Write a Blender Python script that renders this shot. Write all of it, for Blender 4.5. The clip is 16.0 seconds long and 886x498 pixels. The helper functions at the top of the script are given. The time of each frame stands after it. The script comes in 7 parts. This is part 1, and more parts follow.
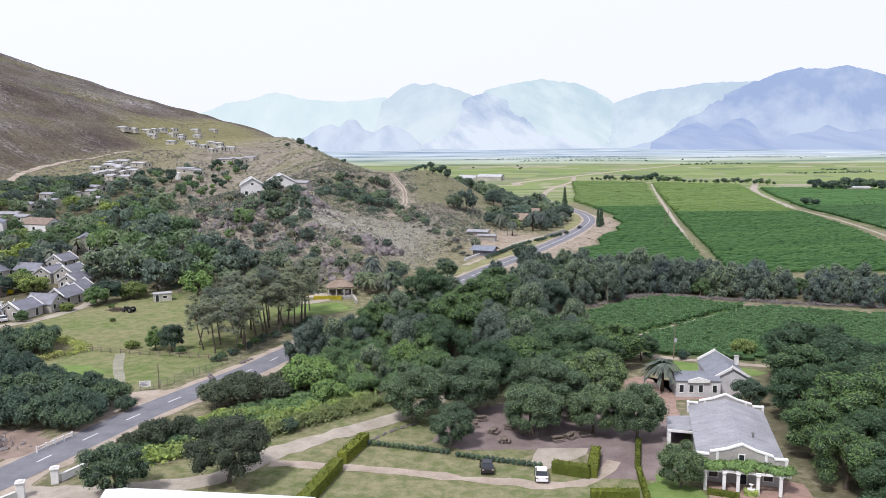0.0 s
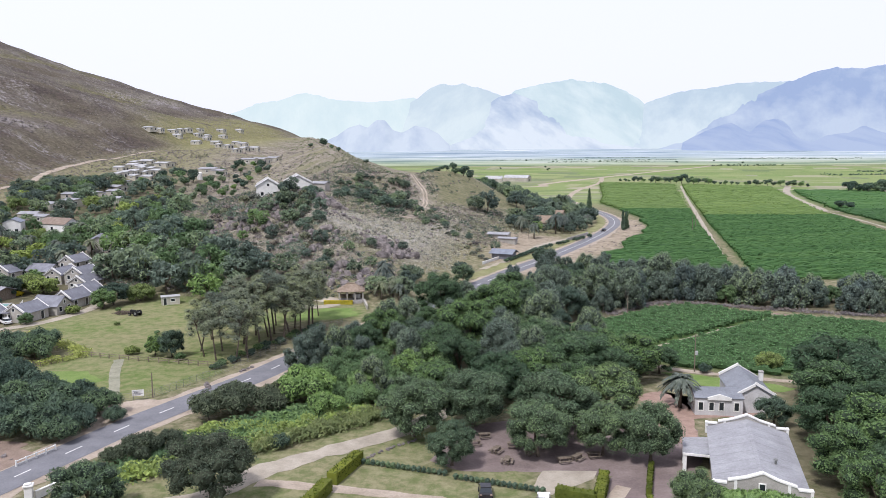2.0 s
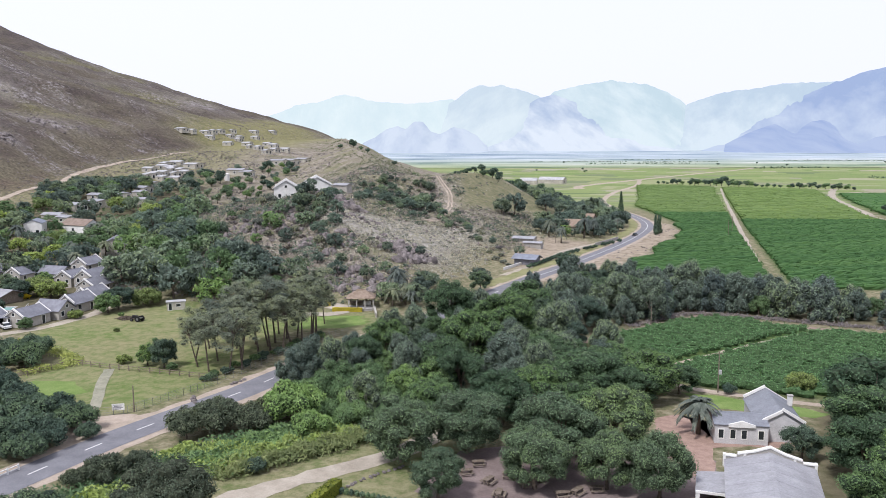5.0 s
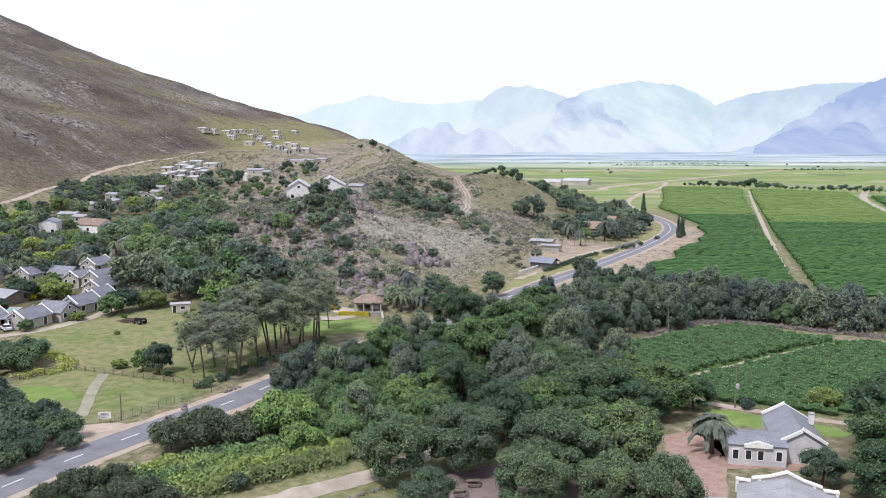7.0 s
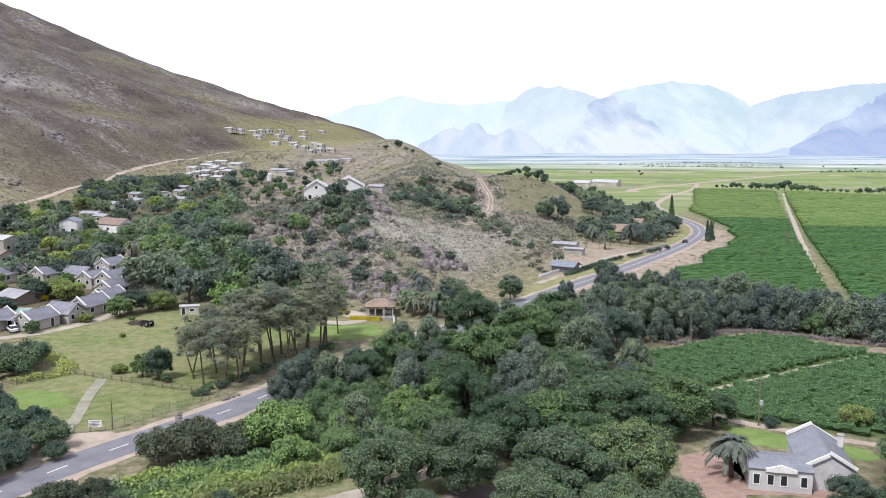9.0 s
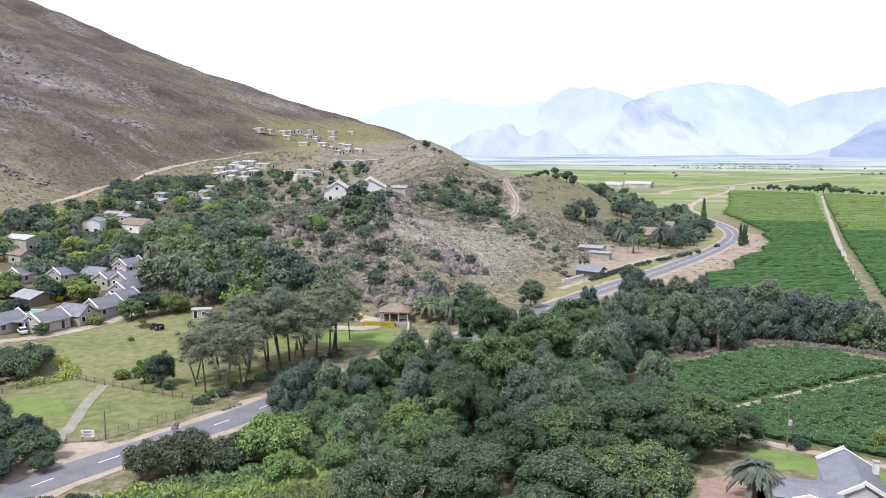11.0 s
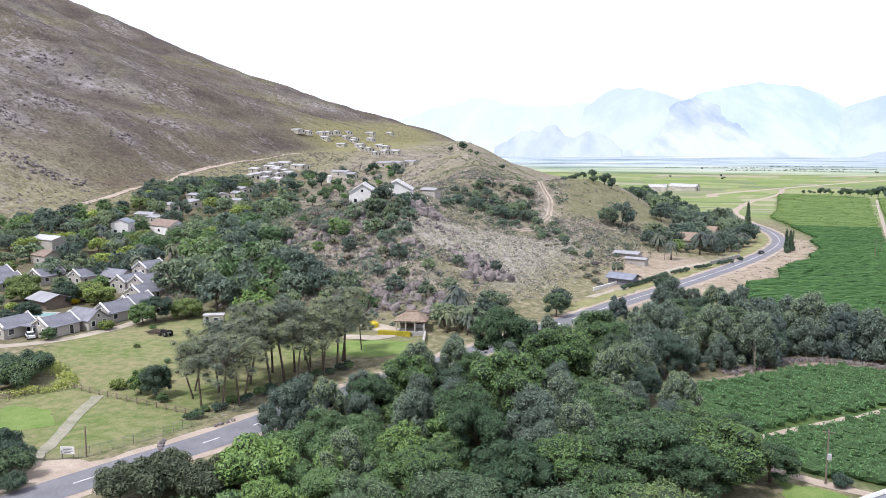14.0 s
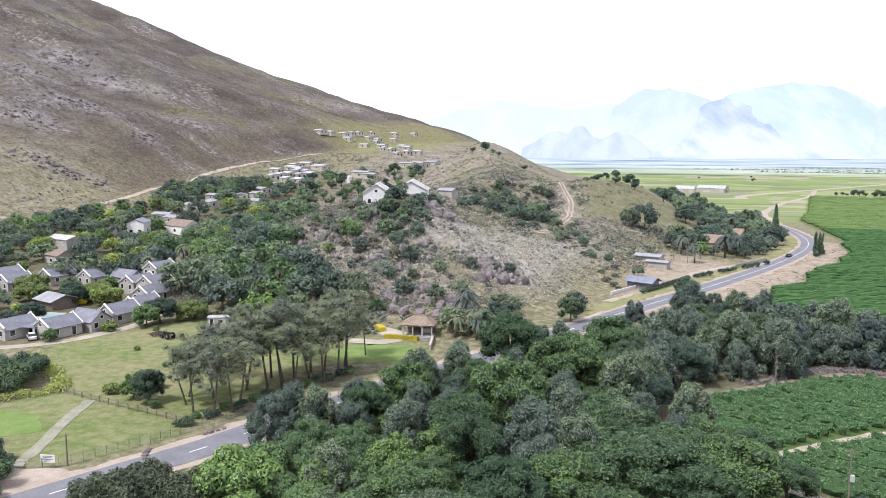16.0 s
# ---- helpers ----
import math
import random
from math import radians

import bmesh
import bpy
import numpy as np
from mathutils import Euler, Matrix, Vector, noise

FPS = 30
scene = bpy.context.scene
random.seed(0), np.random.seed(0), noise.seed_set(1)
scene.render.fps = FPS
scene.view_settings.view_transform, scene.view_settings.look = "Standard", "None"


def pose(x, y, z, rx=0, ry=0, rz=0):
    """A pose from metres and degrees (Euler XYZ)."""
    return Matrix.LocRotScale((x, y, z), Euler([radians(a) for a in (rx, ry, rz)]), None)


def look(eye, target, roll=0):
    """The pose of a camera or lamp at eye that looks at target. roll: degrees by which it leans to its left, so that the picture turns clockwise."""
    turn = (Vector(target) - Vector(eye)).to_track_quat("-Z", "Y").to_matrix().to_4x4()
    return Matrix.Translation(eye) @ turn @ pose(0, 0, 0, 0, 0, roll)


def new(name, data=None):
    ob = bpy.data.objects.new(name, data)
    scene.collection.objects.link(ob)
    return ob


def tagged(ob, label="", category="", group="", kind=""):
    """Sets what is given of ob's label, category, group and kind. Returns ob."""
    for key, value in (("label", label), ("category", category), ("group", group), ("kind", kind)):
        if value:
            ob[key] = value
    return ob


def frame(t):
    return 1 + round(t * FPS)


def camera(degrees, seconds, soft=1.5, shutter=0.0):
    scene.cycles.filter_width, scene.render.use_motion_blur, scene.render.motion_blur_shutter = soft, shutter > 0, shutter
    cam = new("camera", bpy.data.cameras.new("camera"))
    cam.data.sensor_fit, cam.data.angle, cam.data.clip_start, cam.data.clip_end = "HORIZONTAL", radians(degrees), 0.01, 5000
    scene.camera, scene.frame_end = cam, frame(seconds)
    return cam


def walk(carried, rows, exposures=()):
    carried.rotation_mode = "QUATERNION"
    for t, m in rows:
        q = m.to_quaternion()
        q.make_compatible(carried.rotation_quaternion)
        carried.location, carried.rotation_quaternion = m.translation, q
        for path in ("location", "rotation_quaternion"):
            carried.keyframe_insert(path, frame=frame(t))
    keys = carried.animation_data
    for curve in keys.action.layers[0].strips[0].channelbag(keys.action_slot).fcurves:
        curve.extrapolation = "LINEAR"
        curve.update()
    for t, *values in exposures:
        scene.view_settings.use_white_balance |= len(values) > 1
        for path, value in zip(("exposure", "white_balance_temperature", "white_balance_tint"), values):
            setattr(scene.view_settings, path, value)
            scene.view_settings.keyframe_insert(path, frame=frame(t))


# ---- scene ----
EXPOSURES = ((0.0, -0.05, 6250, 14), (4.5, -0.04, 6250, 14), (8.0, 0.06, 6250, 14), (12.0, 0.2, 6250, 14), (16.0, 0.27, 6250, 14))
cam = camera(58.67, 16.0, 0.6)


def flight(x, y, z, yaw, pitch, roll):
    # a pose from heading to the left, pitch and lean in degrees
    return pose(x, y, z, 0, 0, yaw) @ pose(0, 0, 0, 90 + pitch, 0, 0) @ pose(0, 0, 0, 0, 0, roll)


PATH = (
    (0, 0.01, -0.04, 45.01, 0.008, -7.867, -0.371),
    (1, 1.95, 3.67, 44.99, 1.048, -7.856, -0.293),
    (2, 4.05, 7.31, 44.95, 2.1, -7.818, -0.284),
    (3, 6.17, 10.86, 44.88, 3.09, -7.772, -0.287),
    (4, 8.23, 14.34, 44.79, 4.015, -7.729, -0.272),
    (5, 10.18, 17.78, 44.68, 4.91, -7.694, -0.231),
    (6, 12.02, 21.21, 44.56, 5.824, -7.664, -0.169),
    (7, 13.74, 24.66, 44.44, 6.798, -7.639, -0.094),
    (8, 15.37, 28.14, 44.33, 7.857, -7.615, -0.018),
    (9, 16.9, 31.67, 44.25, 8.999, -7.59, 0.05),
    (10, 18.35, 35.22, 44.2, 10.197, -7.563, 0.106),
    (11, 19.72, 38.78, 44.18, 11.403, -7.534, 0.151),
    (12, 21.03, 42.32, 44.19, 12.563, -7.504, 0.188),
    (13, 22.28, 45.83, 44.19, 13.633, -7.475, 0.222),
    (14, 23.5, 49.29, 44.14, 14.607, -7.447, 0.254),
    (15, 24.75, 52.72, 43.96, 15.545, -7.413, 0.279),
    (16, 26.09, 56.19, 43.53, 16.611, -7.365, 0.272),
)
walk(cam, [(t, flight(*p)) for t, *p in PATH], EXPOSURES)

# ---- sky and sun: bright overcast, high soft sun ----
SUN_EL, SUN_AZ = radians(62), radians(-50)
world = bpy.data.worlds.new("sky")
scene.world = world
world.use_nodes = True
wn, wl = world.node_tree.nodes, world.node_tree.links
wn.clear()
sky = wn.new("ShaderNodeTexSky")
sky.sky_type, sky.sun_disc = "NISHITA", False
sky.sun_elevation, sky.sun_rotation = SUN_EL, SUN_AZ
sky.air_density, sky.dust_density = 1.0, 4.0
wm = wn.new("ShaderNodeMix")
wm.data_type = "RGBA"
wm.inputs[0].default_value = 0.9
scale_sky = wn.new("ShaderNodeMix")
scale_sky.data_type, scale_sky.blend_type = "RGBA", "MULTIPLY"
scale_sky.inputs[0].default_value = 1.0
scale_sky.inputs[7].default_value = (0.12, 0.12, 0.12, 1)
wl.new(sky.outputs[0], scale_sky.inputs[6])
wl.new(scale_sky.outputs[2], wm.inputs[6])
wm.inputs[7].default_value = (1.04, 1.07, 1.23, 1)
wb = wn.new("ShaderNodeBackground")
wb.inputs[1].default_value = 1.0
wo = wn.new("ShaderNodeOutputWorld")
wl.new(wm.outputs[2], wb.inputs[0])
wl.new(wb.outputs[0], wo.inputs[0])

sun = new("sun", bpy.data.lights.new("sun", "SUN"))
sun.data.energy, sun.data.angle, sun.data.color = 3.9, radians(6), (1.0, 0.975, 0.94)
sun.matrix_world = look((-60, 20, 160), (0, 110, 0))

# ---- materials ----
def material(name, rough=0.8, metal=0.0, spec=0.3):
    m = bpy.data.materials.new(name)
    m.use_nodes = True
    n, l = m.node_tree.nodes, m.node_tree.links
    b = n["Principled BSDF"]
    b.inputs["Roughness"].default_value, b.inputs["Metallic"].default_value = rough, metal
    b.inputs["Specular IOR Level"].default_value = spec
    return m, n, l, b


def noise_node(n, l, scale, detail=4.0, rough=0.6, coord=None):
    t = n.new("ShaderNodeTexNoise")
    t.inputs["Scale"].default_value, t.inputs["Detail"].default_value, t.inputs["Roughness"].default_value = scale, detail, rough
    if coord is not None:
        l.new(coord, t.inputs["Vector"])
    return t.outputs[0]


def ramp(n, l, fac, *stops):
    r = n.new("ShaderNodeValToRGB")
    e = r.color_ramp.elements
    while len(e) < len(stops):
        e.new(0.5)
    for k, (p, c) in zip(e, stops):
        k.position, k.color = p, (*c, 1)
    l.new(fac, r.inputs[0])
    return r.outputs[0]


def mix(n, l, fac, a, b, mode="MIX"):
    x = n.new("ShaderNodeMix")
    x.data_type, x.blend_type = "RGBA", mode
    for v, i in ((fac, 0), (a, 6), (b, 7)):
        if isinstance(v, (int, float)):
            x.inputs[i].default_value = v
        elif isinstance(v, tuple):
            x.inputs[i].default_value = (*v, 1)
        else:
            l.new(v, x.inputs[i])
    return x.outputs[2]


def maths(n, l, op, a, b=0.0, clamp=False):
    x = n.new("ShaderNodeMath")
    x.operation, x.use_clamp = op, clamp
    for i, v in enumerate((a, b)):
        if isinstance(v, (int, float)):
            x.inputs[i].default_value = v
        else:
            l.new(v, x.inputs[i])
    return x.outputs[0]


def bump(n, l, b, height, strength=0.4, dist=0.1):
    x = n.new("ShaderNodeBump")
    x.inputs["Strength"].default_value, x.inputs["Distance"].default_value = strength, dist
    l.new(height, x.inputs["Height"])
    l.new(x.outputs[0], b.inputs["Normal"])


def where_node(n):
    return n.new("ShaderNodeNewGeometry").outputs["Position"]


def plain(name, low, high, scale=2.0, rough=0.8, metal=0.0, fine=None, relief=0.3, spec=0.15):
    """A surface that wanders between two colours at two scales, with a slight relief."""
    m, n, l, b = material(name, rough, metal, spec)
    low, high = [tuple(0.76 * v if v < 0.55 else 0.87 * v for v in c) for c in (low, high)]
    co = n.new("ShaderNodeTexCoord").outputs["Object"]
    c1 = ramp(n, l, noise_node(n, l, scale, 5, 0.65, co), (0.3, low), (0.7, high))
    g = noise_node(n, l, fine or scale * 14, 3, 0.6, co)
    c = mix(n, l, 0.5, c1, ramp(n, l, g, (0.25, (0.35, 0.35, 0.35)), (0.75, (0.65, 0.65, 0.65))), "OVERLAY")
    l.new(c, b.inputs["Base Color"])
    bump(n, l, b, g, relief, 0.02)
    return m


INNER_SHADE = {}


def leafy(name, low, high, glow=0.16):
    """Foliage: colour varies leaf by leaf, clump by clump and plant by plant, and a little light comes through."""
    m, n, l, b = material(name, 0.65, 0.0, 0.1)
    g = n.new("ShaderNodeNewGeometry")
    o = n.new("ShaderNodeObjectInfo")
    low, high = [(0.8 * c[0], 0.79 * c[1], 1.12 * c[2]) for c in (low, high)]
    dull, fresh = [tuple(p + (q - p) * u for p, q in zip(low, high)) for u in (0.12, 0.85)]
    c = ramp(n, l, g.outputs["Random Per Island"], (0.0, dull), (1.0, fresh))
    big = noise_node(n, l, 0.45, 4, 0.65, g.outputs["Position"])
    f = maths(n, l, "ADD", maths(n, l, "MULTIPLY", o.outputs["Random"], 0.55), maths(n, l, "MULTIPLY", big, 0.8))
    c = mix(n, l, 1.0, c, ramp(n, l, f, (0.36, (0.6, 0.66, 0.74)), (0.66, (0.98, 1.0, 1.0)), (1.0, (1.42, 1.42, 0.98))), "MULTIPLY")
    l.new(c, b.inputs["Base Color"])
    t = n.new("ShaderNodeBsdfTranslucent")
    l.new(c, t.inputs[0])
    s = n.new("ShaderNodeMixShader")
    s.inputs[0].default_value = glow
    l.new(b.outputs[0], s.inputs[1])
    l.new(t.outputs[0], s.inputs[2])
    l.new(s.outputs[0], n["Material Output"].inputs[0])
    # inside of the crown: the leaf colours darkened, standing in for shade
    INNER_SHADE[name] = plain(name + "_inside", tuple(0.3 * v for v in low), tuple(0.33 * (p + q) for p, q in zip(low, high)), 2.2, 0.8, fine=9, relief=1.0)
    return m


LEAF_OAK = leafy("oak_leaves", (0.055, 0.102, 0.038), (0.165, 0.25, 0.09))
LEAF_OLIVE = leafy("olive_bush_leaves", (0.07, 0.095, 0.04), (0.195, 0.225, 0.1))
LEAF_SHADE = leafy("shade_tree_leaves", (0.078, 0.125, 0.05), (0.235, 0.32, 0.125))
LEAF_GUM = leafy("gum_leaves", (0.118, 0.163, 0.088), (0.255, 0.32, 0.172))
LEAF_DARK = leafy("dark_leaves", (0.06, 0.1, 0.05), (0.165, 0.23, 0.112))
LEAF_BRIGHT = leafy("bright_leaves", (0.11, 0.19, 0.055), (0.24, 0.35, 0.115))
LEAF_PINE = leafy("pine_needles", (0.15, 0.18, 0.088), (0.36, 0.4, 0.205))
LEAF_LIME = leafy("lime_leaves", (0.17, 0.24, 0.05), (0.37, 0.45, 0.12))
LEAF_REED = leafy("reed_leaves", (0.2, 0.25, 0.06), (0.4, 0.43, 0.13))
LEAF_SCRUB = leafy("scrub_leaves", (0.13, 0.145, 0.08), (0.3, 0.315, 0.178))
LEAF_GREY = leafy("grey_scrub_leaves", (0.3, 0.288, 0.212), (0.5, 0.478, 0.362))
LEAF_HEATH = leafy("heath_leaves", (0.158, 0.14, 0.094), (0.35, 0.308, 0.212))
LEAF_VINE = leafy("vine_leaves", (0.095, 0.205, 0.055), (0.265, 0.45, 0.13), 0.2)
LEAF_VINE_FAR = leafy("far_vine_leaves", (0.066, 0.15, 0.036), (0.115, 0.22, 0.052), 0.2)
LEAF_VINE_PALE = leafy("pale_vine_leaves", (0.12, 0.195, 0.042), (0.205, 0.29, 0.068), 0.2)
LEAF_PALM = leafy("palm_leaves", (0.085, 0.105, 0.06), (0.24, 0.265, 0.15))
LEAF_HEDGE = leafy("hedge_leaves", (0.05, 0.085, 0.008), (0.2, 0.22, 0.03))
LEAF_GARDEN = leafy("garden_leaves", (0.12, 0.175, 0.09), (0.275, 0.355, 0.18))
LEAF_EVERGREEN = leafy("evergreen_leaves", (0.085, 0.122, 0.066), (0.215, 0.27, 0.145))
LEAF_BELT = leafy("belt_leaves", (0.1, 0.14, 0.085), (0.235, 0.295, 0.18))
FLOWER = leafy("yellow_flowers", (0.5, 0.4, 0.02), (0.75, 0.6, 0.05))
BARK = plain("bark", (0.08, 0.06, 0.045), (0.2, 0.165, 0.13), 1.5)
BARK_PALE = plain("pale_bark", (0.2, 0.18, 0.15), (0.42, 0.39, 0.34), 1.2)
WORN = plain("worn_grey_path", (0.24, 0.245, 0.17), (0.4, 0.38, 0.3), 0.4, 0.95, fine=4, relief=0.5)
ROCK = plain("rock", (0.085, 0.075, 0.072), (0.34, 0.3, 0.29), 0.8, 0.9, fine=3, relief=1.0)
ASPHALT = plain("asphalt", (0.17, 0.17, 0.185), (0.25, 0.25, 0.27), 0.25, 0.85, fine=6)
LINE = plain("road_paint", (0.6, 0.6, 0.58), (0.78, 0.78, 0.76), 3)
SAND = plain("sandy_soil", (0.33, 0.27, 0.21), (0.53, 0.45, 0.37), 0.25, 0.95, fine=3, relief=0.6)
GRAVEL = plain("gravel", (0.32, 0.28, 0.225), (0.52, 0.465, 0.385), 0.3, 0.95, fine=5, relief=0.6)
COURT = plain("clay_court", (0.17, 0.132, 0.125), (0.31, 0.248, 0.232), 0.18, 0.95, fine=3, relief=0.5)
TILE = plain("paving", (0.3, 0.2, 0.16), (0.45, 0.32, 0.26), 0.8)
WHITE = plain("white_plaster", (0.66, 0.65, 0.62), (0.82, 0.81, 0.78), 0.6)
CREAM = plain("cream_plaster", (0.4, 0.375, 0.33), (0.54, 0.51, 0.46), 0.5)
GREYWALL = plain("grey_plaster", (0.36, 0.34, 0.31), (0.5, 0.48, 0.44), 0.5)
METAL_ROOF = plain("painted_iron_roof", (0.28, 0.28, 0.295), (0.42, 0.42, 0.44), 0.35, 0.5, fine=3)
HOUSE_ROOF = plain("grey_blue_iron_roof", (0.19, 0.2, 0.225), (0.285, 0.3, 0.33), 0.4, 0.5, fine=3)
HOUSE_WALL = plain("greyish_white_plaster", (0.5, 0.49, 0.49), (0.62, 0.61, 0.61), 0.5)
SLATE = plain("slate_roof", (0.165, 0.168, 0.195), (0.29, 0.295, 0.33), 0.5, 0.6, fine=6)
BLUE_ROOF = plain("blue_grey_roof", (0.17, 0.19, 0.235), (0.29, 0.315, 0.37), 0.5, 0.5)
THATCH = plain("thatch", (0.22, 0.165, 0.125), (0.38, 0.3, 0.235), 1.2, 0.95)
TENT = plain("white_canvas", (0.8, 0.8, 0.82), (0.88, 0.88, 0.9), 0.4, 0.5)
WOOD = plain("weathered_wood", (0.14, 0.11, 0.085), (0.3, 0.25, 0.2), 2)
STEEL = plain("galvanised_steel", (0.22, 0.225, 0.21), (0.38, 0.385, 0.37), 3, 0.5, 0.6)
CONCRETE = plain("concrete", (0.36, 0.34, 0.32), (0.5, 0.48, 0.46), 0.7)
RED_EARTH = plain("red_earth", (0.22, 0.165, 0.13), (0.38, 0.29, 0.24), 0.3, 0.95)
CAR_WHITE = plain("white_car_paint", (0.78, 0.78, 0.78), (0.84, 0.84, 0.84), 0.5, 0.25, relief=0.0, spec=0.5)
CAR_BLACK = plain("black_car_paint", (0.012, 0.012, 0.015), (0.025, 0.025, 0.03), 0.5, 0.25, relief=0.0, spec=0.5)
RUBBER = plain("rubber", (0.015, 0.015, 0.015), (0.035, 0.035, 0.035), 3)
POOL = plain("pool_water", (0.3, 0.5, 0.48), (0.42, 0.6, 0.57), 0.5, 0.12, relief=0.05, spec=0.5)
GLASS, _n, _l, _b = material("dark_glass", 0.08, 0.0, 0.6)
_b.inputs["Base Color"].default_value = (0.02, 0.025, 0.03, 1)
LAWN_GREEN = plain("green_lawn", (0.13, 0.215, 0.05), (0.24, 0.31, 0.105), 0.25, 0.95, fine=4, relief=0.6)
ROOF_PALE = plain("pale_sheet_roof", (0.33, 0.33, 0.34), (0.56, 0.56, 0.56), 0.3, 0.6)
CREAM_PALE = plain("pale_house_plaster", (0.34, 0.32, 0.29), (0.6, 0.57, 0.53), 0.12)
BRICK_ROOF = plain("brown_tile_roof", (0.2, 0.15, 0.12), (0.34, 0.27, 0.22), 0.8)
VERGE_GRASS = plain("verge_grass", (0.17, 0.19, 0.07), (0.34, 0.32, 0.17), 0.22, 0.95, fine=4, relief=0.6)

# ---- shape of the land ----
def smooth(a, b, v):
    u = np.clip((np.asarray(v, float) - a) / (b - a), 0.0, 1.0)
    return u * u * (3 - 2 * u)


def ridge(x, y, nodes, fall):
    """Height of a ridge over crest nodes (x, y, height, width to the west, width to the east)."""
    best = np.zeros_like(x)
    for (ax, ay, ah, aw, ae), (bx, by, bh, bw, be) in zip(nodes, nodes[1:]):
        dx, dy = bx - ax, by - ay
        u = np.clip(((x - ax) * dx + (y - ay) * dy) / (dx * dx + dy * dy), 0, 1)
        d = np.hypot(x - ax - u * dx, y - ay - u * dy)
        west = (x - ax - u * dx) < 0
        w = np.where(west, aw + u * (bw - aw), ae + u * (be - ae))
        h = (ah + u * (bh - ah)) * np.clip(1 - d / w, 0, 1) ** fall
        best = np.maximum(best, h)
    return best


HILL = ((-32, 246, 5, 25, 25), (-50, 288, 20, 66, 52), (-66, 318, 26, 95, 72), (-82, 340, 26, 95, 92), (-72, 375, 26, 90, 98), (-62, 430, 27, 90, 110),
        (-74, 500, 34, 90, 110), (-112, 615, 40, 110, 130), (-150, 760, 42, 120, 120), (-190, 960, 43, 140, 130))
SPUR = ((-66, 420, 28, 60, 60), (-30, 432, 28, 60, 72), (-10, 485, 28, 60, 66), (2, 560, 22, 60, 50), (12, 640, 6, 60, 40))


def plain_level(x, y):
    """The plain sinks gently away from the hill."""
    return -10 * smooth(300, 950, y) * smooth(-40, 60, x + 0.6 * np.maximum(0, y - 700))


def ground(x, y):
    """Height of the land at x, y."""
    x, y = np.asarray(x, float), np.asarray(y, float)
    valley = 40 * smooth(235, 800, y) * smooth(-40, -190, x) + 5 * smooth(-120, -260, x) * smooth(150, 340, y)
    fade = 1 - smooth(1000, 1500, y)
    hill = np.maximum(ridge(x, y, HILL, 1.15), ridge(x, y, SPUR, 1.15)) * fade
    foot = np.interp(y, (0, 322, 581, 775, 970, 1300), (-235, -249, -264, -215, -190, -150))
    s = np.maximum(foot - x, 0)
    slope = 0.4 - 0.17 * smooth(540, 900, y)
    mount = (slope * s * smooth(0, 60, s) + 0.00018 * s * s) * smooth(-400, 250, y)
    mount = np.minimum(mount, 420 + 0.1 * s) * fade
    plain = plain_level(x, y)
    low = plain + np.maximum(valley * fade + mount, hill) + 0.15 * np.minimum(valley, hill)
    rough = smooth(3, 14, low - plain)
    bumps = np.sin(x * 0.071 + 1.3 * np.sin(y * 0.043)) * np.sin(y * 0.063 + 1.1 * np.sin(x * 0.051))
    gully = np.sin((y * 0.8 - x * 0.45) * 0.035 + 0.8 * np.sin(x * 0.011)) * smooth(30, 160, s)
    spur = 1 - np.abs(np.sin((y * 0.9 - x * 0.3) * 0.021 + 1.1 * np.sin(x * 0.013 + 1.0))) * 1.6
    crag = np.sin(x * 0.11 + 1.7 * np.sin(y * 0.06)) * np.sin(y * 0.093 + 1.4 * np.sin(x * 0.07))
    wild = smooth(40, 150, s) * smooth(300, 420, y)
    return low + rough * (0.9 * bumps + 6.0 * gully * smooth(300, 420, y) + wild * (5.0 * spur + 1.6 * crag))


def z_at(x, y):
    return float(ground(x, y))


def inside(poly, x, y, soft=3.0):
    """1 well inside a polygon, 0 outside, soft over a few metres."""
    x, y = np.asarray(x, float), np.asarray(y, float)
    odd = np.zeros(x.shape, bool)
    near = np.full(x.shape, 1e9)
    for (ax, ay), (bx, by) in zip(poly, poly[1:] + poly[:1]):
        cross = ((ay > y) != (by > y)) & (x < (bx - ax) * (y - ay) / (by - ay + 1e-9) + ax)
        odd ^= cross
        dx, dy = bx - ax, by - ay
        u = np.clip(((x - ax) * dx + (y - ay) * dy) / (dx * dx + dy * dy + 1e-9), 0, 1)
        near = np.minimum(near, np.hypot(x - ax - u * dx, y - ay - u * dy))
    return smooth(-soft, soft, np.where(odd, near, -near))


def mesh_of(name, verts, faces, mats, smooth_faces=False):
    me = bpy.data.meshes.new(name)
    me.from_pydata([tuple(v) for v in verts], [], faces)
    for m in mats if isinstance(mats, (list, tuple)) else (mats,):
        me.materials.append(m)
    if smooth_faces:
        me.polygons.foreach_set("use_smooth", [True] * len(me.polygons))
    me.update()
    return me


def part(name, bm, mat, parent=None, label="", smooth_faces=False):
    """Links a bmesh, a mesh or (verts, faces) as one object under a thing."""
    if isinstance(bm, bmesh.types.BMesh):
        me = bpy.data.meshes.new(name)
        bm.to_mesh(me)
        bm.free()
        me.materials.append(mat)
        if smooth_faces:
            me.polygons.foreach_set("use_smooth", [True] * len(me.polygons))
    elif isinstance(bm, tuple):
        me = mesh_of(name, bm[0], bm[1], mat, smooth_faces)
    else:
        me = bm
    ob = new(name, me)
    if parent is not None:
        ob.parent = parent
    if label:
        ob["label"] = label
    return ob


def thing(name, m, label, category, group="", kind=""):
    ob = new(name)
    ob.empty_display_size = 0.5
    ob.matrix_basis = m
    return tagged(ob, label, category, group, kind)


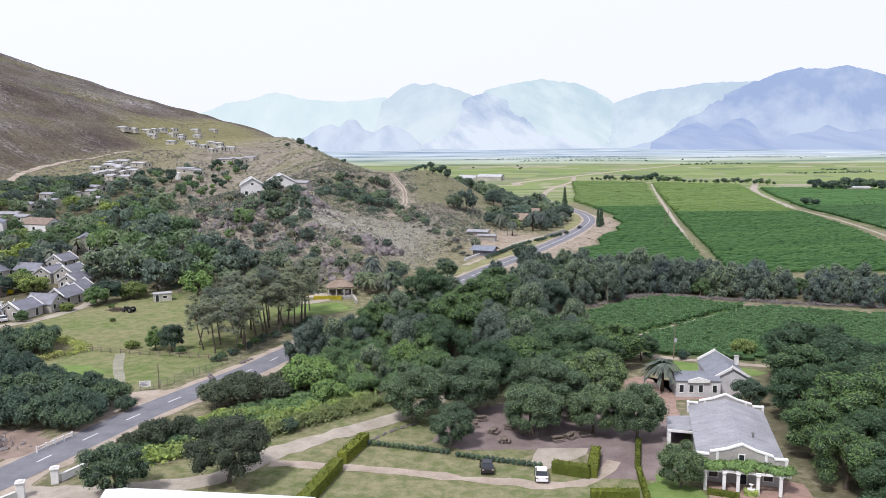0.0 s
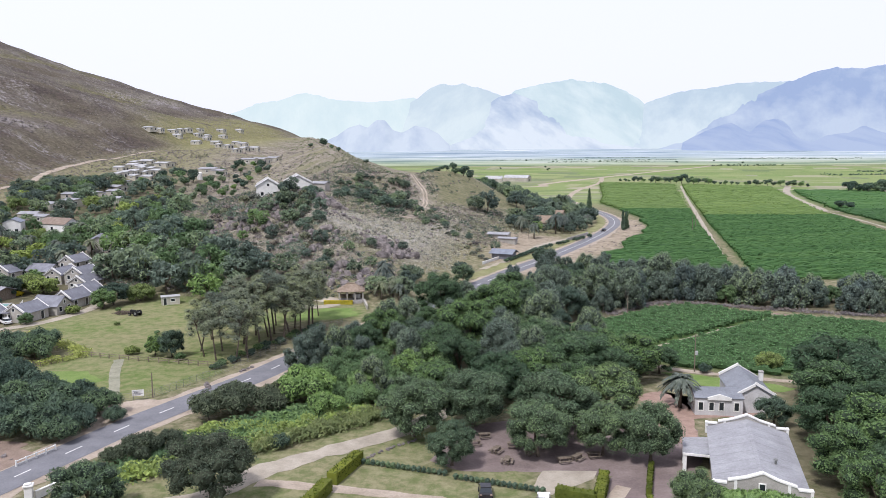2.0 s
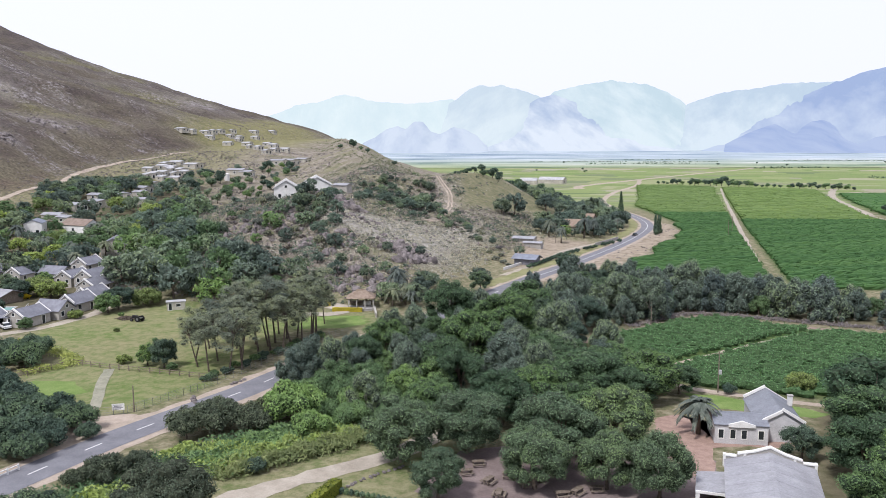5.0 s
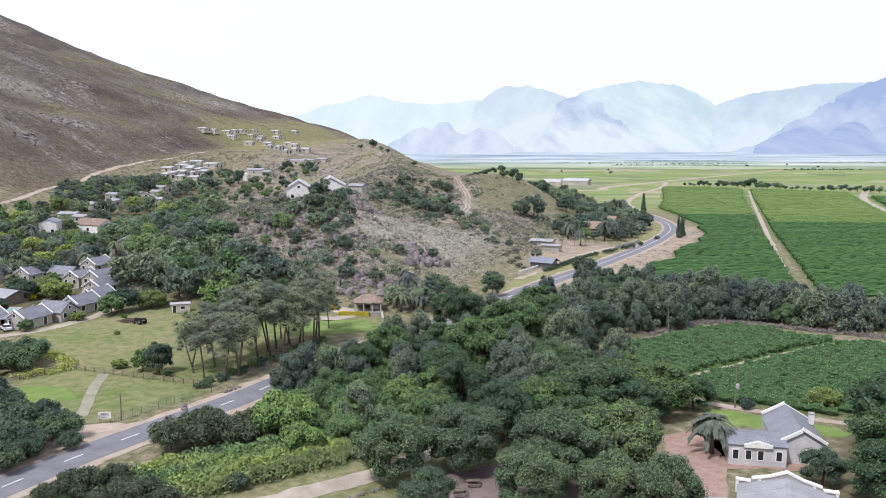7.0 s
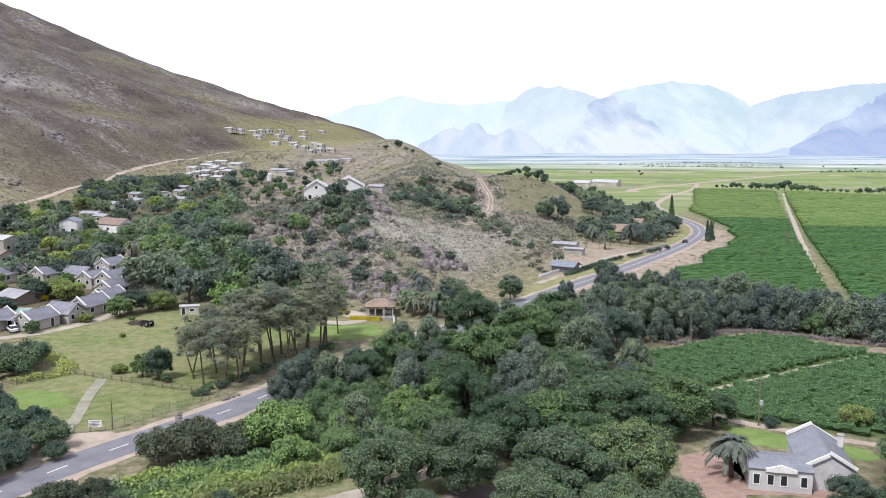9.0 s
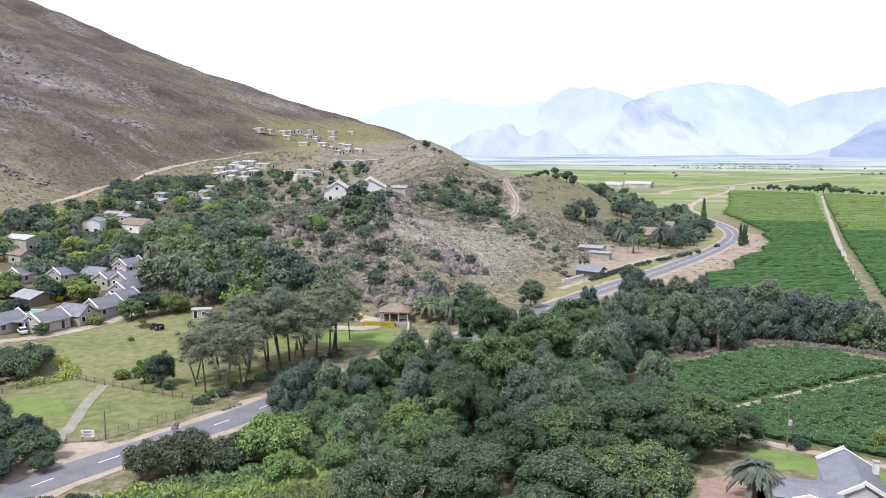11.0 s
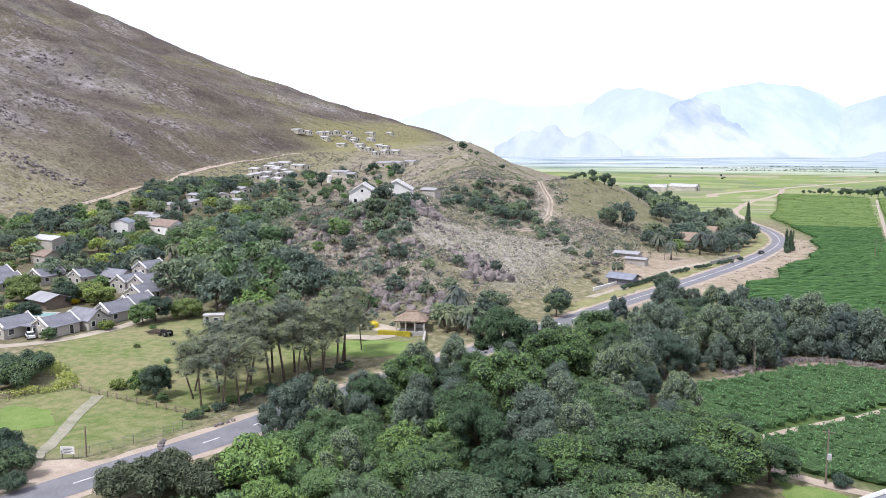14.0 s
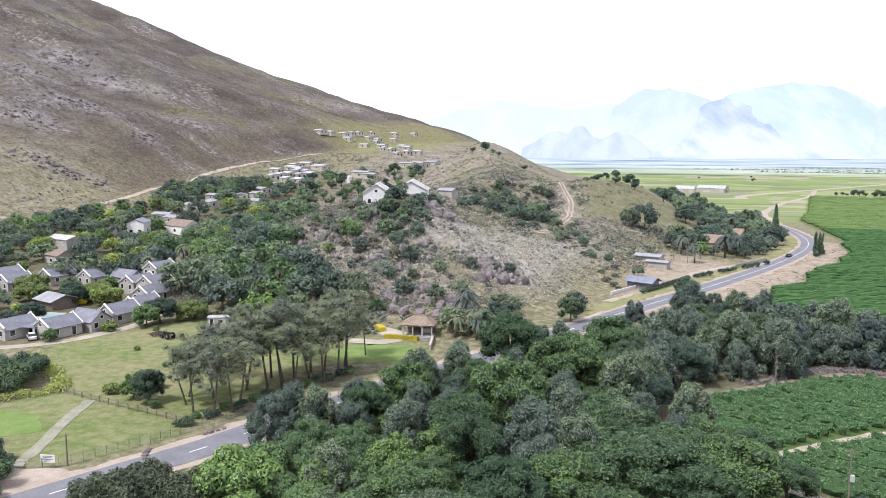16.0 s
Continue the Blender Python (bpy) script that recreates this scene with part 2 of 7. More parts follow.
def graded(stops):
    """Grid lines from (start, step) stops; the last stop is the end."""
    out = []
    for (a, s), (b, _) in zip(stops, stops[1:]):
        k = max(1, int(round((b - a) / s)))
        out += [a + (b - a) * i / k for i in range(k)]
    return np.array(out + [stops[-1][0]])


PARK = [(-53, 140), (-45, 156), (-43, 190), (-40, 222), (-62, 222), (-86, 232), (-106, 198), (-99, 184), (-80, 168), (-84, 158), (-62, 139)]
GAZEBO_LAWN = [(-43, 200), (-24, 203), (-24, 219), (-33, 219), (-42, 224)]
FARM_LAWN = [(-27, 84), (30, 84), (31, 99), (20, 104), (12, 104), (12, 112), (-2, 114), (4, 130), (-10, 136), (-30, 122), (-48, 108), (-50, 84)]
VALLEY_WOOD = [(-40, 225), (-90, 232), (-115, 190), (-240, 180), (-250, 330), (-225, 470), (-150, 500), (-115, 400), (-100, 290), (-60, 235)]
BELT = [(-33, 150), (-31, 165), (-17, 190), (2, 232), (18, 260), (34, 274), (60, 260), (92, 246), (110, 240), (150, 230), (190, 225), (190, 205), (120, 203), (98, 212), (80, 217), (66, 226), (45, 212), (26, 198),
        (30, 170), (22, 146), (2, 140), (-12, 136), (-20, 148)]
VINES_NEAR = [(27, 193), (38, 202), (55, 216), (63, 219), (76, 210), (112, 194), (130, 186), (130, 154), (70, 154), (56, 157.5), (46, 161.5), (40, 166)]
VINES_WEST = [(40, 284), (47, 293), (53, 300), (55, 318), (66, 330), (69, 350), (77, 372), (86, 385), (89, 405), (98, 426), (100, 462), (106, 480), (106, 640), (128, 760), (168, 1034), (254, 992), (126, 430), (92, 266)]
VINES_MID = [(96, 262), (131, 430), (261, 986), (352, 936), (318, 820), (280, 690), (236, 540), (205, 390), (192, 345), (170, 262)]
VINES_EAST = [(214, 362), (249, 545), (290, 690), (330, 815), (346, 862), (430, 850), (560, 640), (470, 400), (330, 340), (230, 330)]
SOLITARY = [(11, 290), (18, 296), (32, 333), (46, 366), (44, 380), (30, 384), (14, 376), (10, 350), (12, 320)]

GRASSY = [(-14, 400), (14, 420), (40, 470), (20, 540), (-14, 560), (-22, 470)]

gx = graded([(-5000, 500), (-1500, 60), (-900, 16), (-600, 9), (-360, 6), (-140, 3.0), (112, 3.0), (190, 8), (430, 25), (900, 120), (5000, 0)])
gy = graded([(-1500, 150), (-200, 20), (60, 3.0), (320, 4.0), (560, 7), (1010, 12), (1400, 60), (5000, 0)])
GX, GY = np.meshgrid(gx, gy)
GZ = ground(GX, GY)
nx, ny = len(gx), len(gy)
land = mesh_of("ground", np.stack([GX, GY, GZ], -1).reshape(-1, 3).tolist(),
               [(j * nx + i, j * nx + i + 1, (j + 1) * nx + i + 1, (j + 1) * nx + i) for j in range(ny - 1) for i in range(nx - 1)], [], True)
foot_x = np.interp(GY, (0, 322, 581, 775, 970, 1300), (-235, -249, -264, -215, -190, -150))
base_plain = GZ - plain_level(GX, GY)
hill_mask = smooth(2.0, 7.0, base_plain) * smooth(-170, -120, GX + 0.15 * (GY - 300))
scree = hill_mask * inside([(-60, 294), (-48, 318), (-38, 342), (-16, 352), (-6, 372), (6, 342), (-2, 322), (6, 290), (7, 262), (-8, 259), (-17, 262), (-20, 272), (-37, 279), (-48, 281)], GX, GY, 5)
# pale crags, with one sunlit patch painted in as bare stone
CRAGS_AND_SUN = ((-307, 406, 17, 9), (-318, 512, 8, 6), (-457, 591, 26, 16), (-439, 541, 24, 14), (-360, 500, 30, 10), (-335, 582, 26, 9), (-363, 454, 20, 10), (-295, 420, 14, 8), (-560, 720, 40, 30), (-358, 937, 26, 22), (-413, 600, 34, 12))
crag = np.zeros(GX.shape)
for cx, cy, ra, rb in CRAGS_AND_SUN:
    u, v = 0.62 * (GX - cx) + 0.78 * (GY - cy), -0.78 * (GX - cx) + 0.62 * (GY - cy)
    crag = np.maximum(crag, np.exp(-((u / ra) ** 2) - (v / rb) ** 2))
masks = {
    "crag": crag,
    "lawn": np.maximum(np.maximum(inside(PARK, GX, GY, 2), inside(GAZEBO_LAWN, GX, GY, 2)), 0.62 * inside(FARM_LAWN, GX, GY, 2)),
    "hill": hill_mask,
    "scree": scree,
    "grassy": inside(GRASSY, GX, GY, 8),
    "mount": smooth(0, 25, foot_x - GX) * smooth(150, 300, GY),
    "wood": np.maximum.reduce([inside(BELT, GX, GY, 4), inside(VALLEY_WOOD, GX, GY, 10), inside([(49, 84), (90, 84), (90, 146), (62, 150), (56, 134), (50, 118)], GX, GY, 2)]),
    "vine": np.maximum.reduce([inside(v, GX, GY, 1.5) for v in (VINES_NEAR, VINES_WEST, VINES_MID, VINES_EAST)]),
    "far": smooth(560, 700, GY) * smooth(-10, 60, GX - 0.15 * np.maximum(0, 800 - GY) + 240 * smooth(680, 1000, GY)) * (1 - smooth(0.5, 3.0, base_plain)),
    "sunlit_grass": inside([(-262, 300), (-252, 360), (-272, 430), (-292, 440), (-330, 400), (-350, 330), (-300, 290)], GX, GY, 14),
    "apron": inside([(-288, 705), (-305, 880), (-285, 985), (-235, 985), (-180, 850), (-178, 690), (-215, 668), (-255, 690)], GX, GY, 22),
    "sandy": np.maximum(inside(SOLITARY, GX, GY, 5), inside([(6, 250), (30, 300), (58, 360), (80, 430), (95, 480), (112, 455), (100, 420), (88, 385), (66, 330), (48, 292), (30, 278)], GX, GY, 3)),
}
for key, values in masks.items():
    land.attributes.new(key, "FLOAT", "POINT").data.foreach_set("value", values.astype(np.float32).ravel())


def land_material():
    m, n, l, b = material("land", 0.95, 0.0, 0.03)
    pos = where_node(n)

    def mask(key):
        a = n.new("ShaderNodeAttribute")
        a.attribute_name = key
        return a.outputs["Fac"]

    mott = noise_node(n, l, 0.5, 4, 0.7, pos)
    big, mid, fine = noise_node(n, l, 0.035, 5, 0.6, pos), noise_node(n, l, 0.16, 6, 0.65, pos), noise_node(n, l, 1.3, 4, 0.7, pos)

    def two(fac, *stops):
        return ramp(n, l, fac, *stops)

    c = two(mott, (0.36, (0.14, 0.15, 0.075)), (0.5, (0.23, 0.21, 0.13)), (0.64, (0.35, 0.315, 0.215)))
    lawn = mix(n, l, 0.5, two(big, (0.4, (0.135, 0.215, 0.058)), (0.6, (0.285, 0.265, 0.15))), two(mid, (0.36, (0.125, 0.195, 0.05)), (0.66, (0.335, 0.3, 0.17))))
    lawn = mix(n, l, 0.34, lawn, two(mott, (0.4, (0.1, 0.155, 0.045)), (0.58, (0.36, 0.315, 0.19))))
    c = mix(n, l, mask("lawn"), c, lawn)
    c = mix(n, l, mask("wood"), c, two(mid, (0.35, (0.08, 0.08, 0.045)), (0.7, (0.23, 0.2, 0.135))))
    hill = mix(n, l, 0.5, two(mid, (0.33, (0.085, 0.088, 0.05)), (0.5, (0.21, 0.19, 0.14)), (0.66, (0.4, 0.355, 0.3))), two(fine, (0.38, (0.075, 0.072, 0.045)), (0.6, (0.36, 0.31, 0.265))))
    hill = mix(n, l, two(big, (0.48, (0, 0, 0)), (0.62, (0.55, 0.55, 0.55))), hill, two(mott, (0.38, (0.1, 0.115, 0.045)), (0.62, (0.25, 0.235, 0.13))))
    c = mix(n, l, mask("hill"), c, mix(n, l, 1.0, hill, (1.2, 1.2, 1.22), "MULTIPLY"))
    # wavering ledges of dry scrub along the contours of the scree
    lift = n.new("ShaderNodeSeparateXYZ")
    l.new(pos, lift.inputs[0])
    level = maths(n, l, "ADD", maths(n, l, "MULTIPLY", lift.outputs[2], 5.2), maths(n, l, "MULTIPLY", noise_node(n, l, 0.11, 4, 0.6, pos), 26.0))
    ledge = maths(n, l, "MULTIPLY", maths(n, l, "ADD", maths(n, l, "SINE", level), 1.0), 0.5)
    stony = mix(n, l, 0.55, two(fine, (0.4, (0.21, 0.195, 0.16)), (0.58, (0.56, 0.53, 0.475))), two(mid, (0.35, (0.25, 0.235, 0.195)), (0.65, (0.52, 0.49, 0.44))))
    stony = mix(n, l, maths(n, l, "MULTIPLY", ledge, 0.4), stony, (0.15, 0.14, 0.1))
    c = mix(n, l, mask("scree"), c, stony)
    c = mix(n, l, mask("grassy"), c, mix(n, l, 0.4, two(mid, (0.35, (0.15, 0.155, 0.08)), (0.65, (0.27, 0.25, 0.15))), two(mott, (0.4, (0.1, 0.11, 0.06)), (0.62, (0.32, 0.29, 0.2)))))
    # heath on the mountain: browner low down, greyer towards the crest, with bare rock
    height = n.new("ShaderNodeMapRange")
    height.inputs["From Min"].default_value, height.inputs["From Max"].default_value = 40, 130
    l.new(maths(n, l, "ADD", lift.outputs[2], maths(n, l, "MULTIPLY", big, 60.0)), height.inputs["Value"])
    heath = mix(n, l, height.outputs[0], two(big, (0.36, (0.145, 0.115, 0.085)), (0.5, (0.17, 0.15, 0.095)), (0.64, (0.215, 0.195, 0.115))), two(big, (0.38, (0.125, 0.112, 0.112)), (0.62, (0.2, 0.182, 0.168))))
    huge = noise_node(n, l, 0.009, 4, 0.55, pos)
    cloud_shade = n.new("ShaderNodeMapRange")
    cloud_shade.inputs["From Min"].default_value, cloud_shade.inputs["From Max"].default_value = 420, 600
    l.new(maths(n, l, "ADD", lift.outputs[1], maths(n, l, "MULTIPLY", lift.outputs[2], 1.2)), cloud_shade.inputs["Value"])
    # cloud shadow painted over the heath in broad patches, further along and higher up
    heath = mix(n, l, maths(n, l, "MULTIPLY", cloud_shade.outputs[0], two(huge, (0.4, (0.3, 0.3, 0.3)), (0.58, (0.95, 0.95, 0.95)))), heath, two(big, (0.38, (0.085, 0.07, 0.062)), (0.62, (0.125, 0.108, 0.08))))
    heath = mix(n, l, two(huge, (0.36, (0.75, 0.75, 0.75)), (0.46, (0, 0, 0))), heath, two(mid, (0.4, (0.11, 0.1, 0.055)), (0.62, (0.185, 0.175, 0.09))))
    speck = two(mott, (0.36, (0.72, 0.72, 0.72)), (0.5, (1.1, 1.1, 1.1)), (0.68, (1.6, 1.55, 1.5)))
    slope = mix(n, l, 1.0, heath, speck, "MULTIPLY")
    slope = mix(n, l, two(mid, (0.34, (0.4, 0.4, 0.4)), (0.46, (0, 0, 0))), slope, (0.08, 0.078, 0.05))
    down = n.new("ShaderNodeMapping")
    down.inputs["Rotation"].default_value, down.inputs["Scale"].default_value = (0, 0, 0.5), (0.011, 0.032, 0.02)
    l.new(pos, down.inputs["Vector"])
    rib = noise_node(n, l, 1.0, 5, 0.62, down.outputs[0])
    bare = mix(n, l, 1.0, two(rib, (0.5, (0.0, 0.0, 0.0)), (0.62, (1, 1, 1))), two(noise_node(n, l, 0.3, 5, 0.75, pos), (0.48, (0, 0, 0)), (0.6, (1, 1, 1))), "MULTIPLY")
    # the crags and the painted sun patch come out as pale stone
    shelf = maths(n, l, "MULTIPLY", mask("crag"), two(noise_node(n, l, 0.16, 6, 0.75, pos), (0.4, (0, 0, 0)), (0.58, (1.15, 1.15, 1.15))), True)
    bare = maths(n, l, "MAXIMUM", bare, shelf)
    slope = mix(n, l, bare, slope, two(fine, (0.38, (0.17, 0.155, 0.155)), (0.62, (0.47, 0.43, 0.42))))
    c = mix(n, l, mask("mount"), c, slope)
    c = mix(n, l, maths(n, l, "MULTIPLY", mask("apron"), 0.85), c, mix(n, l, 0.5, two(mid, (0.36, (0.17, 0.175, 0.07)), (0.64, (0.34, 0.315, 0.15))), two(mott, (0.36, (0.1, 0.105, 0.05)), (0.62, (0.34, 0.31, 0.17)))))
    # yellower grass at the mountain foot, with sunlit brightness put into its colour
    c = mix(n, l, maths(n, l, "MULTIPLY", mask("sunlit_grass"), two(mid, (0.38, (0.25, 0.25, 0.25)), (0.6, (0.8, 0.8, 0.8)))), c, mix(n, l, 0.5, two(mid, (0.36, (0.16, 0.15, 0.075)), (0.64, (0.29, 0.265, 0.14))), two(mott, (0.4, (0.2, 0.19, 0.1)), (0.6, (0.5, 0.46, 0.38)))))
    c = mix(n, l, mask("sandy"), c, mix(n, l, 0.4, two(mid, (0.35, (0.26, 0.21, 0.15)), (0.65, (0.46, 0.385, 0.31))), two(mott, (0.38, (0.2, 0.18, 0.1)), (0.6, (0.5, 0.42, 0.34)))))
    # fields of the far plain
    sq = n.new("ShaderNodeMapping")
    sq.inputs["Rotation"].default_value, sq.inputs["Scale"].default_value = (0, 0, 0.25), (1 / 330, 1 / 300, 1)
    l.new(pos, sq.inputs["Vector"])
    cell = n.new("ShaderNodeTexVoronoi")
    cell.distance, cell.inputs["Randomness"].default_value = "CHEBYCHEV", 0.75
    l.new(sq.outputs[0], cell.inputs["Vector"])
    tone = n.new("ShaderNodeSeparateColor")
    l.new(cell.outputs["Color"], tone.inputs[0])
    field = ramp(n, l, tone.outputs[0], (0.0, (0.19, 0.27, 0.1)), (0.28, (0.27, 0.325, 0.145)), (0.5, (0.2, 0.265, 0.11)), (0.68, (0.32, 0.345, 0.18)), (0.8, (0.45, 0.39, 0.33)), (1.0, (0.14, 0.19, 0.1)))
    c = mix(n, l, mask("far"), c, mix(n, l, 0.25, field, two(mid, (0.3, (0.1, 0.2, 0.04)), (0.7, (0.34, 0.36, 0.14)))))
    c = mix(n, l, mask("vine"), c, two(mid, (0.35, (0.06, 0.11, 0.035)), (0.65, (0.12, 0.17, 0.06))))
    l.new(mix(n, l, 1.0, c, (0.76, 0.76, 0.76), "MULTIPLY"), b.inputs["Base Color"])
    relief = maths(n, l, "ADD", fine, maths(n, l, "MULTIPLY", mid, 3.0))
    relief = maths(n, l, "ADD", relief, maths(n, l, "MULTIPLY", mask("mount"), maths(n, l, "MULTIPLY", maths(n, l, "ADD", big, rib), 16.0)))
    bump(n, l, b, relief, 0.6, 0.45)
    return m


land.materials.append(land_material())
tagged(new("ground", land), "dry grass, lawn, stony hill and green farmland", "ground", kind="structure")


# ---- strips and patches that lie on the land ----
def spline(pts, step):
    """A smooth line through points, resampled every step metres."""
    p = np.array(pts, float)
    p = np.vstack([2 * p[0] - p[1], p, 2 * p[-1] - p[-2]])
    out = []
    for a, b, c, d in zip(p, p[1:], p[2:], p[3:]):
        k = max(1, int(np.hypot(*(c - b)[:2]) / step))
        for u in np.arange(k) / k:
            out.append(0.5 * (2 * b + (c - a) * u + (2 * a - 5 * b + 4 * c - d) * u**2 + (3 * b - a - 3 * c + d) * u**3))
    return np.array(out + [p[-2]])


def strip(name, line, half, lift, mat, shift=0.0, ragged=0.0, across=1, seed=1):
    """A ribbon along a line of points."""
    rng = np.random.default_rng(seed)
    d = np.gradient(line[:, :2], axis=0)
    d /= np.linalg.norm(d, axis=1)[:, None] + 1e-9
    side = np.stack([d[:, 1], -d[:, 0]], 1)
    verts, k = [], across + 1
    for i, p in enumerate(line[:, :2]):
        w1, w2 = half + rng.normal(0, ragged), half + rng.normal(0, ragged)
        for q in np.linspace(-w1, w2, k):
            s = p + side[i] * (shift + q)
            verts.append((s[0], s[1], z_at(*s) + lift))
    faces = [(i * k + j, i * k + j + 1, (i + 1) * k + j + 1, (i + 1) * k + j) for i in range(len(line) - 1) for j in range(across)]
    return mesh_of(name, verts, faces, mat)


def patch(name, poly, lift, mat, ragged=0.3, step=2.0, seed=2):
    """A flat piece of ground cover with a slightly ragged edge."""
    rng = np.random.default_rng(seed)
    pts = []
    for a, b in zip(poly, poly[1:] + poly[:1]):
        a, b = np.array(a, float), np.array(b, float)
        for u in np.arange(0, 1, step / max(step, np.hypot(*(b - a)))):
            q = a + u * (b - a) + rng.normal(0, ragged, 2)
            pts.append((q[0], q[1], z_at(*q) + lift))
    bm = bmesh.new()
    f = bm.faces.new([bm.verts.new(p) for p in pts])
    bmesh.ops.triangulate(bm, faces=[f])
    bmesh.ops.recalc_face_normals(bm, faces=bm.faces)
    if bm.faces[:][0].normal.z < 0:
        bmesh.ops.reverse_faces(bm, faces=bm.faces[:])
    me = bpy.data.meshes.new(name)
    bm.to_mesh(me)
    bm.free()
    me.materials.append(mat)
    return me


def setting(name, me, label, category="ground"):
    return tagged(new(name, me), label, category, kind="structure")


ROAD = [(-78, 50), (-69, 78), (-60, 101), (-55.7, 113), (-50.7, 126.5), (-44.8, 139), (-38.2, 152), (-34, 163), (-29.1, 174), (-15, 204.5), (-2, 233), (9.7, 259.5), (19.5, 281), (35, 313), (57, 364), (74, 412), (85, 455), (89.5, 500), (88, 560), (80, 640), (70, 700)]
road_line = spline(ROAD, 3.0)
setting("road_verge", strip("road_verge", road_line, 5.2, 0.05, SAND, ragged=0.5), "sandy road verge of trodden pale earth", "verge")
setting("road", strip("road", road_line, 3.3, 0.09, ASPHALT, across=2), "grey asphalt country road with white markings", "road")
setting("road_edge_line", strip("road_edge_line", road_line[(road_line[:, 1] > 262)], 0.1, 0.105, LINE), "white painted centre line of road", "road marking")
dash = spline(ROAD, 1.0)
for i in range(4, len(dash) - 4, 9):
    if dash[i, 1] < 262:
        part("road_dash", strip("road_dash", dash[i : i + 4], 0.11 if dash[i, 1] < 230 else 0.16, 0.105, LINE), None, bpy.data.objects["road"])


def strips(name, pts, half, mat, label, lift=0.06, step=4.0, ragged=0.2, category="track"):
    return setting(name, strip(name, spline(pts, step), half, lift, mat, ragged=ragged, across=2), label, category)


setting("grass_verge", strip("grass_verge", road_line[(road_line[:, 1] > 258) & (road_line[:, 1] < 560)], 2.6, 0.07, VERGE_GRASS, shift=-7.6, ragged=0.7, across=2), "mown grass verge beside the country road", "verge")
strips("vine_road", [(89, 262), (94, 283), (128, 431), (192, 700), (256, 968)], 1.2, GRAVEL, "pale sandy track between the vineyards", 0.1, 8)
strips("vine_path_east", [(198, 340), (206, 366), (225, 450), (240, 541)], 0.9, GRAVEL, "narrow pale path between the vineyards", 0.1, 8, 0.2)
strips("vine_road_east", [(241, 545), (282, 688), (322, 815), (380, 960)], 3.6, GRAVEL, "pale sandy track beside the vineyard", 0.1, 8, 0.5)
strips("vine_road_cross", [(243, 548), (300, 470), (380, 400)], 1.4, GRAVEL, "pale track crossing the vineyards", 0.1, 8)
strips("sand_road", [(40, 940), (90, 960), (98, 1014), (193, 1178), (331, 1407), (533, 1741), (1060, 2816)], 6, SAND, "wide sandy farm road over the plain", 0.15, 12, 0.8)
strips("bend_road", [(88, 600), (91, 720), (124, 890), (168, 1029), (196, 1180)], 3.0, SAND, "pale sandy road from the bend to the plain", 0.15, 10, 0.4)
strips("plain_road", [(160, 1048), (256, 1003), (366, 946), (700, 860)], 3.5, SAND, "sandy road behind a line of trees", 0.2, 12, 0.5)
strips("plain_road_far", [(360, 1100), (480, 1010), (640, 960)], 3.0, SAND, "pale farm road", 0.2, 12, 0.4)
strips("mountain_track", [(-300, 330), (-270, 340), (-249, 352), (-258, 388), (-266, 437), (-267, 480), (-276, 541), (-267, 588), (-250, 640)], 2.2, SAND, "pale earth track along the foot of the mountain", 0.25, 5, 0.5)
hill_way = spline([(-60, 520), (-40, 480), (-28.2, 434.5), (-23.9, 422.7), (-20.1, 412.8), (-19.2, 398.3), (-20, 382), (-20.5, 366.5), (-26, 356)], 2.0)
for side in (-0.85, 0.85):
    setting("hill_track", strip("hill_track", hill_way, 0.42, 0.15, SAND, shift=side, ragged=0.12), "bare earth wheel track over the hill", "track")
strips("park_path", [(-69.5, 164.6), (-66, 155), (-62, 146), (-59, 138)], 1.0, WORN, "grey worn path across the fenced lawn", 0.07, 2.0, 0.1, "path")
strips("cottage_drive", [(-124, 182), (-112.5, 189), (-107.4, 193.6), (-103.6, 199), (-101.6, 205.6), (-100, 211.7), (-99.9, 217), (-101.5, 224), (-105, 236)], 1.7, GRAVEL, "pale drive in front of the cottages", 0.03, 2, 0.1, "drive")
strips("gazebo_drive", [(-58, 236), (-48, 231), (-40, 226.5), (-34, 223), (-36, 218), (-44, 217)], 2.0, GRAVEL, "pale paved drive beside the lawn", 0.12, 2, 0.1, "drive")
strips("farm_drive", [(0, 136), (-6, 126), (-16, 117.5), (-24, 110.5), (-31, 101), (-42, 98), (-52, 97), (-60, 98)], 2.0, GRAVEL, "pale gravel drive curving through the farm", 0.04, 2, 0.25, "drive")
strips("farm_track", [(-24.5, 106), (-14.7, 104.6), (-6.7, 103), (4.8, 100), (15.8, 98.2), (21, 101.2), (24, 106)], 1.05, SAND, "worn two-wheel track over dry grass", 0.03, 2, 0.25, "track")
strips("vine_path", [(40, 172), (49.7, 181), (74.7, 201), (84, 206)], 1.0, SAND, "narrow earth path through the vineyard", 0.05, 2, 0.2, "path")
strips("vine_back_road", [(20, 190), (26, 193.5), (38, 203.5), (56, 218.5), (64, 221.5), (77, 212.5), (112, 197), (140, 186)], 1.8, RED_EARTH, "bare reddish earth road at the vineyard edge", 0.04, 3, 0.4)
strips("farmhouse_road", [(34, 170), (40, 163.3), (45, 159.3), (55, 155.3), (63, 152.5), (90, 149)], 1.0, SAND, "farm road behind the farmhouse", 0.05, 3, 0.2)
strips("sheds_road", [(8, 282), (15, 296), (26, 322), (33, 345), (45, 365), (60, 388)], 1.6, GRAVEL, "pale service road beside the sheds", 0.05, 3, 0.2)
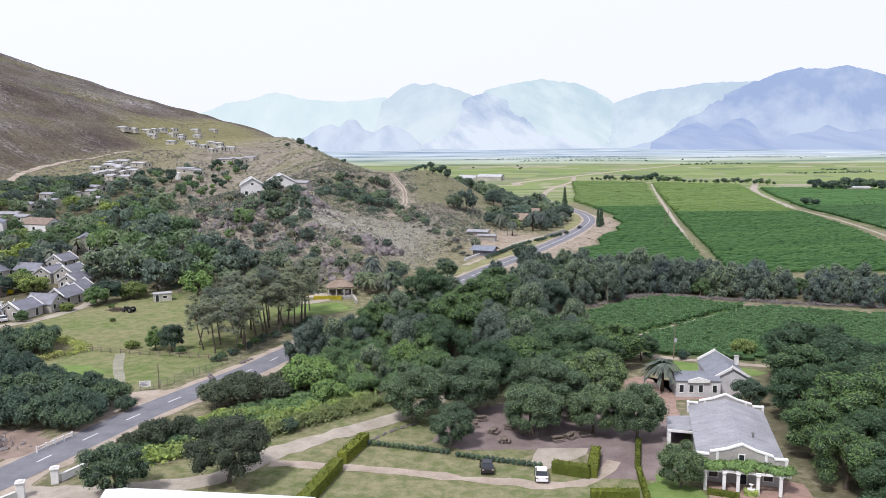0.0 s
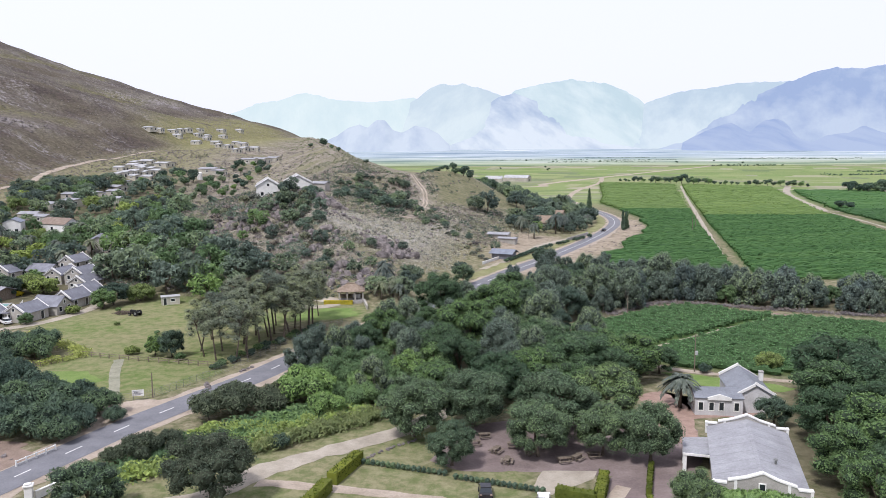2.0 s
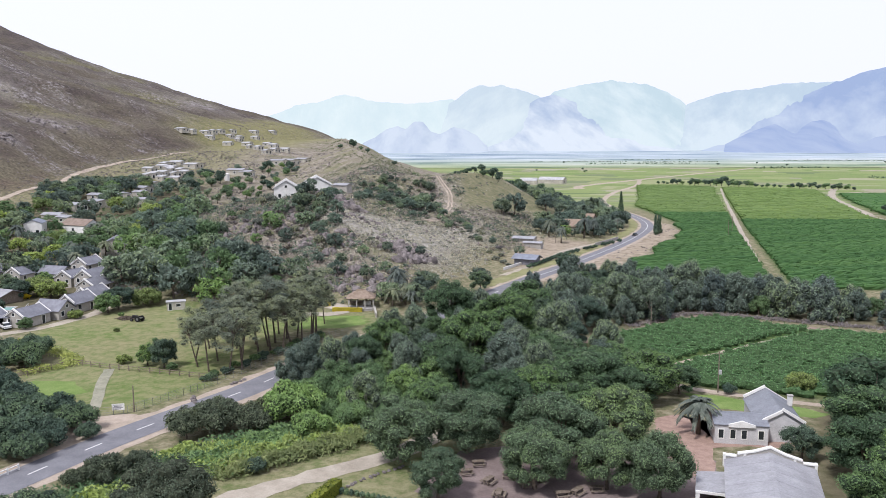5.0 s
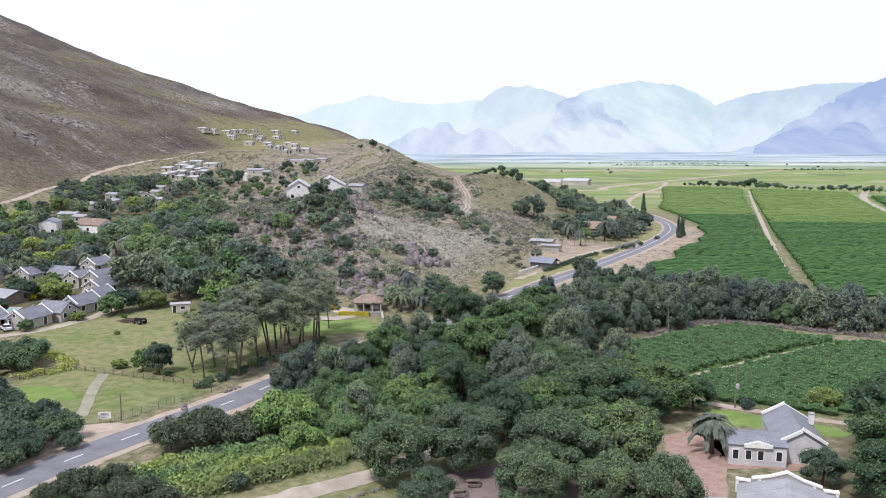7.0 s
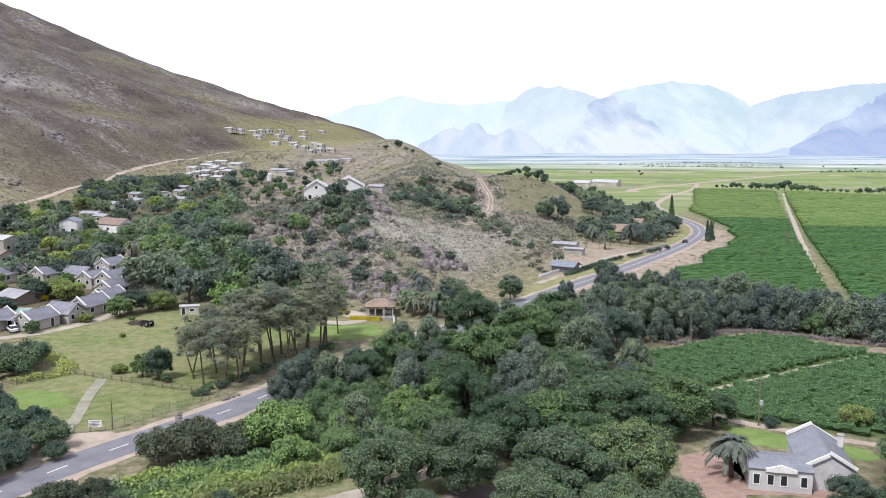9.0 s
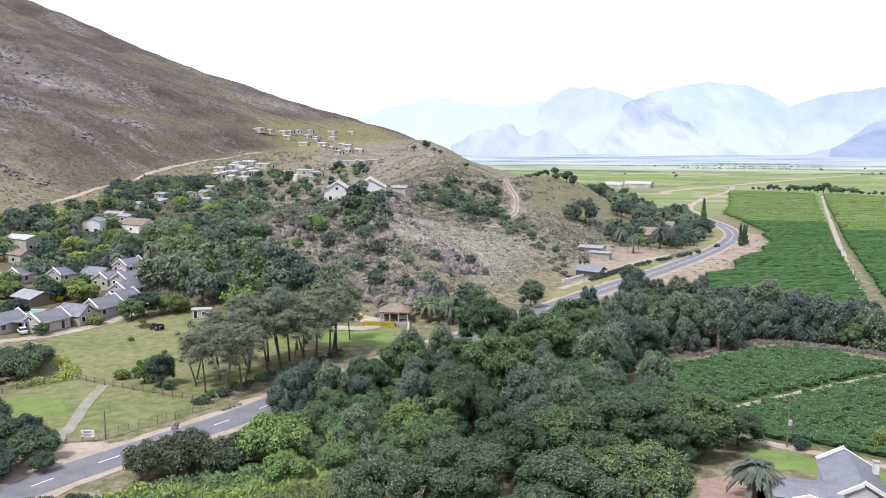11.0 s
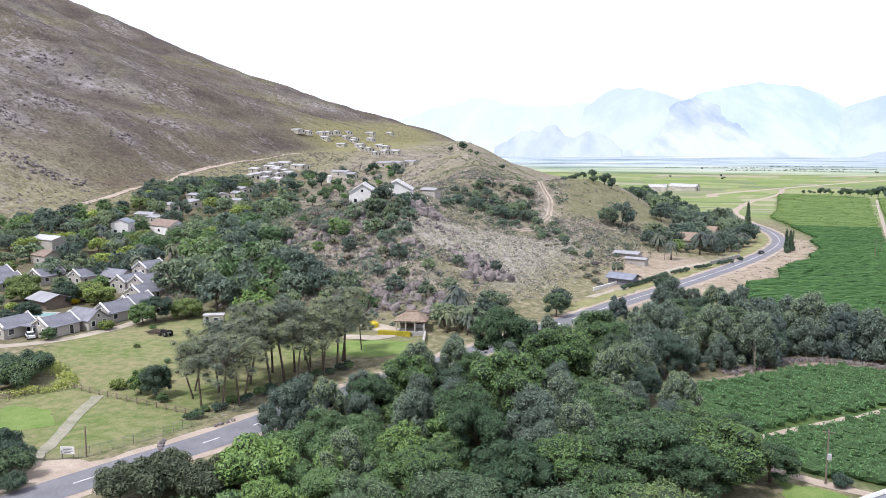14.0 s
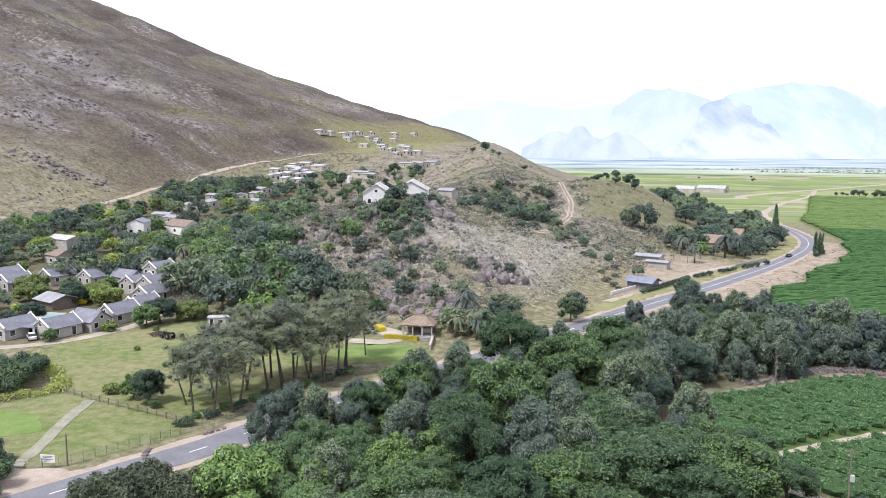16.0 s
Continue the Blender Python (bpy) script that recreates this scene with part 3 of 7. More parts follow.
setting("park_gate_apron", patch("park_gate_apron", [(-64, 128), (-54, 125), (-50.5, 131), (-48, 138), (-53, 139.3), (-60, 136.5), (-66, 134)], 0.07, SAND), "bare sandy turning place at a gate", "apron")
setting("courtyard", patch("courtyard", [(-2, 114), (3, 128), (16, 132), (36, 132), (39, 126), (34.5, 108), (30, 99.5), (21, 100.5), (22.5, 109.5), (13.5, 110.3), (2, 110.5)], 0.02, COURT), "bare reddish-brown yard under shade trees", "yard")
setting("court_pad", patch("court_pad", [(12.2, 106), (14.2, 103.2), (20.4, 108.4), (21.2, 110.8), (13.7, 110.8)], 0.034, GRAVEL, 0.05), "pale rectangular gravel pad", "yard")
setting("farmhouse_yard", patch("farmhouse_yard", [(33, 122), (38, 122), (40, 132), (52, 133), (52, 136), (41, 136), (38, 146), (33, 144)], 0.024, TILE), "reddish paved yard before the farmhouse", "yard")
setting("green_lawn", patch("green_lawn", [(25.4, 92), (33.5, 92), (33, 97), (28.7, 101.2), (26.4, 98)], 0.05, LAWN_GREEN), "watered bright green lawn", "lawn")
setting("house_lawn", patch("house_lawn", [(42, 150), (60, 146), (64, 148), (56, 152.5), (46, 156.5), (41, 157.5)], 0.03, LAWN_GREEN), "small green lawn behind the farmhouse", "lawn")
setting("sports_lawn", patch("sports_lawn", [(-83, 147), (-74, 143), (-66, 150), (-72, 156), (-80, 156)], 0.03, LAWN_GREEN, 0.15), "greener mown patch of lawn", "lawn")
setting("gazebo_lawn", patch("gazebo_lawn", [(-42, 201), (-30, 203), (-25.5, 208), (-28, 216), (-36, 216), (-42.5, 212)], 0.03, LAWN_GREEN, 0.4), "bright green mown lawn by the gazebo", "lawn")
setting("house_terrace", patch("house_terrace", [(33.5, 92.5), (46, 90), (47, 98), (45, 99.5), (36, 101), (34, 99)], 0.022, TILE, 0.1), "reddish paved terrace before the gabled barn", "terrace")
setting("gully_bank", patch("gully_bank", [(-76, 108), (-66, 106.5), (-61, 109.5), (-59.5, 114.5), (-63, 118.5), (-70, 120), (-77, 116)], 0.06, RED_EARTH, 0.5), "bare brown bank of a gully below the road", "bank")

# ---- plants ----
def unit(v):
    return v / (np.linalg.norm(v, axis=-1, keepdims=True) + 1e-9)


def leaves(rng, centres, outward, size, slim=0.55, wild=0.8):
    """Pointed leaf sprays at the centres, facing more or less outward."""
    k = len(centres)
    nrm = unit(outward + rng.normal(0, wild, (k, 3)))
    a = unit(np.cross(nrm, rng.normal(0, 1, (k, 3))))
    b = np.cross(nrm, a)
    s = (size * rng.uniform(0.6, 1.4, k))[:, None]
    v = np.stack([centres - a * s * 0.8 - b * s * slim, centres + a * s * 1.2, centres - a * s * 0.8 + b * s * slim], 1)
    return v.reshape(-1, 3)


def leaf_faces(k):
    return np.arange(3 * k).reshape(-1, 3).tolist()


BALL = None


def ball():
    global BALL
    if BALL is None:
        bm = bmesh.new()
        bmesh.ops.create_icosphere(bm, subdivisions=1, radius=1.0)
        bm.verts.ensure_lookup_table()
        BALL = (np.array([v.co[:] for v in bm.verts]), [tuple(v.index for v in f.verts) for f in bm.faces])
        bm.free()
    return BALL


def foliage(rng, lobes, count, size, slim=0.5, core=0.76, wild=0.55, up=0.25):
    """Leaves over a cloud of lobes (x, y, z, rx, ry, rz), with a lumpy inner mass; returns verts, faces."""
    lobes = np.array(lobes, float)
    area = lobes[:, 3] * lobes[:, 4] + lobes[:, 3] * lobes[:, 5]
    pick = rng.choice(len(lobes), count, p=area / area.sum())
    d = unit(rng.normal(0, 1, (count, 3)) + (0, 0, up))
    c = lobes[pick, :3] + d * lobes[pick, 3:] * rng.uniform(0.72, 1.08, count)[:, None] ** 0.8
    deep = np.zeros(count)
    for q in lobes:
        deep = np.maximum(deep, 1 - np.linalg.norm((c - q[:3]) / q[3:], axis=1))
    keep = deep < 0.42
    c, d = c[keep], d[keep]
    verts = leaves(rng, c, d, size, slim, wild)
    faces = leaf_faces(len(c))
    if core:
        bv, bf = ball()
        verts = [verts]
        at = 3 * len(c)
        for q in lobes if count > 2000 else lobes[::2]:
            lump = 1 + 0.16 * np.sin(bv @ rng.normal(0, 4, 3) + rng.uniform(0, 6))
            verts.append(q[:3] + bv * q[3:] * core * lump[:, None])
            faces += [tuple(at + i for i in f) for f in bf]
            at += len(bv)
        verts = np.concatenate(verts)
    return verts, faces


def tube(points, radii, sides=7):
    """A tapering tube through points; returns verts, faces."""
    p = np.array(points, float)
    verts, faces = [], []
    for i, c in enumerate(p):
        t = unit(p[min(i + 1, len(p) - 1)] - p[max(i - 1, 0)])
        a = unit(np.cross(t, (0.3, 0.9, 0.1)))
        b = np.cross(t, a)
        for k in range(sides):
            w = 2 * math.pi * k / sides
            verts.append(c + radii[i] * (math.cos(w) * a + math.sin(w) * b))
    for i in range(len(p) - 1):
        for k in range(sides):
            faces.append((i * sides + k, i * sides + (k + 1) % sides, (i + 1) * sides + (k + 1) % sides, (i + 1) * sides + k))
    faces.append(tuple(range(sides))[::-1])
    faces.append(tuple((len(p) - 1) * sides + k for k in range(sides)))
    return verts, faces


def joined(*pieces):
    verts, faces = [], []
    for v, f in pieces:
        at = len(verts)
        verts += [tuple(q) for q in v]
        faces += [tuple(at + i for i in g) for g in f]
    return verts, faces


def limbs(rng, base_r, fork, tips, sides=7):
    """A trunk to the fork and a limb to each tip."""
    lean = rng.normal(0, 0.12, 2)
    f = np.array([lean[0] * fork, lean[1] * fork, fork])
    out = [tube([(0, 0, -0.4), (0, 0, 0.05 * fork), f * 0.5, f], [base_r * 1.5, base_r * 1.1, base_r * 0.85, base_r * 0.7], sides)]
    for t in tips:
        t = np.array(t, float)
        m = f + (t - f) * 0.5 + rng.normal(0, 0.25, 3) + (0, 0, 0.3)
        out.append(tube([f * 0.96, m, t], [base_r * 0.5, base_r * 0.3, base_r * 0.1], 5))
    return joined(*out)


def oak(seed, leaf, r=5.0, h=10.0, count=10500, size=0.15, flat=0.8, skirt=0.26, num=26):
    rng = np.random.default_rng(seed)
    lobes = []
    for k in range(num):
        w, q = k * 2.4 + rng.uniform(-0.5, 0.5), math.sqrt((k + 0.5) / num) * r * 0.82
        dome = math.sqrt(max(0.05, 1 - (q / r) ** 2))
        z = h * (skirt + (0.86 - skirt) * dome * rng.uniform(0.62, 1.05))
        s = rng.uniform(0.2, 0.33) * r
        lobes.append((q * math.cos(w), q * math.sin(w), z, s, s, s * flat))
        if q > r * 0.5:
            lobes.append((q * math.cos(w + 0.3) * 0.95, q * math.sin(w + 0.3) * 0.95, h * rng.uniform(skirt, skirt + 0.2), s * 0.9, s * 0.9, s * flat))
    crown = foliage(rng, lobes, count, size)
    trunk = limbs(rng, 0.3, h * 0.24, [q[:3] for q in lobes[:8]]) if count > 2000 else limbs(rng, 0.3, h * 0.24, [q[:3] for q in lobes[:3]], 5)
    return trunk, crown, leaf, BARK


def gum(seed, leaf, r=4.2, h=9.5, count=7000, size=0.15):
    rng = np.random.default_rng(seed)
    lobes = []
    for k in range(30):
        z = h * (0.1 + 0.8 * (k + 0.5) / 30)
        lim = r * (1.0 - 0.85 * max(0, z / h - 0.42) ** 1.3 / 0.5) * 0.85
        w, q = k * 2.4 + rng.uniform(-0.7, 0.7), math.sqrt(rng.uniform(0.1, 1)) * lim
        s = rng.uniform(0.2, 0.32) * r
        lobes.append((q * math.cos(w), q * math.sin(w), z, s, s, s * 1.15))
    crown = foliage(rng, lobes, count, size, slim=0.42, up=0.1)
    return limbs(rng, 0.22, h * 0.25, [q[:3] for q in lobes[8:26:3]]), crown, leaf, BARK_PALE


def pine(seed, leaf, h=15.5, r=4.6, count=8200):
    rng = np.random.default_rng(seed)
    lobes = []
    for k in range(34):
        # flat sprays of needles at the ends of rising limbs, with sky between them
        w, q = k * 2.4 + rng.uniform(-0.6, 0.6), math.sqrt((k + 0.5) / 34) * r * 0.84
        z = h * rng.uniform(0.46, 0.95) - 0.08 * h * (q / r) ** 2
        s = rng.uniform(0.2, 0.36) * r
        lobes.append((q * math.cos(w), q * math.sin(w), z, s, s, s * 0.62))
    crown = foliage(rng, lobes, count, 0.165, slim=0.28, core=0.5)
    return limbs(rng, 0.21, h * 0.62, [q[:3] for q in lobes[::2]]), crown, leaf, BARK


def bush(seed, leaf, r=2.6, h=3.6, count=4200, size=0.135):
    rng = np.random.default_rng(seed)
    lobes = []
    for k in range(16):
        w, q = k * 2.4 + rng.uniform(-0.5, 0.5), math.sqrt((k + 0.5) / 16) * r * 0.8
        s = rng.uniform(0.26, 0.4) * r
        z = h * (0.12 + 0.62 * math.sqrt(max(0.02, 1 - (q / r) ** 2)) * rng.uniform(0.6, 1.1))
        lobes.append((q * math.cos(w), q * math.sin(w), z, s, s, min(s, h * 0.36)))
    crown = foliage(rng, lobes, count, size)
    return limbs(rng, 0.1, h * 0.2, [q[:3] for q in lobes[:4]], 5), crown, leaf, BARK


def far_tree(seed, leaf, r=4.5, h=8.0, count=650, size=0.55):
    rng = np.random.default_rng(seed)
    lobes = []
    for k in range(7):
        w, q = rng.uniform(0, 2 * math.pi), math.sqrt(rng.uniform(0, 1)) * r * 0.6
        s = rng.uniform(0.34, 0.5) * r
        lobes.append((q * math.cos(w), q * math.sin(w), h * rng.uniform(0.36, 0.74), s, s, s * 0.75))
    crown = foliage(rng, lobes, count, size, core=0.78)
    return tube([(0, 0, -0.5), (0, 0, h * 0.4)], [0.28, 0.18], 6), crown, leaf, BARK


def conifer(seed, leaf, r=3.0, h=18.0, count=2600):
    rng = np.random.default_rng(seed)
    c, d = [], []
    for k in range(count):
        u = rng.uniform(0.1, 1) ** 0.8
        tier = u + 0.02 * math.sin(u * 70)
        w, q = rng.uniform(0, 2 * math.pi), (1.04 - tier) * r * rng.uniform(0.25, 1.0)
        c.append((q * math.cos(w), q * math.sin(w), tier * h * 0.97 - 0.18 * q + rng.normal(0, 0.12)))
        d.append((math.cos(w), math.sin(w), 0.6))
    v = leaves(rng, np.array(c), np.array(d), 0.5, 0.4)
    return tube([(0, 0, -0.5), (0, 0, h * 0.5), (0, 0, h)], [0.35, 0.22, 0.03], 7), (v, leaf_faces(count)), leaf, BARK


def column_tree(seed, leaf, r=1.5, h=12.0, count=1100):
    rng = np.random.default_rng(seed)
    lobes = [(rng.normal(0, 0.25), rng.normal(0, 0.25), h * z, r * (1.1 - 0.75 * z), r * (1.1 - 0.75 * z), h * 0.13) for z in np.linspace(0.12, 0.88, 7)]
    return tube([(0, 0, -0.5), (0, 0, h * 0.5)], [0.2, 0.1], 6), foliage(rng, lobes, count * 2, 0.3, core=0.7), leaf, BARK


def palm(seed, h=7.0, fronds=46, length=3.6):
    rng = np.random.default_rng(seed)
    verts, faces = [], []
    for k in range(fronds):
        w, el = rng.uniform(0, 2 * math.pi), rng.uniform(-0.5, 1.3)
        out = np.array([math.cos(w), math.sin(w), 0])
        side = np.array([-math.sin(w), math.cos(w), 0])
        size = length * rng.uniform(0.8, 1.1)
        spine = [np.array([0, 0, h]) + out * size * (u * math.cos(el)) + np.array([0, 0, 1]) * size * (u * math.sin(el) - 0.75 * u * u) for u in np.linspace(0.05, 1, 9)]
        for i, p in enumerate(spine[:-1]):
            nxt = spine[i + 1]
            wide = 0.46 * (1 - abs(i / 8 - 0.45))
            for s in (-1, 1):
                at = len(verts)
                verts += [p, nxt, nxt + side * s * wide * 0.9 + (nxt - p) * 0.5 - (0, 0, 0.22), p + side * s * wide + (nxt - p) * 0.7 - (0, 0, 0.2)]
                faces.append((at, at + 1, at + 2, at + 3))
    trunk = tube([(0, 0, -0.4), (0.05, 0, h * 0.3), (0, 0.1, h * 0.7), (0, 0, h)], [0.36, 0.28, 0.26, 0.34], 9)
    return trunk, (verts, faces), LEAF_PALM, BARK


KINDS = {}


def stock(kind, made, name, label, category, group=""):
    """Keeps the meshes of one plant, to be planted at several places."""
    trunk, crown, leaf, bark = made
    me = mesh_of("crown", *crown, [leaf, INNER_SHADE[leaf.name]])
    # leaves come first, three corners each; the faces after them are the darkened inner mass
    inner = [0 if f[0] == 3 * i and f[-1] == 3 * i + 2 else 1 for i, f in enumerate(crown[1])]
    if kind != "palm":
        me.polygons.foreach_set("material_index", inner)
    KINDS.setdefault(kind, []).append((mesh_of("trunk", *trunk, bark, True), me, name, label, category, group))


def plant(kind, x, y, size=1.0, tall=None, seed=None, sink=0.0):
    rng = random.Random(f"{kind}{x:.1f}{y:.1f}{seed}")
    trunk, crown, name, label, category, group = rng.choice(KINDS[kind])
    s = size * rng.uniform(0.94, 1.06)
    ob = thing(name, pose(x, y, z_at(x, y) - sink, 0, 0, rng.uniform(0, 360)) @ Matrix.Diagonal((s, s, s * (tall or rng.uniform(0.92, 1.1)), 1)), label, category, group)
    part("trunk", trunk, None, ob)
    part("crown", crown, None, ob)
    return ob


for k in range(4):
    stock("oak", oak(10 + k, LEAF_OAK), "oak_tree", "broad green shade tree with a dark trunk", "tree", "shade trees")
    stock("shade", oak(15 + k, LEAF_SHADE, 5.0, 10.5, 14000, 0.135, 0.95, 0.26, 34), "shade_tree", "spreading green shade tree over the yard", "tree", "shade trees")
    stock("gum", gum(20 + k, LEAF_GUM), "gum_tree", "grey-green gum tree of the riverside belt", "tree", "riverside trees")
    stock("olive", bush(36 + k, LEAF_OLIVE), "bush", "dense olive-green bush beside the road", "bush", "bushes")
    stock("belt", gum(25 + k, LEAF_GUM if k % 2 else LEAF_BELT, 4.6, 9.0, 3000, 0.24), "gum_tree", "dense grey-green gum tree beside the vineyards", "tree", "riverside trees")
    stock("bush", bush(30 + k, LEAF_DARK), "bush", "dense dark green bush on rough ground", "bush", "bushes")
for k in range(3):
    stock("dark", oak(40 + k, LEAF_DARK, 5.0, 9.0, 8500, 0.15), "dark_tree", "dense dark green broadleaf tree", "tree", "dark trees")
    stock("pine", pine(50 + k, LEAF_PINE), "pine_tree", "tall pine with bare trunk and open crown", "tree", "park pines")
    stock("far", far_tree(60 + k, LEAF_DARK), "far_tree", "dark green tree seen from afar", "tree", "distant trees")
    stock("far_green", far_tree(65 + k, LEAF_BRIGHT), "far_green_tree", "fresh green tree among the houses", "tree", "distant trees")
    stock("far_grey", far_tree(70 + k, LEAF_GUM), "far_gum_tree", "grey-green tree seen from afar", "tree", "distant trees")
for k in range(2):
    stock("bright", oak(80 + k, LEAF_BRIGHT, 4.5, 8.0, 7500, 0.15), "bright_tree", "fresh green broadleaf tree", "tree", "green trees")
    stock("lime", oak(84 + k, LEAF_LIME, 4.5, 5.5, 4500, 0.17), "yellow_green_tree", "low spreading yellow-green garden tree", "tree", "garden trees")
    stock("palm", palm(90 + k), "palm_tree", "date palm with arching grey-green fronds", "palm", "palms")
    stock("bright_bush", bush(94 + k, LEAF_BRIGHT, 2.6, 3.6, 5200, 0.13), "green_bush", "leafy bright green bush", "bush", "green bushes")
stock("umbrella", oak(18, LEAF_OLIVE, 5.4, 9.0, 13000, 0.13, 0.75, 0.36, 36), "shade_tree", "wide dark olive shade tree beside the marquee", "tree", "shade trees")
stock("conifer", conifer(100, LEAF_DARK), "fir_tree", "tall dark fir beside the bend of the road", "tree")
stock("column", column_tree(101, LEAF_DARK), "poplar_tree", "slim columnar dark poplar by the road", "tree", "poplars")

for x, y, r, t in ((30.7, 97.4, 3.0, 0.95), (1.3, 112.2, 3.8, 0.85), (-4.9, 123.2, 5.4, 0.85), (4.2, 127.5, 5.8, 0.8), (13.6, 115.8, 4.6, 0.85), (17.0, 124.5, 6.6, 0.74), (25.6, 129.5, 6.0, 0.8), (22.9, 116.4, 4.0, 0.95), (29.2, 114.2, 4.6, 1.0)):
    plant("shade", x, y, r / 5.0, t)
plant("umbrella", -28.7, 99.8, 1.16, 0.95)
for x, y, r, t in ((9, 139, 6.0, 0.85), (20.5, 136, 5.4, 0.85), (-2, 137, 5.2, 0.85), (14, 144, 5.6, 0.8), (24.5, 151, 7.8, 0.7), (34, 153.5, 6.2, 0.72), (18.5, 164.5, 6.2, 0.8), (20, 149, 6.0, 0.8), (30.5, 149, 5.6, 0.75), (27.3, 159.5, 5.2, 0.8), (36, 160, 4.2, 0.8), (30, 165.5, 5.0, 0.75), (36.5, 166.5, 4.2, 0.7), (40.5, 157, 3.6, 0.8), 
                   (67, 139.5, 9.4, 0.66), (57.5, 121, 6.0, 0.85), (60.5, 111, 7.4, 0.8), (52.8, 106.5, 4.8, 0.9), (71, 126, 7.4, 0.7), (53.6, 88, 4.8, 0.85), (51.8, 96.5, 4.6, 0.9), (67.5, 116, 7.4, 0.75), (62.5, 98, 6.4, 0.8), (62, 131, 6.2, 0.8), (75, 150, 6, 0.8), (58, 104, 5, 0.9), (57, 93, 5, 0.9), (69, 106, 6.5, 0.8), (70, 95, 6, 0.85), (66, 122, 5.6, 0.9), (76, 136, 6.5, 0.8), (77, 118, 6.5, 0.8)):
    plant("oak", x, y, r / 5.0, t)
for x, y, r in ((-42.4, 96, 4.2), (51.4, 128.0, 2.9)):
    plant("dark", x, y, r / 4.6, 0.95)
for x, y, r in ((-73.4, 131, 4.4), (-66, 131, 4.4), (-57.5, 131, 3.6), (-58, 125, 3.2), (-64, 137, 3.4), (-94, 167, 4.3), (-87, 164, 4.2), (-91.5, 158, 3.5), (-80, 140, 4.2), (-86, 148, 4.4), (-78, 128, 4.4), (-88.5, 170, 4.4), (-92, 175, 3), (-98, 160, 4.4), (-70, 126, 4.2), (-62, 126.5, 3.8), (-70, 136.5, 3.6), (-60, 134.5, 2.8), (-82, 133, 4.4), (-90, 141, 4.4), (-100, 168, 4), (-64, 121, 4.2), (-70, 121.5, 4.2), (-58.5, 119.5, 3.0), (-76, 122, 4.6), (-74, 141, 3.8), (-80, 146, 4.0), (-84, 126, 4.8), (-54, 128.5, 2.0),
                (-24.3, 118, 1.8)):
    plant("bush", x, y, r / 2.7, 1.0)
for x, y, r in ((-43.4, 113, 3.2), (-46.5, 112, 2.2), (-38.8, 129.5, 3.8), (-34.8, 132.5, 4.2), (-30, 133, 3.9), (-36, 135.5, 3.6), (-28.8, 136.5, 3.4), (-40.4, 116.5, 2.4)):
    plant("olive", x, y, r / 2.7, 1.0)
for x, y, r in ((-24.3, 137.5, 5), (-24, 145, 4), (-17.8, 146, 4), (-13.6, 148, 4), (-14.7, 137, 3.2), (-26.2, 140, 4.2), (-10.4, 144, 3.5), (-15, 143, 4), (-20, 132, 3), (4.6, 144.5, 2.7), (-8, 138, 3), (-20, 139, 3)):
    plant("bright_bush", x, y, r / 2.7, 1.05)
PINES = ((-52.5, 167.5, 0.8), (-50, 172, 0.82), (-54.5, 171.5, 0.78), (-49.5, 182, 0.95), (-38.5, 186, 0.95), (-35.2, 191.5, 0.95), (-44.2, 196, 0.9), (-49, 164.5, 0.82), (-44.5, 163.5, 0.8), (-42.9, 166.5, 0.85), (-45, 172.5, 0.9), (-44, 180, 1.0), (-41.6, 181, 1.02), (-42.5, 187.5, 1.0), (-41, 191.5, 1.0), (-39, 193.5, 0.95), (-36.4, 197.5, 1.12), (-47, 178, 0.95), (-46.5, 186, 1.0))
for x, y, s in PINES:
    plant("pine", x, y, s)
for x, y, q in ((-35.8, 206.8, 0.72), (-36.0, 186.5, 0.98), (-34.9, 194.9, 1.02), (-43.2, 184.3, 0.98), (-38.6, 180, 0.92)):
    plant("pine", x, y, q)
# dark shrubs under the pines, along the fence of the road
for i in range(22):
    u = i / 21
    x, y = -46.5 + u * 14.5 + 0.7 * math.sin(i * 2.3), 158 + u * 36 + 0.8 * math.sin(i * 4.1)
    plant(("bush", "bush", "bright_bush")[i % 3], x - 1.0, y, 0.32 + 0.16 * math.sin(i * 1.7) ** 2, 0.95)
for x, y, r in ((-25.7, 154, 4), (-22, 155, 4.3), (-17.6, 163, 3.8), (-14.3, 177, 4.6), (-8, 151.5, 4.1), (-2.7, 160, 4.7), (3, 170, 5.6), (9, 188, 6), (19, 178.5, 6), (-4.3, 204, 6), (14.6, 209, 5.4), (25, 223, 5.6), (37.6, 217, 6), (45.6, 216, 5.8), (58.5, 234, 6), (64, 231, 5.6), (9.4, 154, 5.4), (1.4, 153, 4.4)):
    plant("gum" if (int(x * 7) % 3) else "oak", x, y, r / 4.4, 1.12 if x < -5 and y < 180 else 0.95)
rng = random.Random(5)
spots = []
tries = 0
while tries < 6000 and len(spots) < 175:
    tries += 1
    x, y = rng.uniform(-35, 190), rng.uniform(136, 275)
    if float(inside(BELT, np.array(x), np.array(y), 0.1)) > 0.5 and all((x - a) ** 2 + (y - b) ** 2 > (19 if x > 45 else 27) for a, b in spots):
        if np.min(np.hypot(road_line[:, 0] - x, road_line[:, 1] - y)) > 7.5:
            spots.append((x, y))
for x, y in spots:
    if x < 52:
        plant(rng.choice(("belt", "belt", "belt", "dark", "belt") if y > 198 else ("gum", "gum", "gum", "gum", "dark", "oak", "bright") if y > 165 else ("gum", "gum", "bright")), x, y, rng.uniform(0.75, 1.15) * (0.85 if y > 200 else 0.9))
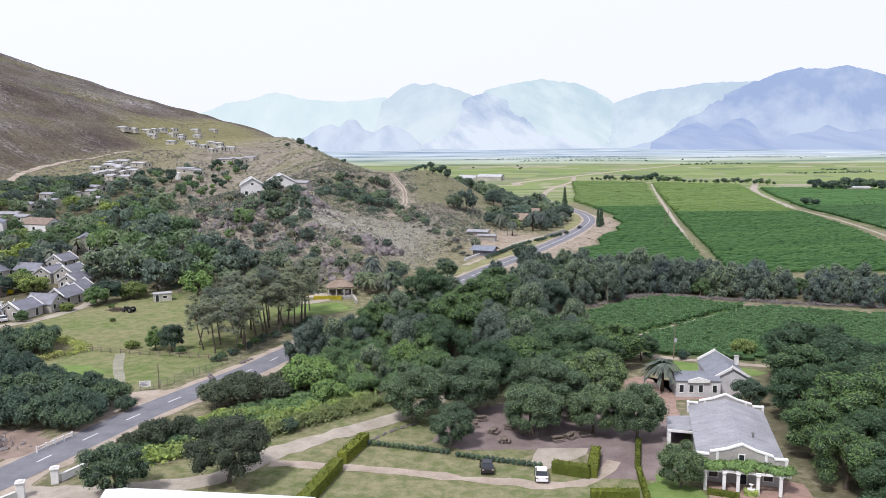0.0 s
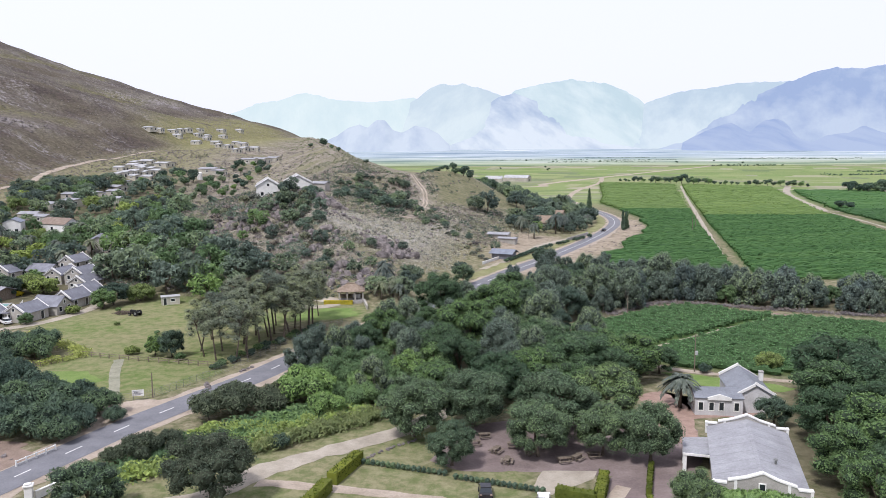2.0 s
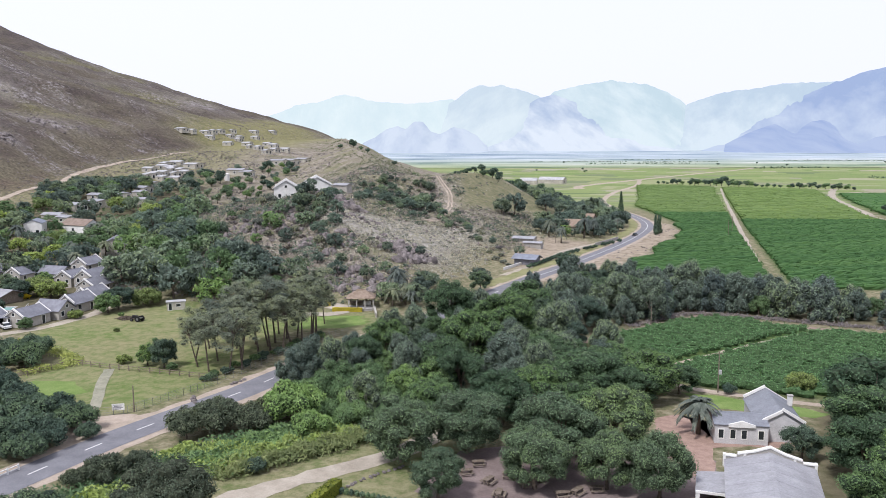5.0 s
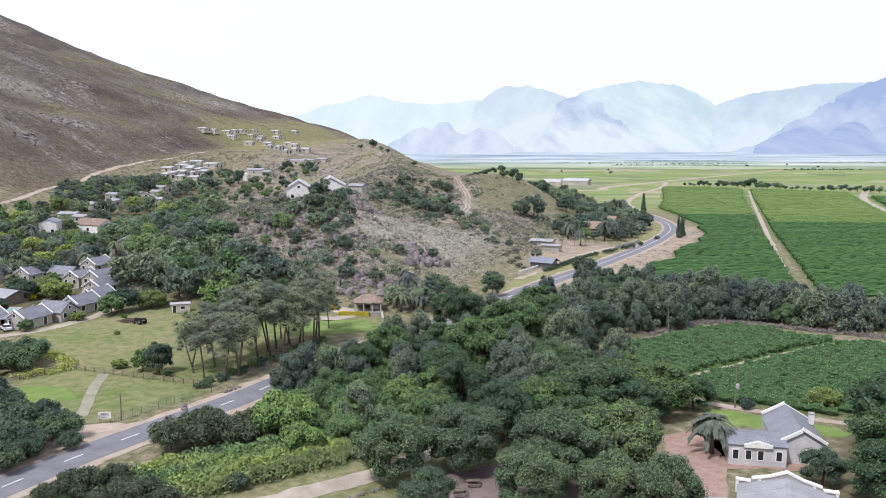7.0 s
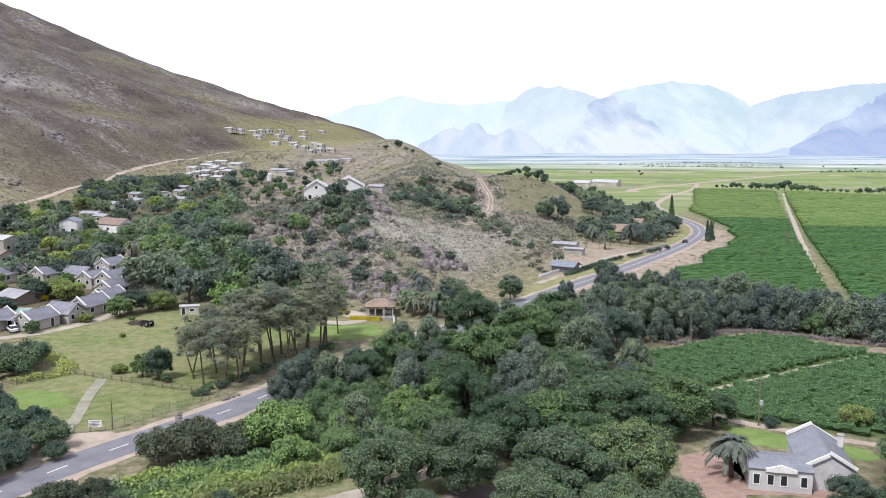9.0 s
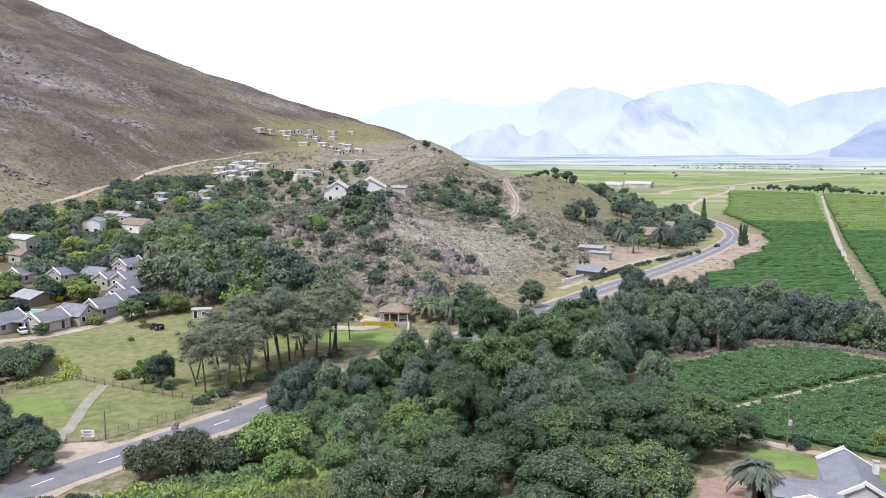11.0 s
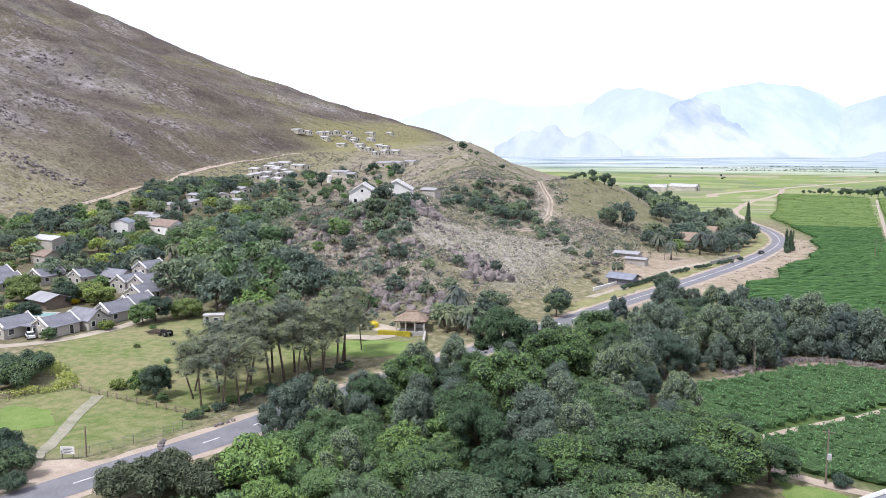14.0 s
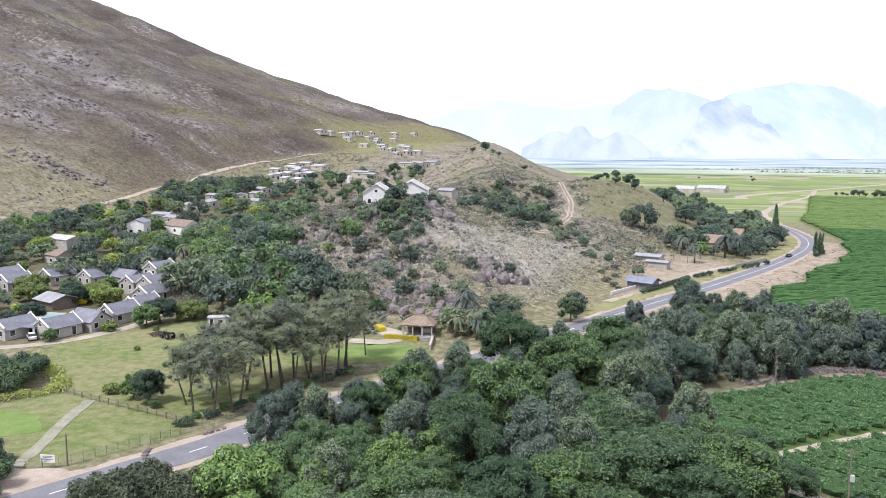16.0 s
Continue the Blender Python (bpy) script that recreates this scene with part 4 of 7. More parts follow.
# the close ranks of trees between the two vineyards
for depth in range(4):
    for i, p in enumerate(spline([(50, 226 + depth * 6.5), (64, 229 + depth * 6.5), (80, 222 + depth * 5.5), (98, 216 + depth * 5.5), (120, 207 + depth * 5), (160, 205 + depth * 5)], 5.2)):
        if rng.random() < (0.9 if depth < 2 else 0.7):
            kind = "bright" if (i + 3 * depth) % 11 == 4 else "belt"
            plant(kind, p[0] + rng.uniform(-1.2, 1.2), p[1] + rng.uniform(-1.2, 1.2), rng.uniform(0.72, 1.1) * (0.88 if kind == "bright" else 1.0), sink=0.3)

# ---- building blocks ----
def box(w, d, h, x=0.0, y=0.0, z=0.0, bevel=0.0):
    """A box on z, centred on x, y."""
    bm = bmesh.new()
    bmesh.ops.create_cube(bm, size=1.0, matrix=Matrix.Translation((x, y, z + h / 2)) @ Matrix.Diagonal((w, d, h, 1)))
    if bevel:
        bmesh.ops.bevel(bm, geom=bm.edges[:], offset=bevel, segments=1, affect="EDGES")
    return bm


def slab(corners, thick):
    """A plate through four corners, with thickness below it."""
    c = [Vector(p) for p in corners]
    nrm = (c[1] - c[0]).cross(c[3] - c[0]).normalized()
    low = [p - nrm * thick for p in c]
    return [tuple(p) for p in c + low], [(0, 1, 2, 3), (7, 6, 5, 4), (0, 4, 5, 1), (1, 5, 6, 2), (2, 6, 7, 3), (3, 7, 4, 0)]


def pentagon(w, l, wh, rh, low=-1.2):
    """Walls of a gabled block, closed."""
    a, b = w / 2, l / 2
    prof = [(-a, low), (a, low), (a, wh), (0, wh + rh), (-a, wh)]
    v = [(x, -b, z) for x, z in prof] + [(x, b, z) for x, z in prof]
    f = [(0, 1, 2, 3, 4), (9, 8, 7, 6, 5)] + [(i, i + 5, (i + 1) % 5 + 5, (i + 1) % 5) for i in range(5)]
    return v, f


def window(house, side, u, z, w, h, dims, frame=None, name="window"):
    """A framed window or door on a wall of a block: side f, b, l or r."""
    hw, hl = dims[0] / 2, dims[1] / 2
    m = {"f": pose(u, -hl, z), "b": pose(u, hl, z, 0, 0, 180), "l": pose(-hw, u, z, 0, 0, -90), "r": pose(hw, u, z, 0, 0, 90)}[side]
    t = 0.12
    fr = joined(*[(lambda bm: ([v.co[:] for v in bm.verts], [tuple(v.index for v in f.verts) for f in bm.faces]))(indexed(box(bw, 0.14, bh, bx, 0, bz)))
                  for bw, bh, bx, bz in ((w + 2 * t, t, 0, -t), (w + 2 * t, t, 0, h), (t, h, -w / 2 - t / 2, 0), (t, h, w / 2 + t / 2, 0))])
    f = part(name, fr, frame or WHITE, house)
    f.matrix_basis = m
    part("pane", box(w, 0.05, h, 0, 0.0, 0), GLASS, f)
    return f


def indexed(bm):
    bm.verts.ensure_lookup_table()
    bm.verts.index_update()
    return bm


def gabled(name, m, w, l, wh, rh, wall, roof, label, category="house", windows=(), group="", trim=None, over=0.4, chimney=None, thick=0.14):
    """A gabled block with its ridge along y."""
    h = thing(name, m, label, category, group)
    part("wall", pentagon(w, l, wh, rh - 0.05), wall, h)
    a, b, e = w / 2 + over, l / 2 + over, over * rh / (w / 2)
    lift = 0.1
    part("roof", slab([(-a, -b, wh - e + lift), (0, -b, wh + rh + lift), (0, b, wh + rh + lift), (-a, b, wh - e + lift)][::-1], thick), roof, h)
    part("roof", slab([(0, -b, wh + rh + lift), (a, -b, wh - e + lift), (a, b, wh - e + lift), (0, b, wh + rh + lift)][::-1], thick), roof, h)
    part("ridge_cap", box(0.35, l + 2 * over, 0.12, 0, 0, wh + rh + lift - 0.03), roof, h)
    if trim:
        for s in (-1, 1):
            for k in (-1, 1):
                part("gable_trim", slab([(0, s * (l / 2 + 0.02), wh + rh + 0.35), (k * (w / 2 + 0.1), s * (l / 2 + 0.02), wh + 0.3), (k * (w / 2 + 0.1), s * (l / 2 + 0.34), wh + 0.3), (0, s * (l / 2 + 0.34), wh + rh + 0.35)], 0.4), trim, h)
    for side, u, z, ww, hh in windows:
        window(h, side, u, z, ww, hh, (w, l), name="door" if z < 0.3 else "window")
    if chimney:
        cx, cy, cz = chimney
        c = part("chimney", box(0.7, 0.7, 1.6, cx, cy, cz - 1.2, 0.04), WHITE, h)
        part("chimney_cap", box(0.86, 0.86, 0.14, cx, cy, cz + 0.4), CONCRETE, c)
    return h


# ---- the gabled barn with its vine-covered porch ----
BARN = pose(41.3, 108.3, 0, 0, 0, -14)
barn = thing("gabled_barn", BARN @ Matrix.Diagonal((1, 1, 0.88, 1)), "grey-roofed cream barn with white gable parapets", "building")
part("wall", pentagon(10.4, 20.6, 3.6, 1.75, -0.2), GREYWALL, barn)
for s in (-1, 1):
    # sheets of the low roof, each its own strip
    for k in range(7):
        y0, y1 = -10.25 + k * 20.5 / 7, -10.25 + (k + 1) * 20.5 / 7 - 0.05
        pts = [(0, y0, 5.5), (s * 5.5, y0, 3.72), (s * 5.5, y1, 3.72), (0, y1, 5.5)]
        part("roof_sheet", slab(pts[::-1] if s > 0 else pts, 0.09), METAL_ROOF, barn)
part("ridge_cap", box(0.5, 20.4, 0.1, 0, 0, 5.47), METAL_ROOF, barn)
for s in (-1, 1):
    y = s * 10.45
    prof = [(-5.7, 3.0), (5.7, 3.0), (5.7, 4.35), (4.0, 4.35), (3.9, 4.75), (1.9, 5.35), (0, 6.25), (-1.9, 5.35), (-3.9, 4.75), (-4.0, 4.35), (-5.7, 4.35)]
    v = [(x, y - 0.22, z) for x, z in prof] + [(x, y + 0.22, z) for x, z in prof]
    k = len(prof)
    part("gable_parapet", (v, [tuple(range(k)), tuple(range(2 * k - 1, k - 1, -1))] + [(i, i + k, (i + 1) % k + k, (i + 1) % k) for i in range(k)]), GREYWALL, barn)
    for (xa, za), (xb, zb) in zip(prof[2:], prof[3:]):
        if abs(xa - xb) > 0.3:
            part("parapet_coping", slab([(xa, y - 0.34, za + 0.16), (xb, y - 0.34, zb + 0.16), (xb, y + 0.34, zb + 0.16), (xa, y + 0.34, za + 0.16)][::-1], 0.2), WHITE, barn)
    for x in (-5.5, -3.0, 3.0, 5.5):
        part("parapet_pier", box(0.34, 0.6, 2.0 if abs(x) > 4 else 2.35, x, y, 2.6, 0.03), WHITE, barn)
part("string_course", box(11.6, 0.14, 0.3, 0, -10.74, 3.0), WHITE, barn)
window(barn, "f", 0, 3.75, 0.62, 1.0, (10.4, 21.5))
for x in (-3.4, 0.2, 3.4):
    window(barn, "f", x, 0.05 if abs(x) < 1 else 0.9, 1.1, 2.0 if abs(x) < 1 else 1.2, (10.4, 20.9), name="door" if abs(x) < 1 else "window")
vent = part("roof_vent", tube([(2.2, -4.2, 4.6), (2.2, -4.2, 5.5)], [0.14, 0.14], 8), STEEL, barn)
part("vent_cap", tube([(2.2, -4.2, 5.5), (2.2, -4.2, 5.62), (2.2, -4.2, 5.75)], [0.3, 0.26, 0.03], 8), STEEL, vent)
part("porch_roof", slab([(-8.9, 0.9, 2.8), (-5.2, 0.9, 3.2), (-5.2, 7.2, 3.2), (-8.9, 7.2, 2.8)], 0.2), METAL_ROOF, barn)
part("porch_back_wall", box(3.6, 0.3, 2.8, -7.0, 7.0), WHITE, barn)
part("porch_fascia", box(3.7, 0.2, 0.36, -7.0, 0.85, 2.6), WHITE, barn)
for x, y in ((-8.6, 1.1), (-8.6, 3.8)):
    part("porch_column", box(0.5, 0.5, 2.7, x, y, 0, 0.03), WHITE, barn)

pergola = thing("pergola", BARN @ pose(0.3, -11.5, 0), "white-columned pergola overgrown with green vines", "pergola")
for x in (-4.9, -2.6, -0.9, 1.5, 4.2):
    c = part("column", box(0.42, 0.42, 2.5, x, -1.6, 0, 0.03), WHITE, pergola)
    part("column_cap", box(0.56, 0.56, 0.12, x, -1.6, 2.46), WHITE, c)
part("beam", box(10.8, 0.26, 0.26, 0, -1.6, 2.58), WHITE, pergola)
for k in range(9):
    part("rafter", box(0.12, 4.0, 0.16, -5.0 + k * 1.22, 0.25, 2.84), WOOD, pergola)
prng = np.random.default_rng(77)
pv = foliage(prng, [(x, prng.uniform(-1.5, 0.3), 3.15 + prng.uniform(-0.15, 0.25), 0.95, 1.3, 0.42) for x in np.linspace(-5.2, 5.2, 13)], 2600, 0.2, core=0.7)
part("climbing_vine", pv, LEAF_BRIGHT, pergola, "green climbing vine over the beams")

# the farmhouse, an L of two wings
low_wing = gabled("farmhouse_wing", pose(44.8, 136.4, 0, 0, 0, -4) @ pose(0, 0, 0, 0, 0, 90), 6.0, 7.6, 2.8, 0.8, HOUSE_WALL, HOUSE_ROOF, "low white farmhouse wing with grey iron roof", "house",
                  [("l", -2.8, 0.9, 0.7, 1.3), ("l", -0.4, 0.9, 0.7, 1.3), ("l", 1.2, 0.9, 0.7, 1.3), ("l", 2.9, 0.9, 0.7, 1.3)], "farmhouse", over=0.15)
part("parapet_gable", ([(-3.35, -1.9, 2.7), (-3.35, 1.9, 2.7), (-3.35, 1.9, 3.1), (-3.35, 0, 3.7), (-3.35, -1.9, 3.1), (-3.05, -1.9, 2.7), (-3.05, 1.9, 2.7), (-3.05, 1.9, 3.1), (-3.05, 0, 3.7), (-3.05, -1.9, 3.1)],
                       [(4, 3, 2, 1, 0), (5, 6, 7, 8, 9)] + [(i, (i + 1) % 5, (i + 1) % 5 + 5, i + 5) for i in range(5)]), WHITE, low_wing)
gabled("farmhouse", pose(51.2, 140.2, 0, 0, 0, -6), 6.4, 11.0, 2.8, 1.9, HOUSE_WALL, HOUSE_ROOF, "white gabled farmhouse with a grey iron roof", "house",
       [("f", -2.2, 0.05, 0.9, 2.0), ("f", 1.2, 0.9, 1.0, 1.2), ("r", -3, 0.9, 1.0, 1.2), ("r", 2.5, 0.9, 1.0, 1.2), ("l", -5, 0.9, 0.8, 1.2)], "farmhouse", WHITE, 0.2, (3.0, 2.5, 4.4))

# marquee, gate piers, hedges, cars
marquee = thing("marquee", pose(-27.5, 86.2, 0, 0, 0, -7), "white canvas marquee roof on steel poles", "tent")
for s in (-1, 1):
    pts = [(-12, 3.2 if s > 0 else -4.4, 3.4), (12, 3.2 if s > 0 else -4.4, 3.4), (12, -0.6, 5.0), (-12, -0.6, 5.0)]
    part("roof_sheet", slab(pts if s < 0 else pts[::-1], 0.05), TENT, marquee)
part("valance", box(24, 0.05, 0.5, 0, 3.2, 2.95), TENT, marquee)
part("valance", box(24, 0.05, 0.5, 0, -4.4, 2.95), TENT, marquee)
for x in (-12, -6, 0, 6, 12):
    for y in (3.1, -4.3):
        part("pole", tube([(x, y, 0), (x, y, 3.4)], [0.06, 0.06], 8), STEEL, marquee)


def gate_pier(x, y):
    g = thing("gate_pier", pose(x, y, 0, 0, 0, 20), "white plastered gate pier with a flat cap", "gate pier", "gate piers")
    s = part("shaft", box(0.95, 0.95, 2.0, 0, 0, 0, 0.04), WHITE, g)
    part("cap", box(1.2, 1.2, 0.22, 0, 0, 2.0, 0.05), WHITE, g)
    part("ball_base", box(0.7, 0.7, 0.16, 0, 0, 2.22, 0.05), WHITE, g)
    return g


gate_pier(-51.9, 99.9)
gate_pier(-54.2, 95.6)


def low_wall(name, a, b, h, t, mat, label, category="wall"):
    a, b = Vector(a), Vector(b)
    d = b - a
    w = thing(name, pose(a.x, a.y, z_at(a.x, a.y), 0, 0, math.degrees(math.atan2(d.y, d.x))), label, category)
    part("wall_body", box(d.length, t, h, d.length / 2, 0, -0.3 + 0.0), mat, w)
    part("coping", box(d.length + 0.06, t + 0.1, 0.1, d.length / 2, 0, h - 0.3), mat, w)
    return w


low_wall("entrance_wall", (-51.4, 100.4), (-49.6, 104.4), 1.3, 0.3, WHITE, "low white entrance wall beside the gate")
low_wall("entrance_wall", (-54.6, 95.0), (-56.6, 91.5), 1.3, 0.3, WHITE, "low white entrance wall beside the gate")


def rail_fence(name, pts, mat, label, height=1.1, gap=2.4, rails=(0.45, 0.95), thick=0.1, category="fence", group=""):
    """Posts and rails along a line, each a part."""
    line = spline(pts, gap)
    f = thing(name, pose(line[0][0], line[0][1], z_at(line[0][0], line[0][1])), label, category, group)
    o = Vector((line[0][0], line[0][1], z_at(line[0][0], line[0][1])))
    for p in line:
        q = Vector((p[0], p[1], z_at(p[0], p[1]))) - o
        part("post", tube([q - Vector((0, 0, 0.3)), q + Vector((0, 0, height))], [thick * 0.7, thick * 0.6], 6), mat, f)
    for a, b in zip(line, line[1:]):
        for r in rails:
            qa, qb = Vector((a[0], a[1], z_at(a[0], a[1]) + r)) - o, Vector((b[0], b[1], z_at(b[0], b[1]) + r)) - o
            part("rail", tube([qa, qb], [thick * 0.4, thick * 0.4], 5), mat, f)
    return f


rail_fence("bridge_rail", [(-59.6, 110.2), (-57.2, 116.2)], WHITE, "white painted bridge railing beside the road", 1.0, 1.5, (0.4, 0.85), 0.2)
rail_fence("mesh_fence", [(-53.2, 139.6), (-48.5, 148), (-44.2, 156.6)], STEEL, "grey steel mesh fence beside the road", 1.5, 1.6, (0.1, 0.4, 0.7, 1.0, 1.3, 1.48), 0.05)
rail_fence("mesh_fence", [(-44.2, 156.6), (-41, 166), (-36, 182), (-28, 198)], STEEL, "grey steel mesh fence along the pines", 1.5, 2.0, (0.1, 0.55, 1.0, 1.45), 0.05)
rail_fence("wooden_fence", [(-47, 159.6), (-58, 162.2), (-69.5, 164.8), (-78.7, 167.6)], WOOD, "weathered wooden rail fence across the lawn", 1.1, 2.2, (0.5, 0.95), 0.15)
rail_fence("wooden_fence", [(-78.7, 167.6), (-83, 158.8), (-88, 150)], WOOD, "weathered wooden rail fence at the lawn edge", 1.1, 2.2, (0.5, 0.95), 0.13)
rail_fence("mesh_fence", [(-53.2, 139.6), (-57.5, 138.2), (-62, 137.4)], STEEL, "grey steel mesh gate fence", 1.4, 1.6, (0.1, 0.5, 0.9, 1.35), 0.05)


def hedge(a, b, wide, high, label="clipped yellow-green garden hedge", leaf=None, count=55):
    a, b = Vector((*a, 0)), Vector((*b, 0))
    d = b - a
    n = max(2, int(d.length / 0.8))
    h = thing("hedge", pose(a.x, a.y, 0, 0, 0, math.degrees(math.atan2(d.y, d.x))), label, "hedge", "clipped hedges")
    rng = np.random.default_rng(int(abs(a.x * 13 + a.y * 7)))
    k = int(count * d.length)
    u, side = rng.uniform(0, d.length, k), rng.integers(0, 5, k)
    y = np.where(side == 0, -wide / 2, np.where(side == 1, wide / 2, rng.uniform(-wide / 2, wide / 2, k)))
    z = np.where(side < 2, rng.uniform(0.05, high, k), np.where(side < 4, high, rng.uniform(0, high, k)))
    out = np.stack([0 * u, np.sign(y) * (side < 2), 1.0 * (side >= 2)], 1)
    v = leaves(rng, np.stack([u, y, z], 1), out, 0.14, 0.6, 0.7)
    lv = part("leaves", (v, leaf_faces(k)), leaf or LEAF_HEDGE, h)
    part("inner_mass", box(d.length, wide * 0.9, high * 0.96, d.length / 2, 0, 0), leaf or LEAF_HEDGE, h)
    return h


hedge((-14.4, 105.6), (-11.9, 113.4), 1.6, 1.7)
hedge((-17.6, 92), (-14.7, 104.0), 1.6, 1.7)
hedge((14.8, 102.6), (19.6, 100.6), 1.4, 1.6)
hedge((19.8, 100.4), (21.7, 107.8), 1.4, 1.6)
hedge((18.4, 94.0), (24.4, 93.8), 1.2, 1.4)
hedge((25.3, 93), (26.4, 102.0), 0.7, 0.9)
hedge((26.5, 103.0), (28.8, 112), 0.7, 1.1, "narrow clipped hedge beside the yard")
hedge((33.6, 95.6), (37.2, 94.2), 0.9, 0.6)
hedge((41.4, 92.6), (44.2, 91.8), 0.9, 0.6)
hedge((38.2, 95.3), (39.8, 94.9), 1.2, 0.7, "clipped yellow box round a small fountain", LEAF_LIME)

fountain = thing("fountain", pose(39, 95.1, 0), "small white stone garden fountain", "fountain")
part("basin", tube([(0, 0, 0.3), (0, 0, 0.75), (0, 0, 0.8)], [0.25, 0.5, 0.52], 12), WHITE, fountain)
part("stem", tube([(0, 0, 0.0), (0, 0, 1.3)], [0.18, 0.1], 8), WHITE, fountain)
part("bowl", tube([(0, 0, 1.2), (0, 0, 1.4)], [0.12, 0.32], 10), WHITE, fountain)

k = 0
small_bush = mesh_of("crown", *foliage(np.random.default_rng(3), [(0, 0, 0.42, 0.38, 0.38, 0.4)], 90, 0.13, core=0.8), LEAF_DARK)
small_stem = mesh_of("stem", *tube([(0, 0, -0.1), (0, 0, 0.3)], [0.05, 0.03], 5), BARK)
for a, b, num in (((-11.2, 112.5), (0.4, 108.9), 17), ((1.9, 107.8), (13.2, 103.9), 17)):
    for i in range(num):
        u = i / (num - 1)
        x, y = a[0] + u * (b[0] - a[0]), a[1] + u * (b[1] - a[1])
        s = thing("border_shrub", pose(x, y, 0, 0, 0, 67 * i), "small clipped dark border shrub", "shrub", "row of border shrubs")
        part("crown", small_bush, None, s)
        part("stem", small_stem, None, s)


def car(x, y, turn, paint, label, length=4.2):
    c = thing("car", pose(x, y, z_at(x, y) + 0.1, 0, 0, turn), label, "car", "parked cars")
    w, L = 1.62, length
    prof = [(-L / 2, 0.3), (L / 2, 0.3), (L / 2, 0.72), (L * 0.44, 0.86), (L * 0.2, 0.95), (-L * 0.46, 0.98), (-L / 2, 0.8)]
    v = [(-w / 2, p, z) for p, z in prof] + [(w / 2, p, z) for p, z in prof]
    k = len(prof)
    caps = [tuple(range(k)), tuple(range(2 * k - 1, k - 1, -1))]
    part("body", (v, caps + [(i, i + k, (i + 1) % k + k, (i + 1) % k) for i in range(k)]), paint, c)
    a, b, z0, z1 = [(-0.44 * L, 0.22 * L), (-0.3 * L, 0.06 * L), 0.95, 1.45]
    cab = [(-0.8, a[0], z0), (0.8, a[0], z0), (0.8, a[1], z0), (-0.8, a[1], z0), (-0.64, b[0], z1), (0.64, b[0], z1), (0.64, b[1], z1), (-0.64, b[1], z1)]
    for pane, face in (("rear_window", (0, 1, 5, 4)), ("side_window", (1, 2, 6, 5)), ("windscreen", (2, 3, 7, 6)), ("side_window", (3, 0, 4, 7))):
        part(pane, ([cab[i] for i in face], [(0, 1, 2, 3)]), GLASS, c)
    part("car_roof", box(1.32, 0.38 * L, 0.06, 0, (b[0] + b[1]) / 2, z1), paint, c)
    for sx in (-1, 1):
        for py in (-0.3 * L, 0.31 * L):
            t = part("wheel", tube([(sx * 0.7, py, 0.22), (sx * 0.9, py, 0.22)], [0.32, 0.32], 12), RUBBER, c)
            part("rim", tube([(sx * 0.88, py, 0.22), (sx * 0.92, py, 0.22)], [0.19, 0.17], 10), STEEL, t)
        part("headlight", box(0.34, 0.08, 0.16, sx * 0.62, L / 2 - 0.01, 0.6), WHITE, c)
        part("tail_light", box(0.3, 0.08, 0.18, sx * 0.66, -L / 2 + 0.01, 0.66), RED_EARTH, c)
    return c


car(13.0, 100.4, -5, CAR_WHITE, "white hatchback parked on dry grass", 3.8)
car(5.8, 103.0, 2, CAR_BLACK, "black hatchback parked beside the shrubs", 3.5)

# picnic tables in the yard, loose stones along the drive
for x, y, r in ((4.5, 119.5, 20), (7.6, 117.0, 60), (10.2, 119.0, 0), (6.0, 122.6, 10), (12.6, 116.2, 35), (17.0, 113.6, 15), (19.0, 114.6, 50), (9, 113.2, 80), (21.5, 115.5, 10), (2.4, 117.2, 45)):
    t = thing("picnic_table", pose(x, y, 0.03, 0, 0, r), "dark wooden picnic table with benches", "table", "picnic tables")
    part("tabletop", box(1.8, 0.8, 0.07, 0, 0, 0.7), WOOD, t)
    for s in (-1, 1):
        part("bench", box(1.8, 0.28, 0.05, 0, s * 0.75, 0.42), WOOD, t)
        part("trestle", box(0.1, 1.6, 0.07, s * 0.7, 0, 0.38), WOOD, t)
        part("leg", box(0.1, 0.12, 0.7, s * 0.7, 0.28, 0), WOOD, t)
        part("leg", box(0.1, 0.12, 0.7, s * 0.7, -0.28, 0), WOOD, t)


def stone_mesh(seed):
    rng = np.random.default_rng(seed)
    bm = bmesh.new()
    bmesh.ops.create_icosphere(bm, subdivisions=1, radius=1.0)
    for v in bm.verts:
        v.co = Vector((v.co.x * 1.0, v.co.y * 0.8, v.co.z * 0.62)) * rng.uniform(0.75, 1.2)
    me = bpy.data.meshes.new("stone")
    bm.to_mesh(me)
    bm.free()
    me.materials.append(ROCK)
    return me


